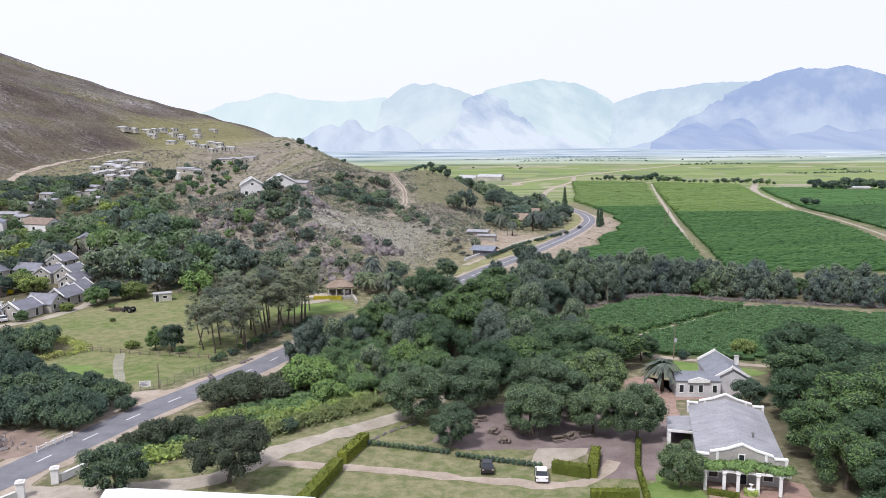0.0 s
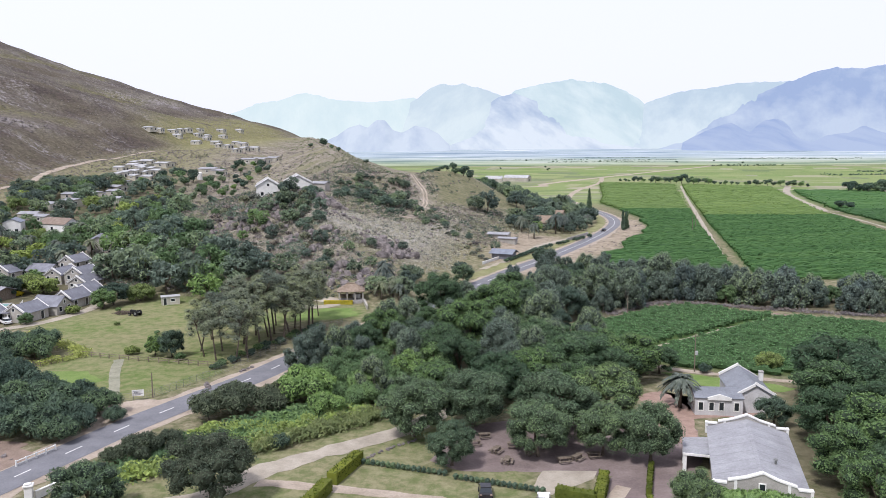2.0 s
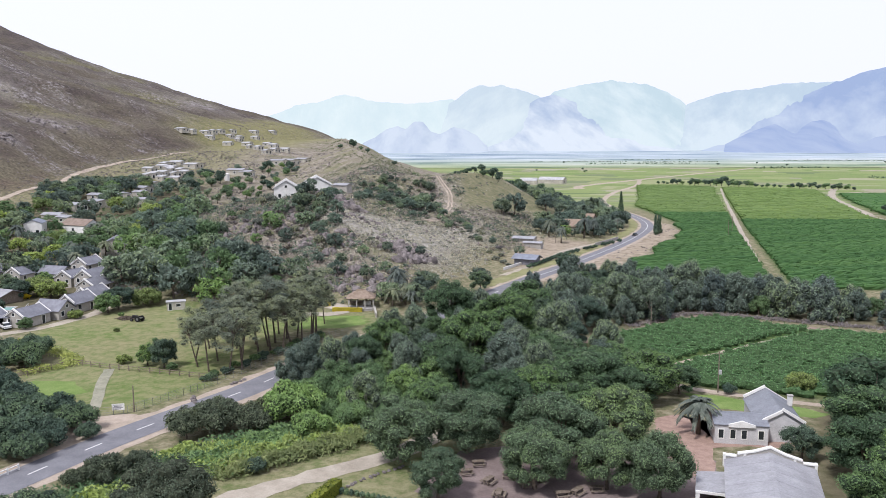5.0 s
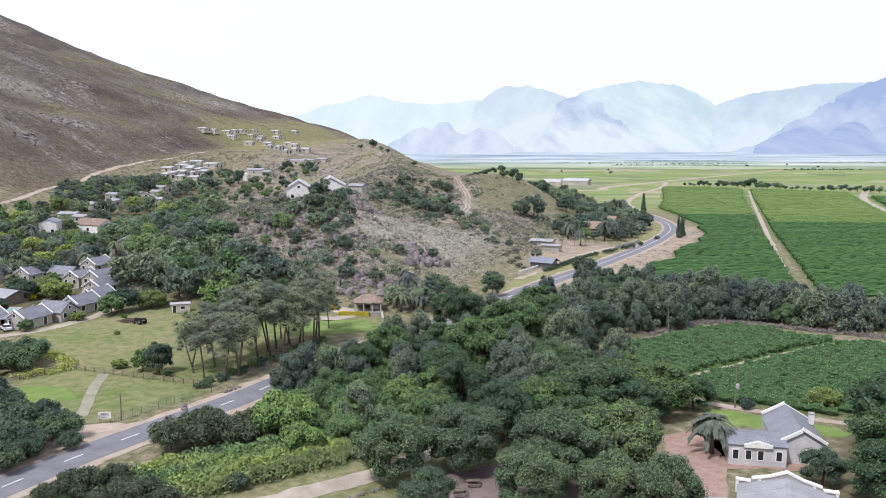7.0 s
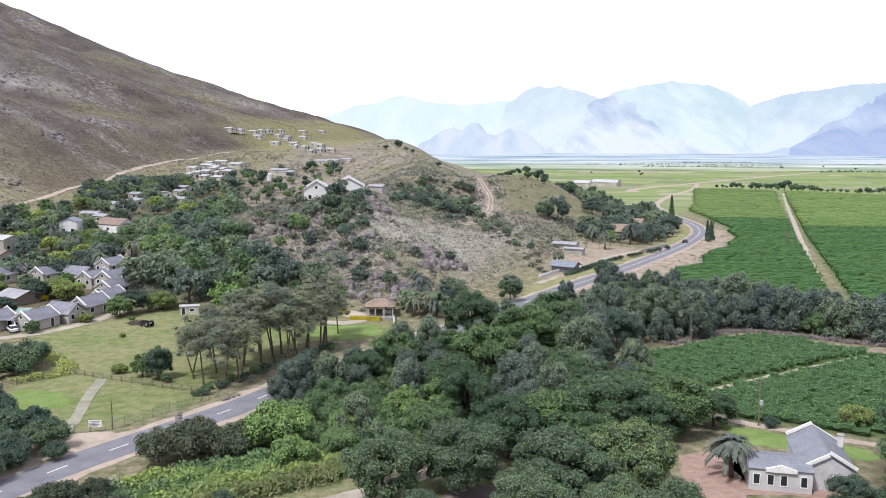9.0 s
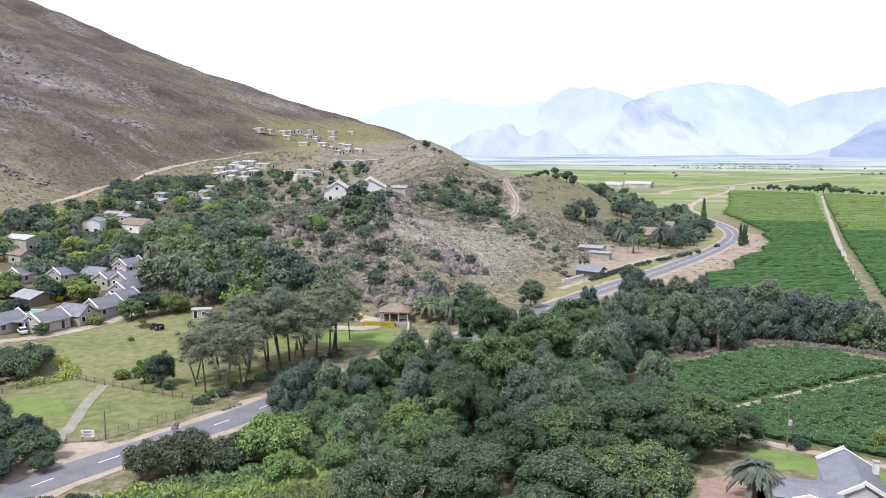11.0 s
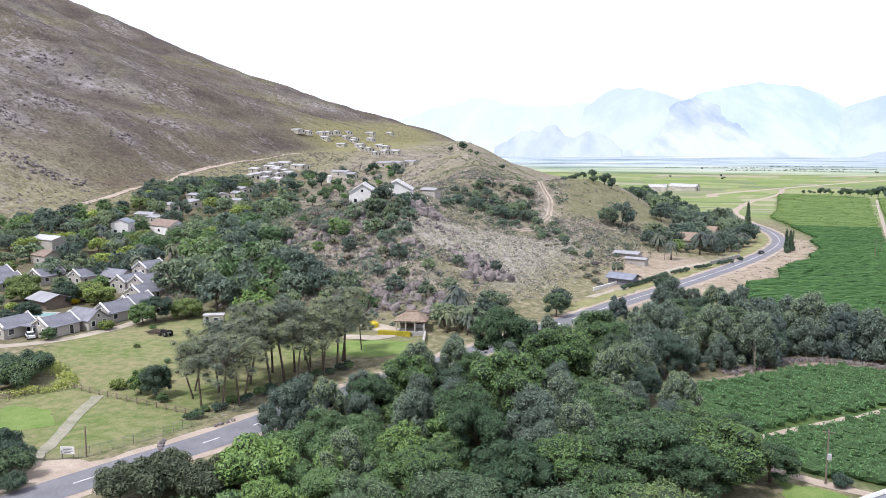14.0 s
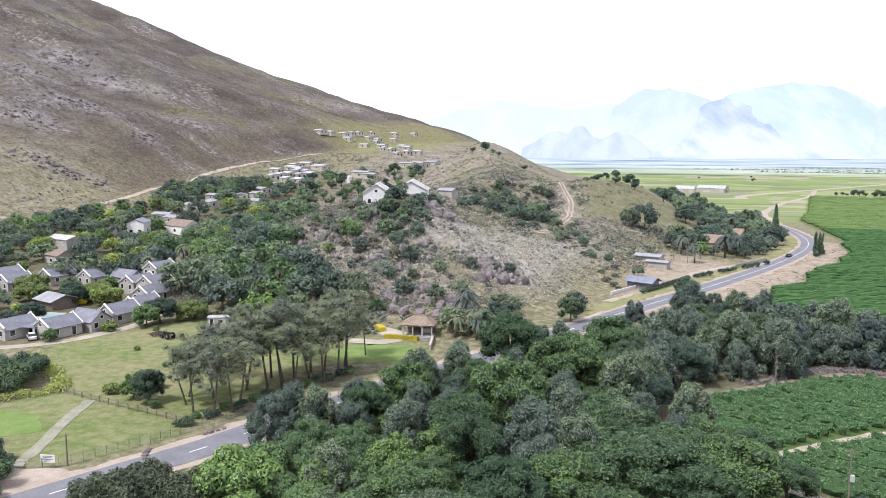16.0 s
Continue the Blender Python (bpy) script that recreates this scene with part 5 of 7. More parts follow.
STONES = [stone_mesh(k) for k in range(6)]
srng = random.Random(9)
edge = spline([(-4.4, 121.5), (-8.4, 117.6), (-11.4, 113.8)], 0.7)
for i, p in enumerate(edge):
    s = tagged(new("edging_stone", STONES[i % 6]), "pale rounded edging stone beside the drive", "stone", "edging stones")
    s.matrix_basis = pose(p[0] + srng.uniform(-0.2, 0.2), p[1], 0.12, 0, 0, srng.uniform(0, 360)) @ Matrix.Scale(srng.uniform(0.28, 0.45), 4)
for x, y, sc in ((-44.6, 146.5, 0.6), (-45.2, 147.6, 0.7), (-44.0, 145.4, 0.5), (-45.6, 148.6, 0.5), (-41.4, 156.2, 0.5), (-41.0, 157.2, 0.6), (-40.4, 158.2, 0.5), (-40.0, 159.2, 0.45)):
    s = tagged(new("boulder", STONES[int(sc * 10) % 6]), "reddish boulder lying on the sandy verge", "boulder", "verge boulders")
    s.matrix_basis = pose(x, y, 0.2, 0, 0, sc * 900) @ Matrix.Scale(sc, 4)


def pole(x, y, h, label, cross=False, name="utility_pole"):
    p = thing(name, pose(x, y, z_at(x, y)), label, "pole", "poles")
    part("mast", tube([(0, 0, -0.5), (0, 0, h)], [0.13, 0.09], 8), WOOD, p)
    if cross:
        part("crossarm", box(1.5, 0.1, 0.12, 0, 0, h - 0.5), WOOD, p)
        part("transformer", box(0.55, 0.5, 0.8, 0.25, 0, h - 4.2, 0.05), ROOF_PALE, p)
    return p


pole(47.5, 158.2, 7.6, "wooden utility pole with a small grey transformer", True)
pole(-52.5, 140.4, 4.6, "plain dark pole beside the fence")
pole(45, 212, 7.5, "thin pole at the vineyard edge")
pole(30.5, 371, 9, "thin timber pole on the sandy yard")
pole(112, 395, 9, "timber pole in the vineyard")
pole(120, 418, 9, "timber pole in the vineyard")
pole(60, 390, 9, "timber pole beside the road")
sign = thing("sign_board", pose(-54.6, 139.2, 0, 0, 0, 12), "white notice board on two posts with faded lines", "sign")
for s in (-1, 1):
    part("post", tube([(s * 0.8, 0, -0.3), (s * 0.8, 0, 1.9)], [0.05, 0.05], 6), STEEL, sign)
board = part("board", box(2.0, 0.06, 1.1, 0, -0.06, 0.75), WHITE, sign)
for i, (wd, z) in enumerate(((1.5, 1.6), (1.2, 1.4), (1.6, 1.15), (0.9, 0.95))):
    part("text_bar", box(wd, 0.012, 0.09, 0, -0.1, z), SLATE, board)

# ---- cottages round the green ----
def cottage(x, y, turn, w=7.2, l=9.5, wh=2.8, rh=2.6, label="cream cottage with slate-grey gabled roof", wall=None, roof=None):
    return gabled("cottage", pose(x, y, z_at(x, y), 0, 0, turn), w, l, wh, rh, wall or CREAM, roof or SLATE, label, "house",
                  [("f", -1.6, 0.9, 1.0, 1.2), ("f", 1.6, 0.9, 1.0, 1.2), ("f", 0, 2.9, 0.7, 0.7), ("r", -2.4, 0.9, 1.2, 1.2), ("r", 2.0, 0.05, 1.0, 2.0), ("l", 0, 0.9, 1.2, 1.2)], "cottages", WHITE if turn < 0 else None, 0.35)


for x, y, turn, w, l in ((-119.0, 198.0, -12, 6.2, 8.4), (-110.2, 201.6, -12, 6.2, 8.4), (-107.8, 209.6, 78, 5.8, 8.0), (-106.8, 218.6, -12, 6.0, 8.6), (-108.6, 229.6, -12, 6.0, 8.6), (-113.8, 240.6, -12, 6.2, 8.4), (-119.6, 250.2, -12, 6.4, 8.6), (-127.4, 252.6, -12, 6.4, 8.8),
                         (-138.5, 262.0, 76, 6.0, 9.0), (-148.6, 259.6, -12, 6.4, 8.6), (-154.8, 262.6, 78, 5.8, 7.6), (-160.0, 256.0, -12, 6.6, 9.4), (-164.6, 244.0, -12, 6.4, 8.6), (-171.0, 240.0, 76, 6.0, 8.0), (-131.0, 268.0, -12, 6.2, 8.4), (-176.0, 252.0, -12, 6.2, 8.4)):
    cottage(x, y, turn, w, l, 2.3 + 0.1 * (int(x) % 3), 1.9 + 0.12 * (int(y) % 3))
carport = thing("carport", pose(-114.4, 199.4, 0, 0, 0, 0), "flat slate-roofed carport between two cottages", "carport")
part("roof", box(4.6, 5.5, 0.2, 0, 0, 2.5), SLATE, carport)
part("back_wall", box(4.6, 0.2, 2.5, 0, 2.6), GREYWALL, carport)
for s in (-1, 1):
    part("post", box(0.2, 0.2, 2.5, s * 2.1, -2.5), WHITE, carport)
car(-112.6, 196.4, 50, CAR_WHITE, "white car before a carport")
gabled("pavilion", pose(-134.5, 228, 0, 0, 0, 70), 7, 8, 2.4, 1.2, WOOD, METAL_ROOF, "open-sided pavilion with a grey sheet roof", "pavilion", (), "", None, 0.9)
setting("pool_water", patch("pool_water", [(-129.5, 215.6), (-124.8, 217), (-126, 220.6), (-130.6, 219.6)], 0.07, POOL, 0.0), "pale turquoise garden pool", "water")
pool = tagged(new("pool_terrace", patch("pool_terrace", [(-131, 214), (-124, 216), (-126, 222), (-133, 221)], 0.04, CONCRETE, 0.05)), "pale paved pool terrace", "terrace", kind="structure")
rail_fence("garden_fence", [(-124, 212), (-121, 216), (-123, 222)], WHITE, "low white garden fence", 0.9, 1.6, (0.35, 0.75), 0.1)

# tank and shed on the green
cabin = thing("garden_cabin", pose(-80.3, 221.4, 0, 0, 0, 24), "small pale flat-roofed cabin on the green", "cabin")
part("wall", box(4.8, 2.6, 2.2, 0, 0, 0, 0.04), CREAM_PALE, cabin)
part("roof", box(5.2, 3.0, 0.16, 0, 0, 2.2, 0.03), ROOF_PALE, cabin)
window(cabin, "f", 0.6, 0.95, 1.1, 0.7, (4.8, 2.6))
window(cabin, "f", -1.5, 0.05, 0.8, 1.9, (4.8, 2.6), name="door")

tractor = thing("tractor", pose(-83.8, 206.4, 0, 0, 0, 70), "old dark tractor parked beside the brush heap", "tractor")
part("bonnet", box(0.7, 1.7, 0.7, 0, 0.9, 0.75, 0.08), RUBBER, tractor)
part("seat_deck", box(0.9, 1.1, 0.3, 0, -0.6, 0.8, 0.05), STEEL, tractor)
part("seat", box(0.5, 0.45, 0.4, 0, -0.7, 1.1, 0.06), RUBBER, tractor)
part("exhaust", tube([(0.2, 1.1, 1.4), (0.2, 1.1, 2.1)], [0.05, 0.04], 6), STEEL, tractor)
for sx in (-1, 1):
    for py, rad in ((-0.6, 0.72), (1.4, 0.42)):
        wheel = part("wheel", tube([(sx * 0.6, py, rad), (sx * 0.95, py, rad)], [rad, rad], 14), RUBBER, tractor)
        part("rim", tube([(sx * 0.93, py, rad), (sx * 0.98, py, rad)], [rad * 0.5, rad * 0.45], 10), STEEL, wheel)

heap = random.Random(4)
brush = thing("brush_heap", pose(-88, 209, 0), "brown heap of cut brush on the lawn", "brush")
for i in range(90):
    w, q, z = heap.uniform(0, 6.28), 3.0 * math.sqrt(heap.random()), heap.uniform(0.05, 0.75)
    x, y, z = q * math.cos(w), 0.6 * q * math.sin(w), z * (1.15 - q / 3.2)
    a, k = heap.uniform(0, 6.28), heap.uniform(0.5, 1.1)
    part("branch", tube([(x - k * math.cos(a), y - k * math.sin(a), max(0.04, z - 0.15)), (x + 0.1, y, z + 0.12), (x + k * math.cos(a), y + k * math.sin(a), max(0.04, z + heap.uniform(-0.2, 0.25)))], [0.09, 0.08, 0.04], 5), BARK, brush)

# gazebo with its walls
gz = z_at(-30, 225.2)
gazebo = thing("gazebo", pose(-30, 225.4, gz, 0, 0, 8), "open gazebo with a brown thatched hip roof", "gazebo")
for a, b in (((-3.9, -2.9), (3.9, -2.9)), ((3.9, -2.9), (3.9, 2.9)), ((3.9, 2.9), (-3.9, 2.9)), ((-3.9, 2.9), (-3.9, -2.9))):
    pa, pb = Vector((*a, 2.7)), Vector((*b, 2.7))
    ta, tb = Vector((max(-1.1, min(1.1, a[0])), 0, 4.6)), Vector((max(-1.1, min(1.1, b[0])), 0, 4.6))
    pts = [pa, pb, tb, ta]
    if (tb - ta).length < 0.01:
        part("roof_slope", ([tuple(p) for p in (pa, pb, ta, pa - Vector((0, 0, 0.25)), pb - Vector((0, 0, 0.25)), ta - Vector((0, 0, 0.25)))], [(0, 1, 2), (5, 4, 3), (0, 3, 4, 1), (1, 4, 5, 2), (2, 5, 3, 0)]), THATCH, gazebo)
    else:
        part("roof_slope", slab(pts, 0.25), THATCH, gazebo)
part("ridge_cap", box(2.4, 0.5, 0.25, 0, 0, 4.5), THATCH, gazebo)
for x in (-3.3, -1.1, 1.1, 3.3):
    for y in (-2.4, 2.4):
        part("post", box(0.32, 0.32, 2.8, x, y, 0, 0.02), CREAM, gazebo)
part("floor_slab", box(7.2, 5.4, 0.7, 0, 0, -0.55), CONCRETE, gazebo)
part("counter", box(2.2, 0.5, 1.0, 1.5, 1.2, 0.1), WHITE, gazebo)
part("back_wall", box(6.4, 0.2, 1.1, 0, 2.3, 0.1), WOOD, gazebo)
low_wall("terrace_wall", (-26.0, 223), (-24.0, 214.5), 1.2, 0.4, CREAM, "curving cream terrace wall below the gazebo")
low_wall("retaining_wall", (-34, 221.4), (-26.5, 222.4), 0.9, 0.3, CONCRETE, "low retaining wall under the gazebo")
hedge((-41.2, 228.0), (-39.0, 225.2), 1.6, 1.7, "clipped hedge covered in yellow flowers", FLOWER)
hedge((-37.0, 221.3), (-29.0, 221.4), 1.0, 1.1, "low clipped hedge of yellow flowers", FLOWER)
for x, y in ((-133.5, 231.5), (-130.5, 232.4)):
    rr = np.random.default_rng(int(abs(x * 10)))
    b = thing("flower_bush", pose(x, y, 0), "low bush covered in yellow flowers", "bush", "yellow flower bushes")
    part("flower_mass", foliage(rr, [(0, 0, 0.7, 1.7, 1.1, 0.8)], 300, 0.2, core=0.85), FLOWER, b)


# ---- village on the slopes ----
def village_house(x, y, w, l, turn, label, roof=None, wall=None, wh=2.7, rh=0.9, group="village houses"):
    return gabled("village_house", pose(x, y, z_at(x, y) - 0.2, 0, 0, turn), w, l, wh, rh, wall or CREAM_PALE, roof or ROOF_PALE, label, "house",
                  [("f", -w / 4, 1.0, 1.3, 1.2), ("f", w / 4, 0.35, 1.2, 1.9), ("r", 0, 1.0, 1.4, 1.2), ("l", 0, 1.0, 1.4, 1.2)], group, None, 0.3)


hr = random.Random(12)
UPPER = ((-279.7, 700, 13), (-275, 710, 9), (-269, 727, 10), (-263, 749, 10), (-259, 771, 9), (-253, 747, 9), (-247, 756, 9), (-240, 705, 10), (-250, 808, 10), (-238, 775, 9), (-246, 858, 9), (-219, 695, 10), (-197, 658, 9), (-202, 698, 9), (-181, 651, 9), (-175, 657, 9), (-183, 634, 9), (-262, 720, 9), (-210, 676, 9), (-190, 676, 9), (-266, 738, 9), (-243, 742, 8))
for x, y, w in UPPER:
    village_house(x, y, w * 0.62, w * 0.82, 60 + hr.uniform(-20, 30), "small pale hillside house with a flat sheet roof")
for x, y, w in ((-162.7, 597, 11), (-156, 605, 12), (-149, 616, 10), (-175, 542, 12), (-167, 538, 9)):
    village_house(x, y, w * 0.7, w, 75 + hr.uniform(-10, 10), "pale house with grey sheet roof on the saddle", roof=METAL_ROOF, wh=3.2)
for x, y, w in ((-234, 563, 9), (-229, 570, 9), (-230, 549, 8), (-217, 535, 9), (-216, 519, 9), (-209, 519, 8), (-211, 533, 9), (-213, 560, 11), (-219, 513, 8), (-230, 528, 8), (-221, 507, 8), (-210, 505, 9), (-202, 504, 8), (-222, 545, 9), (-204, 526, 8)):
    village_house(x, y, w * 0.8, w, 65 + hr.uniform(-20, 20), "pale village house with a light sheet roof")
for x, y, w in ((-226, 486, 9), (-200, 456, 9), (-203, 474, 9), (-202, 436, 9), (-196, 444, 8), (-190, 428, 10), (-204, 371, 9), (-195, 366, 8), (-208, 399, 10), (-204, 413, 12), (-214, 430, 9)):
    village_house(x, y, w * 0.75, w, 60 + hr.uniform(-30, 30), "grey-roofed village house among trees", roof=METAL_ROOF)
village_house(-194, 340, 7, 10, 20, "tall white house with pale blue roof", BLUE_ROOF, WHITE, 5.0, 1.5)
village_house(-179, 350, 9, 15, 70, "wide house with a brown tiled roof", BRICK_ROOF, WHITE, 3.4, 2.4)
village_house(-197, 301, 8, 13, 75, "house with a broad white sheet roof", ROOF_PALE, CREAM, 4.5, 1.2)
village_house(-182, 281, 6, 9, 70, "cream house behind palms", BRICK_ROOF, CREAM, 3.2, 1.6)
village_house(-133, 291, 8, 12, 20, "house with a dark slate roof above a yard", SLATE, CREAM, 3.4, 2.2)
for x, y, t, paint in ((-119, 277, 70, CAR_WHITE), (-117.6, 281, 60, CAR_WHITE), (-122, 279, 75, CAR_BLACK), (-104, 260, 80, CAR_WHITE)):
    car(x, y, t, paint, "car parked on a pale yard")
setting("car_yard", patch("car_yard", [(-126, 272), (-108, 256), (-100, 258), (-110, 276), (-118, 286), (-126, 284)], 0.5, GRAVEL), "pale yard with parked cars", "yard")

# the two white houses on the hill
gabled("hill_house", pose(-77.8, 322.5, 22.8, 0, 0, 14), 9.2, 13, 4.6, 2.8, WHITE, ROOF_PALE, "white gabled house on the rocky hilltop", "house",
       [("f", -2.4, 1.0, 1.1, 1.4), ("f", 2.4, 1.0, 1.1, 1.4), ("f", 0, 4.8, 0.9, 0.9), ("l", 0, 1.0, 1.4, 1.3)], "hill houses", WHITE, 0.5)
gabled("hill_house", pose(-67.5, 330.5, 24.0, 0, 0, 14), 11, 15, 4.2, 3.0, WHITE, ROOF_PALE, "white gabled house with long pale roof", "house",
       [("f", -3.0, 1.0, 1.1, 1.4), ("f", 3.0, 1.0, 1.1, 1.4), ("r", 0, 1.0, 1.4, 1.3)], "hill houses", WHITE, 0.5)
gabled("hill_hut", pose(-66, 372, z_at(-66, 372), 0, 0, 70), 4.5, 7, 2.4, 0.8, CREAM, METAL_ROOF, "small flat hut on the hill", "hut", [("r", 0, 1.0, 1.0, 1.0)])
white_tank = thing("white_tank", pose(-172, 514, z_at(-172, 514)), "white upright water tank among trees", "water tank")
part("shell", tube([(0, 0, 0), (0, 0, 4.4), (0, 0, 4.8)], [1.6, 1.6, 0.6], 14), WHITE, white_tank)

# ---- sheds and houses under the hill ----
gabled("road_shed", pose(16.5, 308.5, 0, 0, 0, 66), 5.5, 8, 2.3, 1.1, SLATE, BLUE_ROOF, "dark shed with blue-grey hipped roof", "shed", [("r", -2, 0.9, 1.4, 1.2), ("r", 2, 0.9, 1.4, 1.2)], "", None, 0.9)
gabled("flat_house", pose(16.5, 362, 0.6, 0, 0, 74), 6.5, 9, 2.6, 0.6, GREYWALL, METAL_ROOF, "grey house with a grey flat roof", "house", [("r", -3, 0.9, 1.6, 1.3), ("r", 2, 0.9, 1.6, 1.3)], "", None, 0.6)
gabled("flat_house", pose(20, 352, 0.2, 0, 0, 74), 4, 7.5, 2.2, 0.4, GREYWALL, METAL_ROOF, "low grey outbuilding on stilts", "outbuilding", [("r", -3, 0.9, 1.6, 1.0), ("r", 2, 0.9, 1.6, 1.0)], "", None, 0.5)
gabled("thatched_house", pose(40, 424, -0.5, 0, 0, 78), 9, 16, 3.0, 3.0, CREAM, THATCH, "cream house with a thatched roof among trees", "house", [("r", -3, 0.9, 1.6, 1.2), ("r", 3, 0.9, 1.6, 1.2)], "", None, 0.6)
gabled("thatched_house", pose(52, 468, -1.5, 0, 0, 60), 8, 12, 3.0, 3.0, CREAM, THATCH, "thatched house partly hidden by trees", "house", [("r", 0, 0.9, 1.6, 1.2)], "", None, 0.6)
low_wall("road_wall", (47, 362), (60, 386), 1.6, 0.3, CONCRETE, "grey boundary wall beside the road")
low_wall("shed_wall", (8, 293), (20, 318), 1.2, 0.3, WHITE, "low pale wall beside the shed")
for x, y, w, l, t, wh, rh in ((34, 1060, 11, 22, 80, 5, 3.4), (66, 1085, 17, 34, 70, 5, 3.4), (428, 812, 8, 20, 80, 2.8, 1.2)):
    gabled("farm_store", pose(x, y, z_at(x, y), 0, 0, t), w, l, wh, rh, CREAM_PALE, ROOF_PALE, "large pale farm store on the plain", "barn", [("f", 0, 0.1, 3, 3.5)], "farm stores", None, 0.4)
car(70.5, 404, -22, CAR_BLACK, "dark car on the country road")

# ---- vineyards ----
def in_poly(poly, x, y):
    return inside(poly, np.asarray(x, float), np.asarray(y, float), 0.02) > 0.5


def vine_field(name, poly, way, spacing, step, label, leaf, per, size, high, y_max=9e9, seed=1, y_min=-9e9, wide=0.62, dense=False, lane=None):
    """Rows of trellised vines: an uneven leafy ridge along each row, with loose sprays standing out of it."""
    rng = np.random.default_rng(seed)
    p = np.array(poly, float)
    d = np.array(way, float) / np.hypot(*way)
    s = np.array([-d[1], d[0]])
    a, b = p @ d, p @ s
    rows = np.arange(b.min(), b.max(), spacing)
    along = np.arange(a.min(), a.max(), step)
    A, B = np.meshgrid(along, rows)
    B = B + 0.25 * np.sin(A * 0.05 + B)
    P = A[..., None] * d + B[..., None] * s
    ok = in_poly(poly, P[..., 0], P[..., 1]) & (P[..., 1] < y_max) & (P[..., 1] >= y_min)
    if lane is not None:
        for q in lane:
            ok &= np.hypot(P[..., 0] - q[0], P[..., 1] - q[1]) > 1.5
    tall = high * rng.uniform(0.72, 1.15, A.shape)
    half = wide * rng.uniform(0.6, 1.25, A.shape)
    G = ground(P[..., 0], P[..., 1])
    prof = ((-0.55, 0.12), (-1.0, 0.55), (-0.5, 0.92), (0.1, 1.0), (0.8, 0.8), (0.6, 0.12))
    k = len(prof)
    ring = np.stack([np.concatenate([P + s * (u * half + rng.normal(0, 0.1, A.shape))[..., None], (G + tall * v + rng.normal(0, 0.07, A.shape))[..., None]], -1) for u, v in prof], 2)
    at = np.full(A.shape, -1)
    at[ok] = np.arange(int(ok.sum())) * k
    verts = ring[ok].reshape(-1, 3)
    faces = []
    for j, i in zip(*np.nonzero(ok[:, :-1] & ok[:, 1:])):
        if rng.random() > 0.03:
            q, r = int(at[j, i]), int(at[j, i + 1])
            faces += [(q + e, q + e + 1, r + e + 1, r + e) for e in range(k - 1)]
    c = np.repeat(np.column_stack([P[ok], G[ok], tall[ok]]), per, 0)
    m = len(c)
    off = np.column_stack([rng.uniform(-0.5, 0.5, m) * step, rng.normal(0, 0.55, m) * wide, rng.uniform(0.35, 1.12, m)])
    at_leaf = np.column_stack([c[:, :2] + off[:, :1] * d + off[:, 1:2] * s, c[:, 2] + c[:, 3] * off[:, 2]])
    v = leaves(rng, at_leaf, np.column_stack([off[:, 1:2] * s * 2, 0.5 * off[:, 2]]), size, 0.6, 0.6)
    n0 = len(verts)
    me = mesh_of(name, np.concatenate([verts, v]), faces + (n0 + np.arange(3 * m).reshape(-1, 3)).tolist(), [leaf, INNER_SHADE[leaf.name]])
    # the row's ridge takes the darkened inner colour, standing for shade between leaves
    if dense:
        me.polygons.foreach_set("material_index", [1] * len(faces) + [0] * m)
    return tagged(new(name, me), label, "vineyard", kind="stuff")


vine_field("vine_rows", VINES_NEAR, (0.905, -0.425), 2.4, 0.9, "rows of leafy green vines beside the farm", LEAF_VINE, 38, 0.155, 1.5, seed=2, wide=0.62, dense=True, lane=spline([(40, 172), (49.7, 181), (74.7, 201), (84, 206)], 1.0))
vine_field("vine_rows", VINES_WEST, (0.97, 0.24), 2.6, 2.0, "long rows of green vines beyond the road", LEAF_VINE_FAR, 6, 0.26, 1.5, 560, seed=3, wide=0.55)
vine_field("vine_rows", VINES_MID, (0.97, 0.24), 2.6, 2.0, "long rows of green vines on the plain", LEAF_VINE_FAR, 6, 0.28, 1.5, 500, seed=4, wide=0.55)
vine_field("vine_rows", VINES_EAST, (0.97, 0.24), 3.2, 3.0, "dark green vines across the farm track", LEAF_VINE_FAR, 2, 0.4, 1.5, 560, seed=5, wide=0.9)
vine_field("vine_rows", VINES_WEST, (0.97, 0.24), 3.9, 6.0, "far rows of green vines beside the sandy road", LEAF_VINE_PALE, 3, 0.5, 1.6, seed=6, y_min=560, wide=1.1)
vine_field("vine_rows", VINES_MID, (0.97, 0.24), 3.9, 6.0, "far rows of green vines towards the tree line", LEAF_VINE_PALE, 3, 0.5, 1.6, seed=7, y_min=500, wide=1.1)
vine_field("vine_rows", VINES_EAST, (0.97, 0.24), 4.8, 8.0, "far dark vines across the farm track", LEAF_VINE_FAR, 2, 0.7, 1.6, seed=8, y_min=560, wide=1.3)

# reeds and rank growth along the ditch
rng = np.random.default_rng(8)
def reed_bank(name, pts, half, leaf, label, high, per=60, size=0.34, slim=0.22, blade=0.1):
    line = spline(pts, 0.5)
    i = rng.integers(0, len(line), per * len(line) // 2)
    c = line[i][:, :2] + rng.normal(0, half * 0.5, (len(i), 2))
    k = len(c)
    z = ground(c[:, 0], c[:, 1]) + high * rng.uniform(0.05, 1, k) ** 0.6 * (0.75 + 0.35 * np.sin(c[:, 0] * 1.1 + 1) * np.sin(c[:, 1] * 0.8))
    v = leaves(rng, np.column_stack([c, z]), np.tile([0.2, -0.5, 0.5], (k, 1)), size, slim, 0.8)
    # reed blades stand more upright than they lie
    v[1::3, 2] += blade
    return tagged(new(name, mesh_of(name, v, leaf_faces(k), leaf)), label, "reeds", kind="stuff")


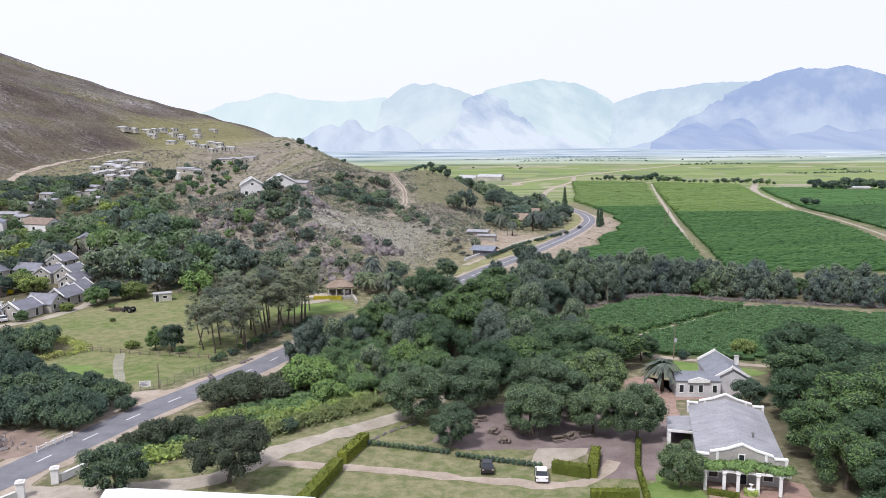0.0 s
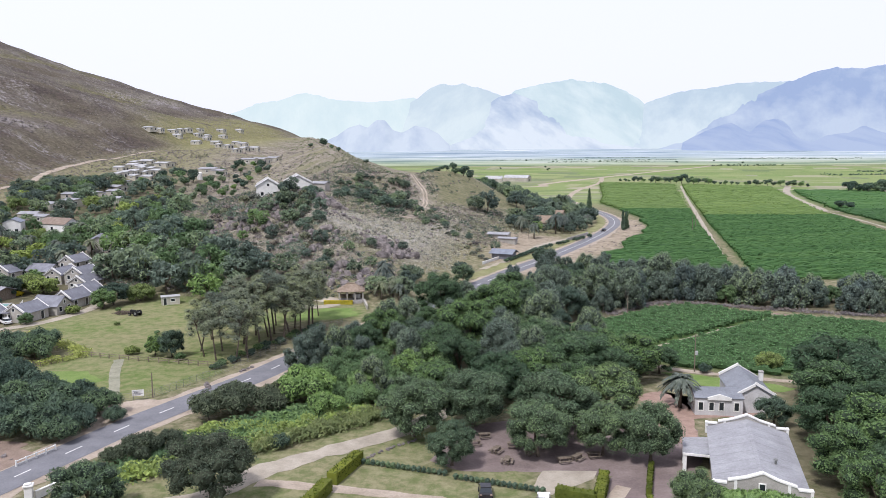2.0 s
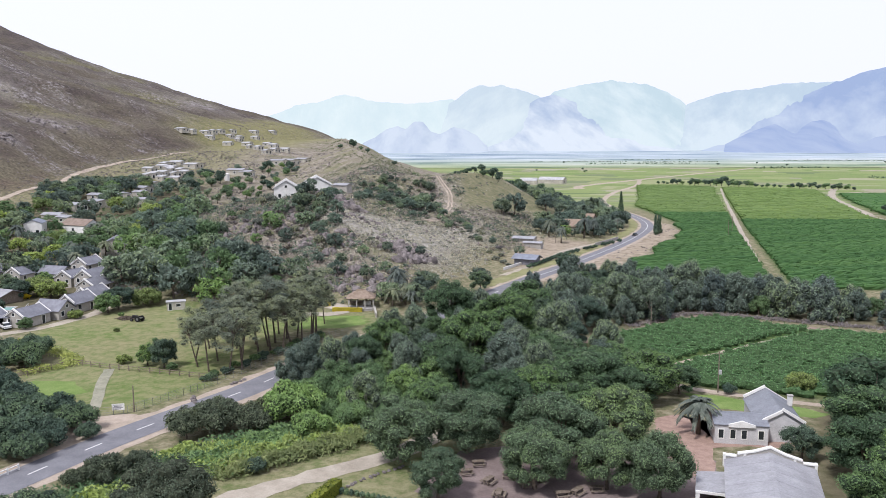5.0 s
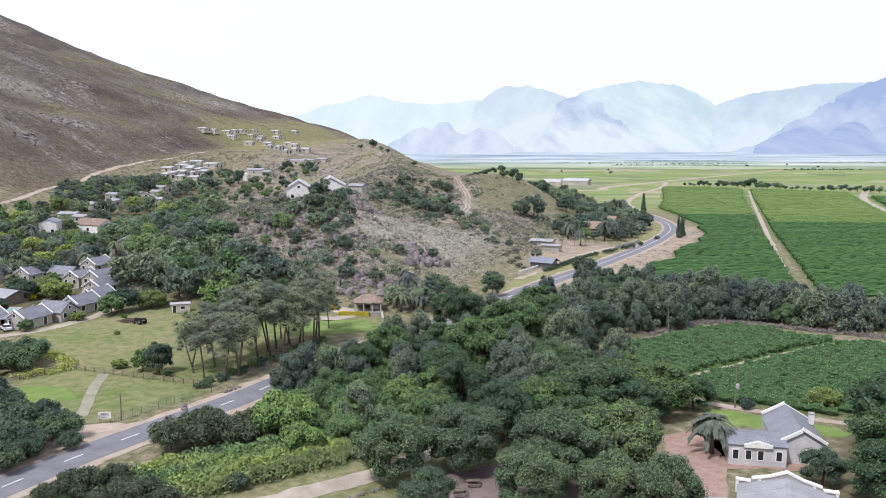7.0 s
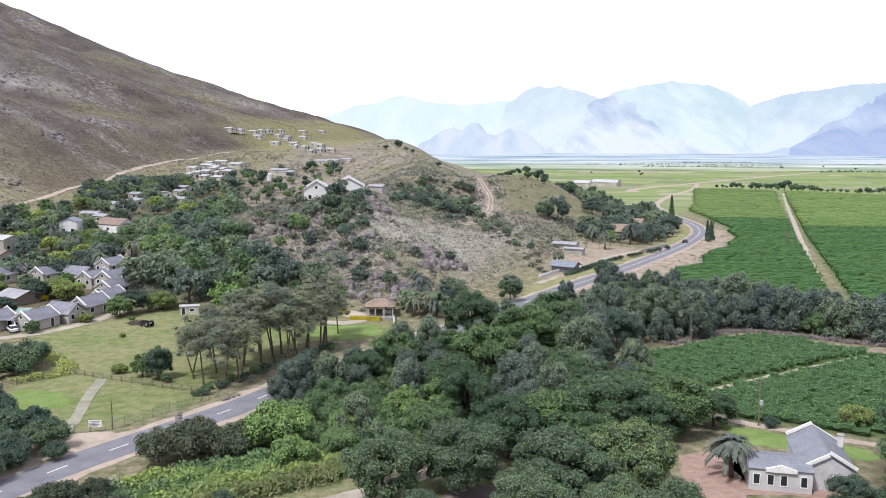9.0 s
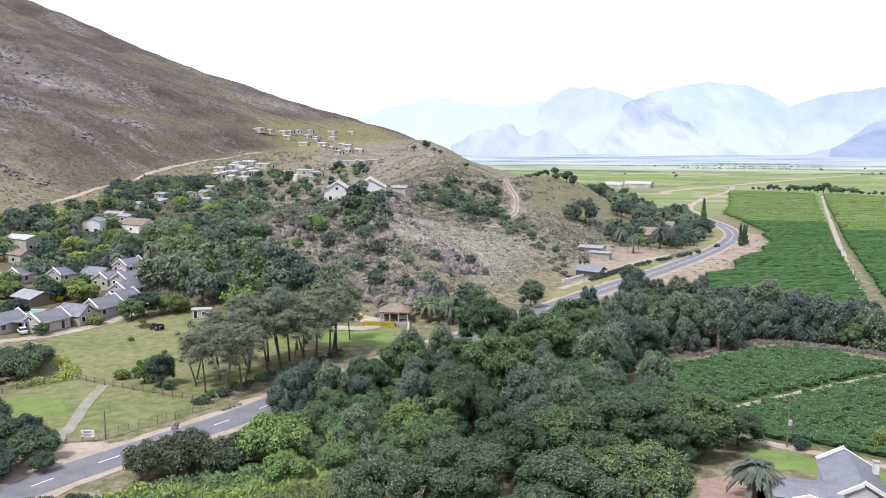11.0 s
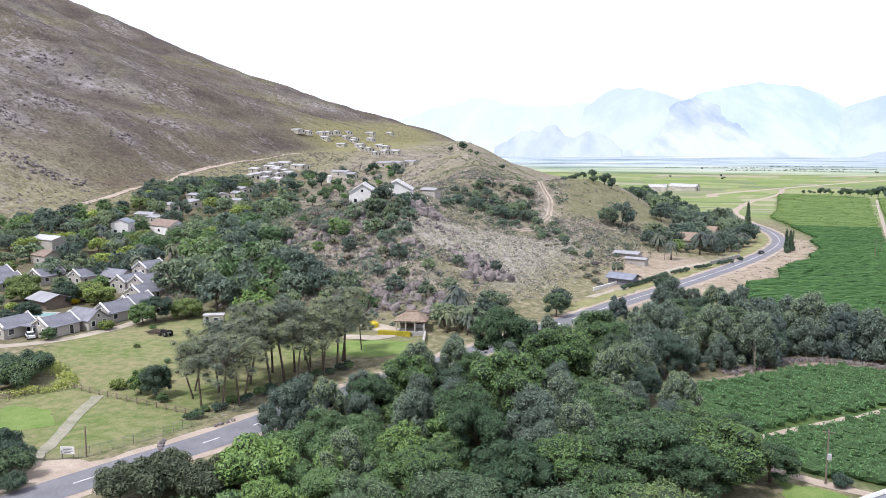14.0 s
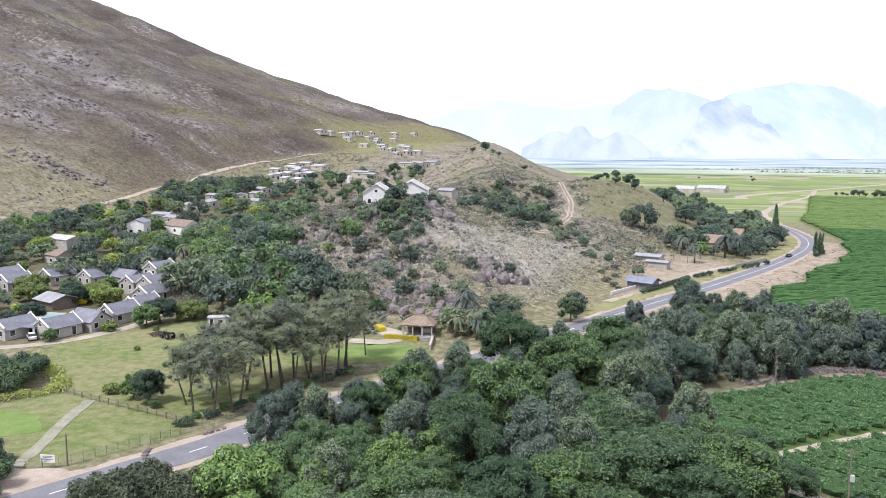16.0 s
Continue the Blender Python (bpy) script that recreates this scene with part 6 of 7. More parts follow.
reed_bank("reeds", [(-28, 116), (-22, 121.5), (-15.6, 127), (-10, 132)], 2.0, LEAF_REED, "yellow-green reeds along the drive", 2.0, 240, 0.3, 0.35, 0.3)
reed_bank("canna_bed", [(-43, 106.5), (-38, 109.5), (-33, 112)], 2.0, LEAF_LIME, "lime-green leafy bed beside the road", 1.6, 200, 0.3, 0.6)
reed_bank("canna_bed", [(-38, 121.5), (-32, 124.5), (-27, 124)], 2.0, LEAF_LIME, "lime-green leafy bed beside the ditch", 1.7, 190, 0.3, 0.6)
reed_bank("undergrowth", [(-34, 116), (-27, 127), (-20, 134), (-14, 142), (-6, 148), (2, 147)], 4.0, LEAF_BRIGHT, "rank green undergrowth along the ditch", 1.8, 190, 0.36, 0.4)
reed_bank("undergrowth", [(-25, 158), (-17, 176), (-2, 205), (12, 238), (26, 262)], 2.8, LEAF_SCRUB, "dull green undergrowth at the foot of the belt", 2.0, 70, 0.4, 0.4)
reed_bank("undergrowth", [(40, 209), (58, 223.5), (80, 217), (100, 210), (140, 200)], 1.6, LEAF_HEATH, "dry brown rubble growth at the vineyard edge", 0.7, 60, 0.3, 0.4)
reed_bank("undergrowth", [(-84, 160), (-79, 168.5), (-94, 180), (-100, 184)], 1.6, LEAF_REED, "yellow-green rank growth beside the fence", 1.2, 60, 0.34, 0.3)

reed_bank("undergrowth", [(-46, 104), (-41, 113), (-36, 120), (-29, 128), (-22, 134)], 3.2, LEAF_BRIGHT, "lush green undergrowth beside the road", 1.5, 220, 0.3, 0.5)
reed_bank("undergrowth", [(-36, 112), (-30, 118.5), (-22, 126), (-14, 132.5)], 2.6, LEAF_LIME, "lush yellow-green leafy growth by the reeds", 1.7, 170, 0.3, 0.55)
reed_bank("gully_scrub", [(-84, 111), (-75, 111), (-67.5, 112)], 3.4, LEAF_HEATH, "brown brushwood on the gully bank", 1.0, 190, 0.3, 0.3)

# ---- trees of the park, valley and plain ----
for x, y, r, kind in ((-68.6, 169, 1.6, "lime"), (-83.9, 195.5, 0.8, "lime"), (-95.6, 219.5, 3.7, "dark"), (-90.6, 225.4, 4.2, "lime"), (-96.4, 215.2, 3.2, "bright"), (-101.6, 208.4, 2.0, "lime"), (-107.2, 196.0, 1.9, "bright"), (-125.5, 210, 3.0, "dark"), (-129.8, 238, 4.6, "lime"), (-137.6, 237, 3.0, "dark"), (-154, 240, 5.0, "lime"), (-90.5, 211, 0.8, "bright"), (-124, 201, 3, "dark"), (-131.5, 231, 3.2, "dark"),
                      (-124, 234.5, 4.6, "lime"), (-146, 231, 4.4, "lime"), (-135, 249, 3.2, "bright"), 
                      (-56.5, 164.5, 1.0, "bright")):
    plant(kind, x, y, r / 4.2, 0.9)
plant("dark", -59.0, 166.5, 0.56, 1.25)
plant("bright", -63.0, 167.6, 0.52, 1.2)
plant("lime", 62.5, 159.8, 0.62, 1.1)
plant("bush", 49.3, 157.8, 0.5, 1.0)
plant("palm", 39.3, 137.3, 1.0, 0.72)
for x, y, s in ((-21.5, 226, 0.7), (-18.5, 229, 0.75), (-16.5, 226, 0.65), (33, 372, 1.0), (45, 392, 1.1), (28, 384, 1.0), (50, 400, 1.0), (66, 430, 0.9), (-147, 286, 1.0), (-132, 282, 0.9), (-165, 300, 1.0), (-160, 330, 1.0), (-135, 268, 0.9), (-188, 318, 1.0), (-20, 233, 0.7)):
    plant("palm", x, y, s)
for k in range(3):
    stock("mid", oak(110 + k, LEAF_EVERGREEN, 5.0, 8.5, 980, 0.42, num=14), "valley_tree", "dark green garden tree in the valley", "tree", "valley trees")
    stock("mid_green", oak(114 + k, LEAF_GARDEN, 5.0, 8.0, 980, 0.42, num=14), "valley_tree", "mid-green garden tree in the valley", "tree", "valley trees")
    stock("mid_bright", oak(117 + k, LEAF_BRIGHT, 5.0, 7.5, 980, 0.42, num=14), "valley_tree", "fresh green garden tree in the valley", "tree", "valley trees")
    stock("mid_grey", oak(121 + k, LEAF_GUM, 5.0, 8.5, 980, 0.42, num=14), "valley_tree", "grey-green tree in the valley", "tree", "valley trees")
    stock("scrub", bush(130 + k, LEAF_HEATH if k == 0 else LEAF_SCRUB, 2.2, 2.4, 700, 0.2), "scrub_bush", "dull green scrub bush on the stony hill", "bush", "hill scrub")
    stock("lime_mid", oak(134 + k, LEAF_LIME, 5.0, 6.0, 980, 0.42, num=14), "valley_tree", "yellow-green spreading tree in the valley", "tree", "valley trees")

for kind, base, label in (("hill", "mid", "small dark green tree on the stony hill"), ("hill_green", "mid_green", "small mid-green tree on the stony hill"), ("hill_grey", "mid_grey", "small grey-green tree on the stony hill"), ("hill_bright", "mid_bright", "small fresh green tree on the stony hill")):
    KINDS[kind] = [(trunk, crown, "hill_tree", label, "tree", "hill trees") for trunk, crown, *_ in KINDS[base]]

houses = [(o.matrix_basis.translation.x, o.matrix_basis.translation.y) for o in scene.objects if o.parent is None and o.name.split(".")[0] in ("cottage", "village_house", "hill_house", "pavilion", "flat_house", "thatched_house", "road_shed", "carport", "garden_cabin")]


def clear(x, y, spots, gap, house_gap=8.0):
    # nothing grows through a house, nor close before its open side towards the valley mouth
    for hx, hy in houses:
        for k, g in ((1.0, 1.0), (0.97, 0.8), (0.94, 0.6), (0.91, 0.5)):
            if (x - 15 - (hx - 15) * k) ** 2 + (y - 30 - (hy - 30) * k) ** 2 < (house_gap * g) ** 2:
                return False
    return all((x - a) ** 2 + (y - b) ** 2 > gap * gap for a, b in spots)


def scatter(poly, count, gap, seed, house_gap=8.0):
    r = random.Random(seed)
    xs, ys = [p[0] for p in poly], [p[1] for p in poly]
    spots = []
    for _ in range(count * 12):
        x, y = r.uniform(min(xs), max(xs)), r.uniform(min(ys), max(ys))
        if bool(in_poly(poly, [x], [y])[0]) and clear(x, y, spots, gap, house_gap):
            spots.append((x, y))
            if len(spots) >= count:
                break
    return spots


tr = random.Random(21)
NEAR_VALLEY = [(-66, 226), (-88, 236), (-108, 248), (-122, 262), (-130, 284), (-100, 296), (-88, 268), (-66, 248)]
for x, y in scatter(NEAR_VALLEY, 28, 6.0, 31):
    plant(tr.choice(("mid_grey", "mid_grey", "mid", "mid_green", "mid_bright", "mid_bright")), x, y, tr.uniform(0.8, 1.15))
GARDEN_GREEN = [(-138, 212), (-128, 222), (-150, 252), (-164, 246), (-160, 228)]
for x, y in scatter(GARDEN_GREEN, 9, 8.0, 32, 6.5):
    plant(tr.choice(("lime_mid", "mid", "mid_green", "lime_mid")), x, y, tr.uniform(0.45, 0.75))
BEHIND = [(-125, 270), (-150, 284), (-176, 268), (-205, 250), (-250, 262), (-248, 340), (-235, 400), (-220, 470), (-196, 490), (-172, 470), (-150, 420), (-128, 380), (-112, 320), (-104, 290)]
for x, y in scatter(BEHIND, 170, 7.5, 33, 7.0):
    plant(tr.choice(("mid", "mid_green", "mid_green", "mid_bright", "mid_bright", "mid_grey", "mid_grey", "lime_mid")), x, y, tr.uniform(0.65, 1.2), tr.uniform(0.8, 1.15))
for x, y in scatter([(-256, 445), (-248, 485), (-220, 470), (-216, 501), (-196, 465), (-202, 432), (-221, 415), (-227, 394)], 40, 4.5, 56, 6.0):
    plant(tr.choice(("mid", "mid", "mid_grey", "mid_green")), x, y, tr.uniform(0.6, 1.05), tr.uniform(0.85, 1.1))
SADDLE = [(-205, 485), (-190, 540), (-172, 560), (-150, 600), (-138, 560), (-140, 500), (-128, 420), (-150, 430), (-176, 470)]
for x, y in scatter(SADDLE, 45, 7.0, 34, 6.5):
    plant(tr.choice(("far", "far_grey", "far_green")), x, y, tr.uniform(0.5, 1.0))
EAST_FOOT = [(38, 430), (56, 440), (70, 445), (76, 480), (78, 540), (70, 620), (50, 680), (30, 690), (20, 620), (26, 540), (28, 470)]
for x, y in scatter(EAST_FOOT, 60, 7.5, 35, 6):
    plant(tr.choice(("mid", "mid", "mid_grey", "mid_green")), x, y, tr.uniform(0.8, 1.35))
for x, y in scatter([(14, 690), (44, 690), (44, 860), (16, 980), (-10, 900), (-4, 780)], 46, 7.5, 36):
    plant("far", x, y, tr.uniform(1.0, 1.5))
for x, y, s, kind in ((12, 413, 1.4, "mid"), (6, 410, 1.1, "mid"), (26.7, 404, 1.2, "mid"), (30, 398, 1.0, "mid"), (29.4, 290, 0.75, "dark"), (14, 330, 0.5, "mid"), (1.3, 252, 0.72, "dark"), (47, 415, 1.0, "mid_grey"), (56, 409, 1.1, "mid"), (36, 395, 0.7, "mid_bright"),
                      (-15, 240, 0.6, "mid"), (-16, 229, 0.8, "mid"), (-23, 229, 0.8, "mid_grey"), (-66, 246, 1.1, "mid"), (-66, 314, 0.75, "mid"), (-60, 318, 0.55, "mid_green"), (-112, 628, 0.85, "far"), (-20, 486, 0.8, "far"), (-8, 500, 0.7, "far"), (-1, 505, 0.8, "far"), (-44, 470, 0.6, "far"), (18, 520, 0.9, "far")):
    plant(kind, x, y, s)
plant("conifer", 70, 452, 1.0)
for x, y in ((85.3, 421), (83.4, 416), (81.6, 412)):
    plant("column", x, y, 0.75)
for i, p in enumerate(spline([(18, 298), (24, 311), (31, 328)], 2.6)):
    plant("bush", p[0] - 1.0, p[1], 0.45)
for i in range(13):
    x, y = 34 + i * 2.2, 333 + i * 3.6
    if i % 4 != 3:
        plant("bush", x - 1.0, y, 0.5)
plant("bush", 33.5, 290.5, 0.5)
# the line of trees along the far road, groves on the plain
for i in range(34):
    u = i / 33
    x, y = 200 + u * 190, 1065 - u * 130 + tr.uniform(-6, 6)
    plant(("far", "far", "far_green")[i % 3], x, y - 2, tr.uniform(0.5, 1.35) * (1.5 if 8 < i < 13 else 1.0), 0.95)
for i in range(26):
    plant("far", 388 + tr.uniform(0, 78), 832 + tr.uniform(-12, 25), tr.uniform(0.9, 1.8))
for x, y, q in ((398, 806, 1.2), (412, 802, 1.0), (446, 800, 1.3), (456, 806, 0.9)):
    plant("far", x, y, q)
plant("far", 262, 566, 1.2, 0.7)
plant("far", 268, 568, 1.0, 0.7)
for i in range(14):
    x, y = tr.uniform(60, 1200), tr.uniform(1250, 2200)
    plant("far", x, y, tr.uniform(0.6, 1.0), 0.8)

# ---- scrub and rocks of the hill and the mountain ----
hrng = np.random.default_rng(41)


def tufts(name, pts, leaf, label, r, quads, size, category="scrub"):
    """Many small shrubs in one mesh."""
    k = len(pts)
    sc = hrng.uniform(0.5, 1.4, k) ** 1.3
    c = np.repeat(np.column_stack([pts, ground(pts[:, 0], pts[:, 1])]), quads, 0)
    rr = np.repeat(sc * r, quads)[:, None]
    d = unit(hrng.normal(0, 1, (k * quads, 3)) + (0, 0, 0.4))
    d[:, 2] = np.abs(d[:, 2])
    c = c + d * rr * (1, 1, 0.8) * hrng.uniform(0.5, 1.0, (k * quads, 1))
    v = leaves(hrng, c, d, size, 0.6, 0.7) if np.isscalar(size) else None
    return tagged(new(name, mesh_of(name, v, leaf_faces(k * quads), leaf)), label, category, kind="stuff")


def spread(x0, x1, y0, y1, count, keep):
    p = np.column_stack([hrng.uniform(x0, x1, count), hrng.uniform(y0, y1, count)])
    return p[keep(p[:, 0], p[:, 1]) > hrng.uniform(0, 1, count)]


def clump(x, y, s=0.05):
    return smooth(-0.25, 0.75, np.sin(x * s * 2.1 + 2 * np.sin(y * s)) * np.sin(y * s * 1.7 + 1.5 * np.sin(x * s * 1.3)) + 0.3 * np.sin(x * 0.31 + y * 0.23))


SCREE = [(-60, 294), (-48, 318), (-38, 342), (-16, 352), (-6, 372), (6, 342), (-2, 322), (6, 290), (7, 262), (-8, 259), (-17, 262), (-20, 272), (-37, 279), (-48, 281)]


TRACK = spline([(-40, 480), (-28.2, 434.5), (-23.9, 422.7), (-20.1, 412.8), (-19.2, 398.3), (-20, 382), (-20.5, 366.5), (-26, 356)], 3.0)


def hilly(x, y):
    bare = np.ones(np.shape(x))
    for p in TRACK:
        bare = np.minimum(bare, smooth(2.0, 4.5, np.hypot(x - p[0], y - p[1])))
    bare = bare * (1 - 0.93 * inside(GRASSY, x, y, 5))
    return bare * smooth(0.3, 2.5, ground(x, y) - plain_level(x, y)) * smooth(-150, -110, x + 0.1 * (y - 300))


tufts("hill_scrub", spread(-135, 30, 226, 520, 17000, lambda x, y: hilly(x, y) * (1 - 0.95 * inside(SCREE, x, y, 3)) * (0.3 + 0.7 * clump(x, y))), LEAF_SCRUB, "dull green scrub over the stony hill", 1.0, 15, 0.25)
tufts("brown_scrub", spread(-135, 20, 226, 480, 9000, lambda x, y: hilly(x, y) * (1 - 0.9 * inside(SCREE, x, y, 4)) * 0.8), LEAF_HEATH, "brownish dry scrub over the stony hill", 1.1, 16, 0.25)
tufts("dark_scrub", spread(-135, 20, 226, 480, 6500, lambda x, y: hilly(x, y) * (1 - 0.985 * inside(SCREE, x, y, 4)) * (0.12 + 0.88 * clump(x + 40, y - 13) ** 1.2)), LEAF_DARK, "dark bushes among the rocks of the hill", 1.45, 26, 0.26)
tufts("grey_tufts", spread(-75, 30, 250, 450, 19000, lambda x, y: hilly(x, y) * (0.3 + 0.7 * inside(SCREE, x, y, 8)) * 0.8), LEAF_GREY, "pale grey tufts of dry scrub", 0.75, 10, 0.22)
tufts("ridge_scrub", spread(-200, 40, 480, 960, 2600, lambda x, y: hilly(x, y) * clump(x, y, 0.03)), LEAF_SCRUB, "low scrub along the ridge", 1.6, 16, 0.4)
tufts("mountain_scrub", spread(-560, -215, 300, 980, 9000, lambda x, y: smooth(5, 40, np.interp(y, (0, 322, 581, 775, 970), (-235, -249, -264, -215, -190)) - x) * (0.25 + 0.75 * clump(x, y, 0.022))), LEAF_HEATH, "brownish heath scrub on the mountain slope", 0.9, 8, 0.4)
tufts("foot_scrub", spread(-262, -200, 360, 620, 700, lambda x, y: clump(x, y, 0.05)), LEAF_SCRUB, "bushes along the foot of the mountain", 1.7, 24, 0.36)
tufts("saddle_scrub", spread(-285, -110, 340, 660, 5200, lambda x, y: (1 - in_poly(BEHIND, x, y)) * (0.25 + 0.75 * clump(x, y + 20, 0.04))), LEAF_HEATH, "brownish scrub on the slope above the village", 0.9, 12, 0.32)
tufts("valley_shrubs", spread(-250, -95, 232, 480, 1500, lambda x, y: in_poly(BEHIND, x, y) * 0.8), LEAF_BRIGHT, "garden shrubs between the houses", 1.3, 24, 0.3)


def rocks(name, pts, size, label, flat=1.0, facets=1):
    """Many angular boulders in one mesh, sunk into the slope."""
    verts, faces = [], []
    bm = bmesh.new()
    bmesh.ops.create_icosphere(bm, subdivisions=facets, radius=1.0)
    bm.verts.ensure_lookup_table()
    bv, bf = np.array([v.co[:] for v in bm.verts]), [tuple(v.index for v in f.verts) for f in bm.faces]
    bm.free()
    at = 0
    for x, y in pts:
        s = size * hrng.uniform(0.35, 1.5) ** 1.6
        # a ball cut back to a few random planes leaves a split, blocky stone
        cut = unit(hrng.normal(0, 1, (9, 3)))
        far = hrng.uniform(0.55, 0.95, 9) / np.maximum(bv @ cut.T, 0.08)
        q = bv * np.minimum(far.min(1), 1.25)[:, None] * (s * hrng.uniform(0.7, 1.4), s * hrng.uniform(0.6, 1.1), s * flat * hrng.uniform(0.6, 1.1))
        w = hrng.uniform(0, 6.28)
        q = np.column_stack([q[:, 0] * math.cos(w) - q[:, 1] * math.sin(w), q[:, 0] * math.sin(w) + q[:, 1] * math.cos(w), q[:, 2]])
        verts.append(q + (x, y, z_at(x, y) + 0.05 * s))
        faces += [tuple(at + i for i in f) for f in bf]
        at += len(bv)
    return tagged(new(name, mesh_of(name, np.concatenate(verts), faces, ROCK)), label, "rock", kind="stuff")


tufts("green_scrub", spread(-118, -30, 232, 330, 2300, lambda x, y: hilly(x, y) * (1 - inside(SCREE, x, y, 3)) * clump(x - 15, y + 60, 0.07)), LEAF_GARDEN, "fresher green shrubs low on the stony hill", 1.5, 24, 0.24)
tufts("dull_tufts", spread(-65, 15, 255, 380, 5200, lambda x, y: hilly(x, y) * inside(SCREE, x, y, 6) * (0.15 + 0.5 * clump(x + 10, y, 0.12))), LEAF_SCRUB, "dull green tufts between the grey scrub", 0.6, 12, 0.2)
rocks("hill_rocks", spread(-125, 10, 232, 420, 2600, lambda x, y: hilly(x, y) * (0.1 + 0.6 * clump(x - 20, y + 31, 0.06) ** 2)), 0.5, "grey-pink boulders strewn over the hill")
for x, y, n, sp in ((-70, 300, 90, 4), (-57, 316, 90, 3.4), (-54, 321, 60, 3), (-25, 278, 80, 4), (-21, 239, 40, 5), (-84, 284, 40, 5), (-36, 243, 60, 6), (-44, 248, 40, 5), (-50, 236, 30, 5), (-66, 282, 50, 7), (-48, 268, 50, 6)):
    rocks("rock_outcrop", np.column_stack([hrng.normal(x, sp, n), hrng.normal(y, sp * 0.8, n)]), 1.35 if y > 312 and x > -60 else 0.9, "craggy grey-pink rock outcrop on the hill", 1.25, 2)
for cx, cy, ra, rb in CRAGS_AND_SUN:
    if cy < 700:
        u, v = hrng.normal(0, 0.6 * ra, 70), hrng.normal(0, 0.6 * rb, 70)
        rocks("mountain_crag", np.column_stack([cx + 0.62 * u - 0.78 * v, cy + 0.78 * u + 0.62 * v]), 0.9, "pale broken crag on the mountain slope", 0.9)
rocks("mountain_rocks", spread(-520, -255, 330, 960, 2600, lambda x, y: smooth(15, 60, -250 - x) * clump(x + 90, y + 40, 0.018) ** 3), 0.5, "pale rocks on the mountain slope", 0.8)

# tree lines of the far plain
lines = []
for k in range(22):
    x0, y0, run = hrng.uniform(0, 1700), hrng.uniform(1180, 2480), hrng.uniform(40, 260)
    m = int(run / 7)
    lines.append(np.column_stack([x0 + np.linspace(0, run, m) + hrng.normal(0, 2, m), y0 + np.linspace(0, run * 0.16, m) + hrng.normal(0, 2, m)]))
tufts("far_tree_lines", np.concatenate(lines), LEAF_DARK, "dark tree lines between far fields", 4.2, 16, 1.5, "trees")

# scrub trees on the lower hill, and stones of the gully
for x, y in scatter([(-104, 262), (-66, 232), (-40, 234), (-34, 250), (-58, 276), (-92, 306), (-108, 300)], 30, 4.2, 37, 5):
    plant(tr.choice(("hill", "hill_grey", "hill_green", "hill_bright", "scrub", "scrub")), x, y, tr.uniform(0.3, 0.75))
for x, y in scatter([(-100, 300), (-60, 262), (-40, 262), (-62, 300), (-50, 330), (-88, 312)], 40, 4.0, 38, 7):
    plant("scrub", x, y, tr.uniform(0.5, 1.1))
for x, y in scatter([(-56, 352), (-20, 360), (-22, 384), (-34, 410), (-60, 412)], 40, 4.0, 39, 5):
    plant(tr.choice(("scrub", "hill_green")), x, y, tr.uniform(0.3, 0.7))
for x, y in scatter([(-24, 372), (-14, 352), (0, 330), (8, 300), (12, 300), (6, 335), (-8, 372)], 22, 4.0, 40, 5):
    plant("scrub", x, y, tr.uniform(0.4, 0.8))
for poly, count, seed, kinds, most in (([(-60, 421), (-43, 423), (-27, 415), (-27, 407), (-42, 406), (-56, 403)], 26, 51, ("hill", "hill", "scrub"), 0.6), ([(-63, 395), (-44, 400), (-24, 403), (-23, 373), (-38, 367), (-56, 367)], 44, 52, ("hill_green", "scrub", "hill"), 0.55), ([(-79, 336), (-67, 355), (-49, 305), (-49, 278), (-65, 288), (-75, 303)], 26, 53, ("hill", "hill_green", "scrub"), 0.7), ([(-25, 370), (-15, 389), (4, 355), (4, 336), (-11, 339)], 24, 54, ("scrub", "hill_green"), 0.45) ):
    for x, y in scatter(poly, count, 2.6, seed, 6):
        plant(tr.choice(kinds), x, y, tr.uniform(0.25, most))
rocks("gully_stones", np.column_stack([hrng.normal(-70, 3, 90), hrng.normal(112, 2.4, 90)]), 0.5, "brown stones on the gully bank")

# dry litter on the sandy verge of the bend
tufts("dry_grass", spread(14, 112, 262, 480, 2600, lambda x, y: inside([(14, 256), (34, 296), (60, 356), (82, 428), (96, 480), (110, 455), (99, 424), (87, 388), (66, 332), (48, 292), (30, 274)], x, y, 1.5) * (0.15 + 0.85 * clump(x, y, 0.08))), LEAF_HEATH, "dry brown tufts on the sandy road verge", 0.5, 9, 0.2)

for x, y in scatter([(24, 388), (34, 384), (58, 396), (68, 432), (40, 440), (24, 424)], 22, 5.0, 41, 6):
    plant(tr.choice(("mid", "mid", "mid_green", "mid_grey")), x, y, tr.uniform(0.5, 0.95))
for x, y, s in ((-15, 481, 0.55), (-11, 484, 0.45), (-6, 483, 0.6), (3, 500, 0.7), (-30, 470, 0.5), (-36, 462, 0.45), (-70, 560, 0.5), (-96, 600, 0.5), (-104, 618, 0.45), (-125, 640, 0.5)):
    plant("far", x, y, s)

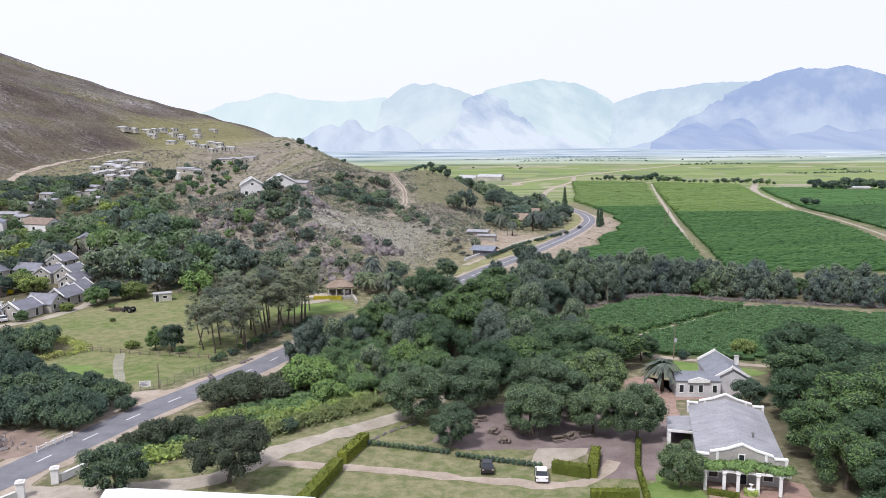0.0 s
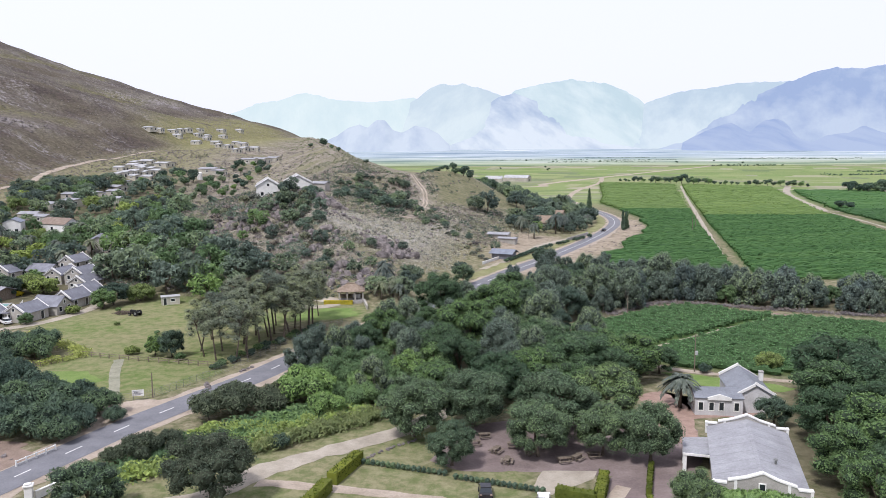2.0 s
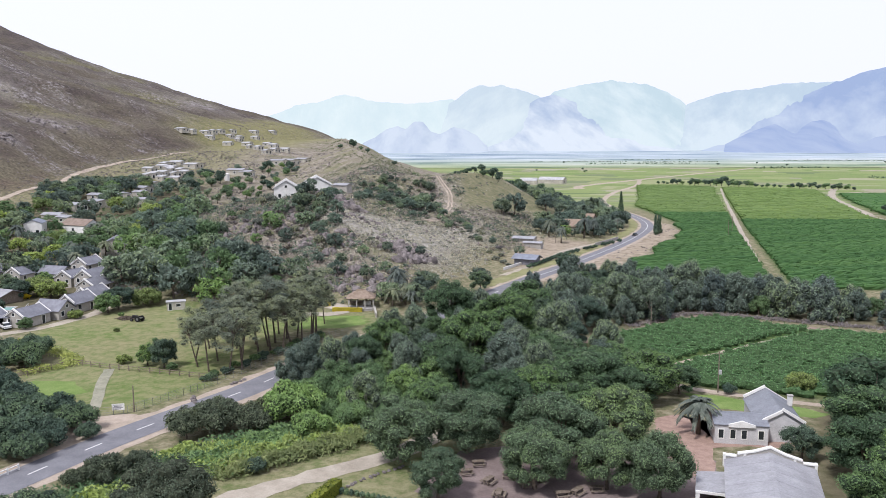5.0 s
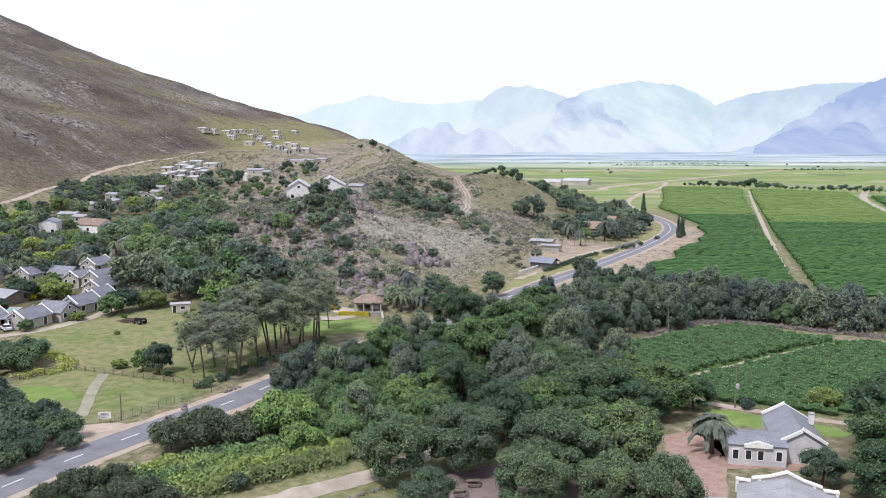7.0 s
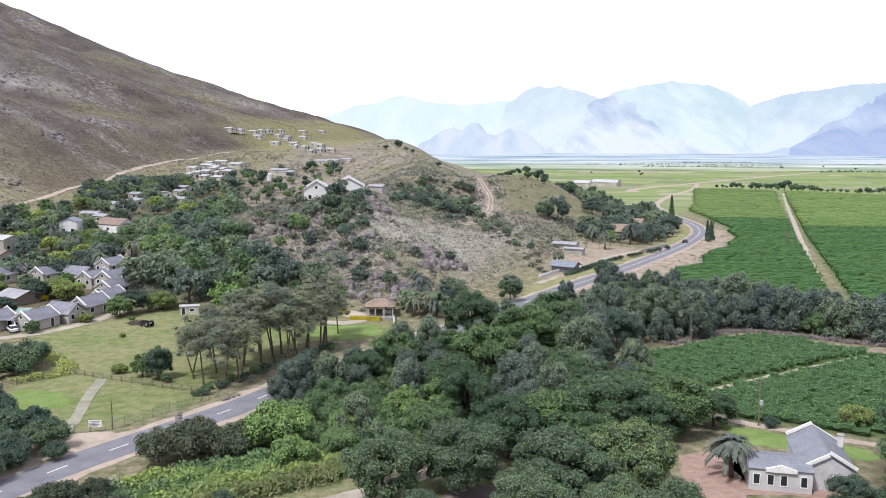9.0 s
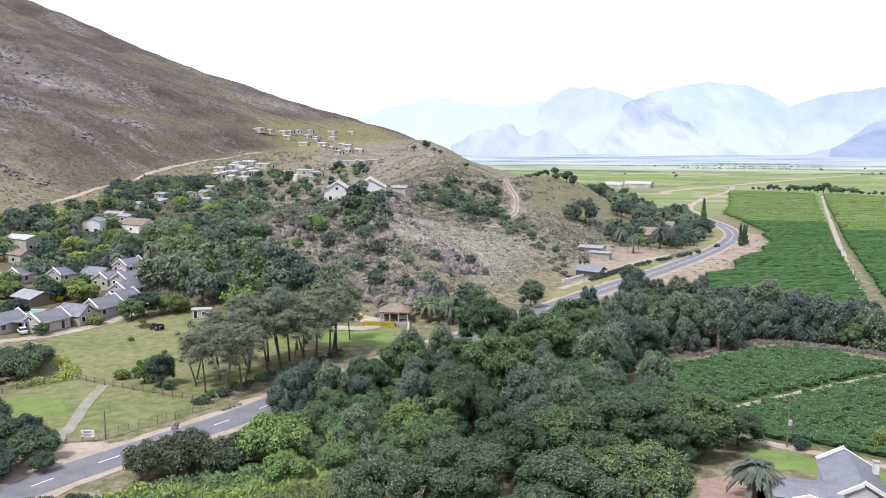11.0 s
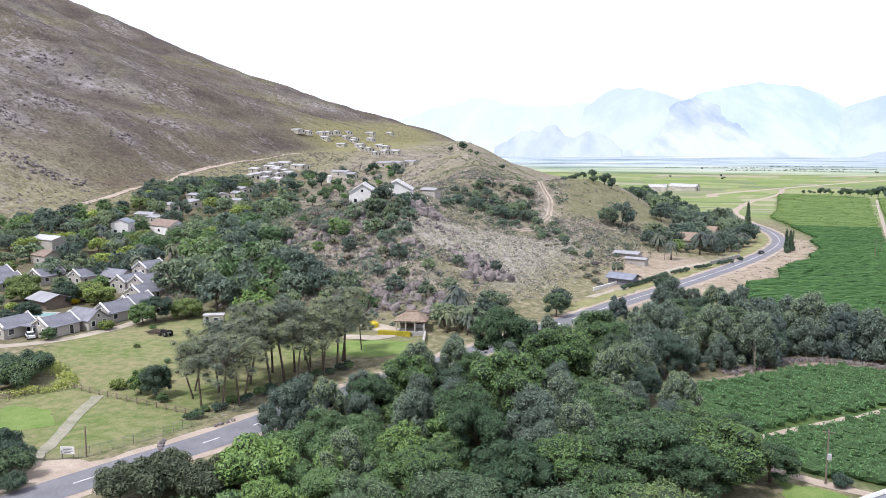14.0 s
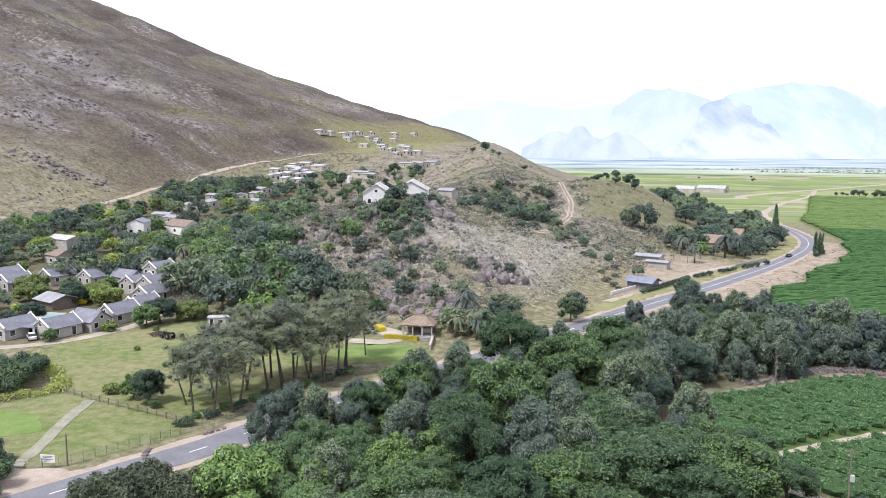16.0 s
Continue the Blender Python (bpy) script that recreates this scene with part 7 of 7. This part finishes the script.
# bushes and small trees among the crags
for x, y, q, kind in ((-65.7, 301, 0.9, "hill"), (-60.9, 285, 0.7, "hill_green"), (-71.8, 283, 0.8, "hill_bright"), (-46.1, 266, 0.62, "hill"), (-42, 256, 0.4, "hill"), (-30, 272, 0.42, "hill"), (-24, 276, 0.35, "hill"), (-20, 279, 0.4, "hill"), (-28, 255.5, 0.4, "hill_green"), (-32, 245, 0.5, "hill"), (-14.7, 244, 0.8, "hill"),
                      (-14.2, 253.5, 0.6, "hill"), (0.6, 265.6, 0.65, "hill"), (-66.7, 245, 0.9, "hill"), (-60.4, 242, 1.0, "hill_grey"), (-52, 240, 0.9, "hill"), (-72, 296, 0.7, "hill_green"), (-58, 295, 0.6, "hill"), (-54, 276, 0.55, "hill_green"), (-64, 272, 0.6, "hill"), (-36, 262, 0.4, "hill_green"), (-50, 258, 0.5, "hill_green")):
    plant(kind, x, y, q)
plant("palm", -21.7, 235.2, 1.0)
rocks("rock_outcrop", np.column_stack([hrng.normal(-24, 2.6, 26), hrng.normal(272, 2.4, 26)]), 1.2, "craggy grey-pink rock outcrop among bushes", 1.25, 2)
rocks("rock_outcrop", np.column_stack([hrng.normal(-44, 4, 30), hrng.normal(302, 4, 30)]), 0.8, "craggy grey rock outcrop on the scree", 1.1, 2)

# garden trees between the cottages
for x, y, q, kind in ((-107.8, 245.5, 1.25, "mid_grey"), (-85.1, 231, 1.3, "mid_grey"), (-101, 245, 1.35, "mid_grey"), (-95, 241, 1.2, "mid_grey"), (-78, 234, 1.2, "mid"), (-90.5, 250, 1.0, "mid_bright"), (-72.2, 227, 1.05, "mid_bright"), 
                      (-145.9, 264.1, 0.9, "mid_green"), (-152, 262, 1.1, "mid"), (-140, 268, 1.1, "mid"), (-160, 258, 1.0, "mid_green"), (-70.2, 186.5, 0.28, "bright_bush"), (-63.2, 173.8, 0.75, "bright_bush")):
    plant(kind, x, y, q)
plant("pine", -55.5, 181.5, 0.7)

# ---- far mountains across the valley ----
def range_mesh(name, seed, dist, crest, air, pale, label, slant=35.0, rock=0.1):
    """A far range: crest holds (bearing, height) stops. air and pale: its shaded and its lit flanks, with haze put into
    these glowing colours.
    """
    az = np.arange(crest[0][0] - 1.0, crest[-1][0] + 1.0, 0.14)
    rows = 24
    top = np.interp(az, [c[0] for c in crest], [c[1] for c in crest], left=-14, right=-14)
    verts = []
    for j in range(rows):
        u = j / (rows - 1)
        for i, a in enumerate(az):
            w = a + slant / 35.0 * (1 - u) * 1.6
            spur = 1 - 2 * abs(noise.noise(Vector((w * 0.42, u * 0.5 + seed, seed * 3.1))))
            small = noise.fractal(Vector((w * 1.6, u * 2.0, seed)), 0.7, 2.1, 4)
            jag = 1 + 0.02 * noise.fractal(Vector((a * 2.2, seed, 0)), 0.9, 2.0, 4)
            body = 4 * u * (1 - u)
            h = -14 + (top[i] * jag + 14) * (0.7 * u**1.25 + 0.3 * u)
            d = dist - (1 - u) * 0.16 * dist - body * (40 * spur + 16 * small)
            verts.append((13 + d * math.sin(radians(a)), 28 + d * math.cos(radians(a)), h))
    k = len(az)
    faces = [(j * k + i, j * k + i + 1, (j + 1) * k + i + 1, (j + 1) * k + i) for j in range(rows - 1) for i in range(k - 1)]
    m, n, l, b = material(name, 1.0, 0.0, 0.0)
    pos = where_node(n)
    # light and shade of slanting spurs, painted as streaks of two colours
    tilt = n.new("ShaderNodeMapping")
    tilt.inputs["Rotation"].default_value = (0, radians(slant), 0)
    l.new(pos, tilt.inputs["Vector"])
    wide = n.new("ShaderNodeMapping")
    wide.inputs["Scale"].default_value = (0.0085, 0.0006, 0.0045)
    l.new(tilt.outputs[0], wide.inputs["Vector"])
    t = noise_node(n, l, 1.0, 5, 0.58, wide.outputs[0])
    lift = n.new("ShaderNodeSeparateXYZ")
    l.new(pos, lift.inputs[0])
    # paler towards the foot: haze painted over the low slopes
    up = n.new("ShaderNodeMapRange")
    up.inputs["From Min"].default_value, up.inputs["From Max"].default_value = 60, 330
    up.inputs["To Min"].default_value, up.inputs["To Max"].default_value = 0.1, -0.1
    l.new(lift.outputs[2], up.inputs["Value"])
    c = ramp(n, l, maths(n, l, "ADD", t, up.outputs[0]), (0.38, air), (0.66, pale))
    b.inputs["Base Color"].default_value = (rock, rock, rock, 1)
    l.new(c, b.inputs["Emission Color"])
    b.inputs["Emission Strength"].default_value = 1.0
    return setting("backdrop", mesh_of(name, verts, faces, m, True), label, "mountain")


A = ((-19.11, 164), (-16.48, 228), (-15.33, 274), (-13.8, 289), (-12.63, 323), (-11.97, 336), (-11.07, 323), (-9.9, 297), (-7.53, 283), (-5.92, 290), (-4.3, 310), (-2.7, 248), (0.55, 73))
B = ((-9.18, 104), (-6.76, 163), (-5.34, 216), (-4.64, 269), (-3.9, 309), (-3.0, 368), (-2.27, 384), (-1.67, 374), (-0.65, 387), (0.16, 367), (1.17, 346), (1.98, 313), (3.4, 238), (6.64, 119), (8.66, 48))
E = ((-3.55, 54), (-1.91, 113), (0.14, 204), (1.77, 294), (2.91, 319), (3.8, 293), (5.01, 256), (6.43, 199), (7.64, 166), (8.64, 145), (10.24, 92), (11.83, 46))
C = ((1.37, 208), (2.99, 348), (4.61, 380), (5.81, 395), (6.81, 411), (8.0, 396), (9.39, 381), (10.58, 339), (11.57, 292), (12.36, 231), (13.15, 188), (13.94, 137), (14.53, 81), (15.31, 44))
D = ((10.23, 133), (12.16, 263), (12.93, 288), (14.45, 324), (16.33, 340), (17.8, 359), (19.25, 368), (21.39, 366), (23.48, 335), (26.85, 266), (30.06, 171))
G = ((13.0, 45), (14.51, 121), (15.63, 190), (17.47, 250), (19.29, 283), (20.69, 335), (21.73, 366), (22.58, 396), (23.43, 408), (24.1, 418), (25.44, 410), (26.73, 420), (28.03, 395), (28.92, 363), (31.14, 319), (34.52, 373), (39.51, 275), (46.95, 310))
F = ((-10.82, 39), (-9.81, 74), (-9.0, 116), (-8.19, 134), (-7.6, 116), (-6.98, 158), (-6.38, 158), (-5.79, 103), (-5.18, 88), (-4.16, 127), (-3.35, 114), (-2.54, 84), (-1.73, 34))
H = ((14.54, 33), (16.04, 85), (16.97, 113), (17.7, 130), (18.46, 101), (19.01, 94), (19.89, 139), (20.61, 147), (21.33, 121), (21.89, 81), (22.78, 57), (23.62, 90), (24.97, 100), (25.79, 127), (26.95, 104), (28.87, 102), (30.7, 121), (33.66, 89), (38.45, 107), (43.21, 44))
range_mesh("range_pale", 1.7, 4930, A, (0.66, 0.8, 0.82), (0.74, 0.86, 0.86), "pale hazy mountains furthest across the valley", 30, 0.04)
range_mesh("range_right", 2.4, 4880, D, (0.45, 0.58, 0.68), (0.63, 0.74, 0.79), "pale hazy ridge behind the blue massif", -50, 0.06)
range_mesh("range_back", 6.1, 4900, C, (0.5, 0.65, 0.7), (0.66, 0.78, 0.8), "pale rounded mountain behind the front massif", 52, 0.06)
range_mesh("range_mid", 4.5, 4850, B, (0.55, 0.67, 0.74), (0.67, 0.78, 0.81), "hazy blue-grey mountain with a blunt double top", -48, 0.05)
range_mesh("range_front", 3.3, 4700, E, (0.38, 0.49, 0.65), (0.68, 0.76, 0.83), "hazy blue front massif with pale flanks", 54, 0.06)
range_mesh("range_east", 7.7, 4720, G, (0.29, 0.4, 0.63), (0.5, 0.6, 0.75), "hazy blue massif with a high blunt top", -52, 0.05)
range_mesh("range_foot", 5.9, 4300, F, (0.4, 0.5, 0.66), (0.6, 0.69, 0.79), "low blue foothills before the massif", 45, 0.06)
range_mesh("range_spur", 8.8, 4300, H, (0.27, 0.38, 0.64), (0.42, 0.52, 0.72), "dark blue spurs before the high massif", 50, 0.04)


# far floor of the valley, with haze painted into its glowing colours
def far_floor():
    m, n, l, b = material("far_floor", 1.0, 0.0, 0.0)
    mp = n.new("ShaderNodeMapping")
    mp.inputs["Scale"].default_value = (1 / 420, 1 / 150, 1)
    l.new(where_node(n), mp.inputs["Vector"])
    t = noise_node(n, l, 1.0, 6, 0.7, mp.outputs[0])
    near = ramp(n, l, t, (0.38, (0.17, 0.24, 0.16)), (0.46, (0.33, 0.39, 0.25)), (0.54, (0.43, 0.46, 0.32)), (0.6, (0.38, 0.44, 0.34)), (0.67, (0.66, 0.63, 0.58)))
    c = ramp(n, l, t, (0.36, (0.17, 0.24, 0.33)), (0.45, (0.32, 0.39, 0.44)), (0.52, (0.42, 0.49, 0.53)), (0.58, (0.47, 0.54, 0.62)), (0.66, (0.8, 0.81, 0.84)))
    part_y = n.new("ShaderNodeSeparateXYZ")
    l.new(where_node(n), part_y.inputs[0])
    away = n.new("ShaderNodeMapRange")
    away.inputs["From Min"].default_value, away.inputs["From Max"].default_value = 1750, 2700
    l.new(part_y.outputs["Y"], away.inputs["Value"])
    # bluer with distance: haze mixed into the colour
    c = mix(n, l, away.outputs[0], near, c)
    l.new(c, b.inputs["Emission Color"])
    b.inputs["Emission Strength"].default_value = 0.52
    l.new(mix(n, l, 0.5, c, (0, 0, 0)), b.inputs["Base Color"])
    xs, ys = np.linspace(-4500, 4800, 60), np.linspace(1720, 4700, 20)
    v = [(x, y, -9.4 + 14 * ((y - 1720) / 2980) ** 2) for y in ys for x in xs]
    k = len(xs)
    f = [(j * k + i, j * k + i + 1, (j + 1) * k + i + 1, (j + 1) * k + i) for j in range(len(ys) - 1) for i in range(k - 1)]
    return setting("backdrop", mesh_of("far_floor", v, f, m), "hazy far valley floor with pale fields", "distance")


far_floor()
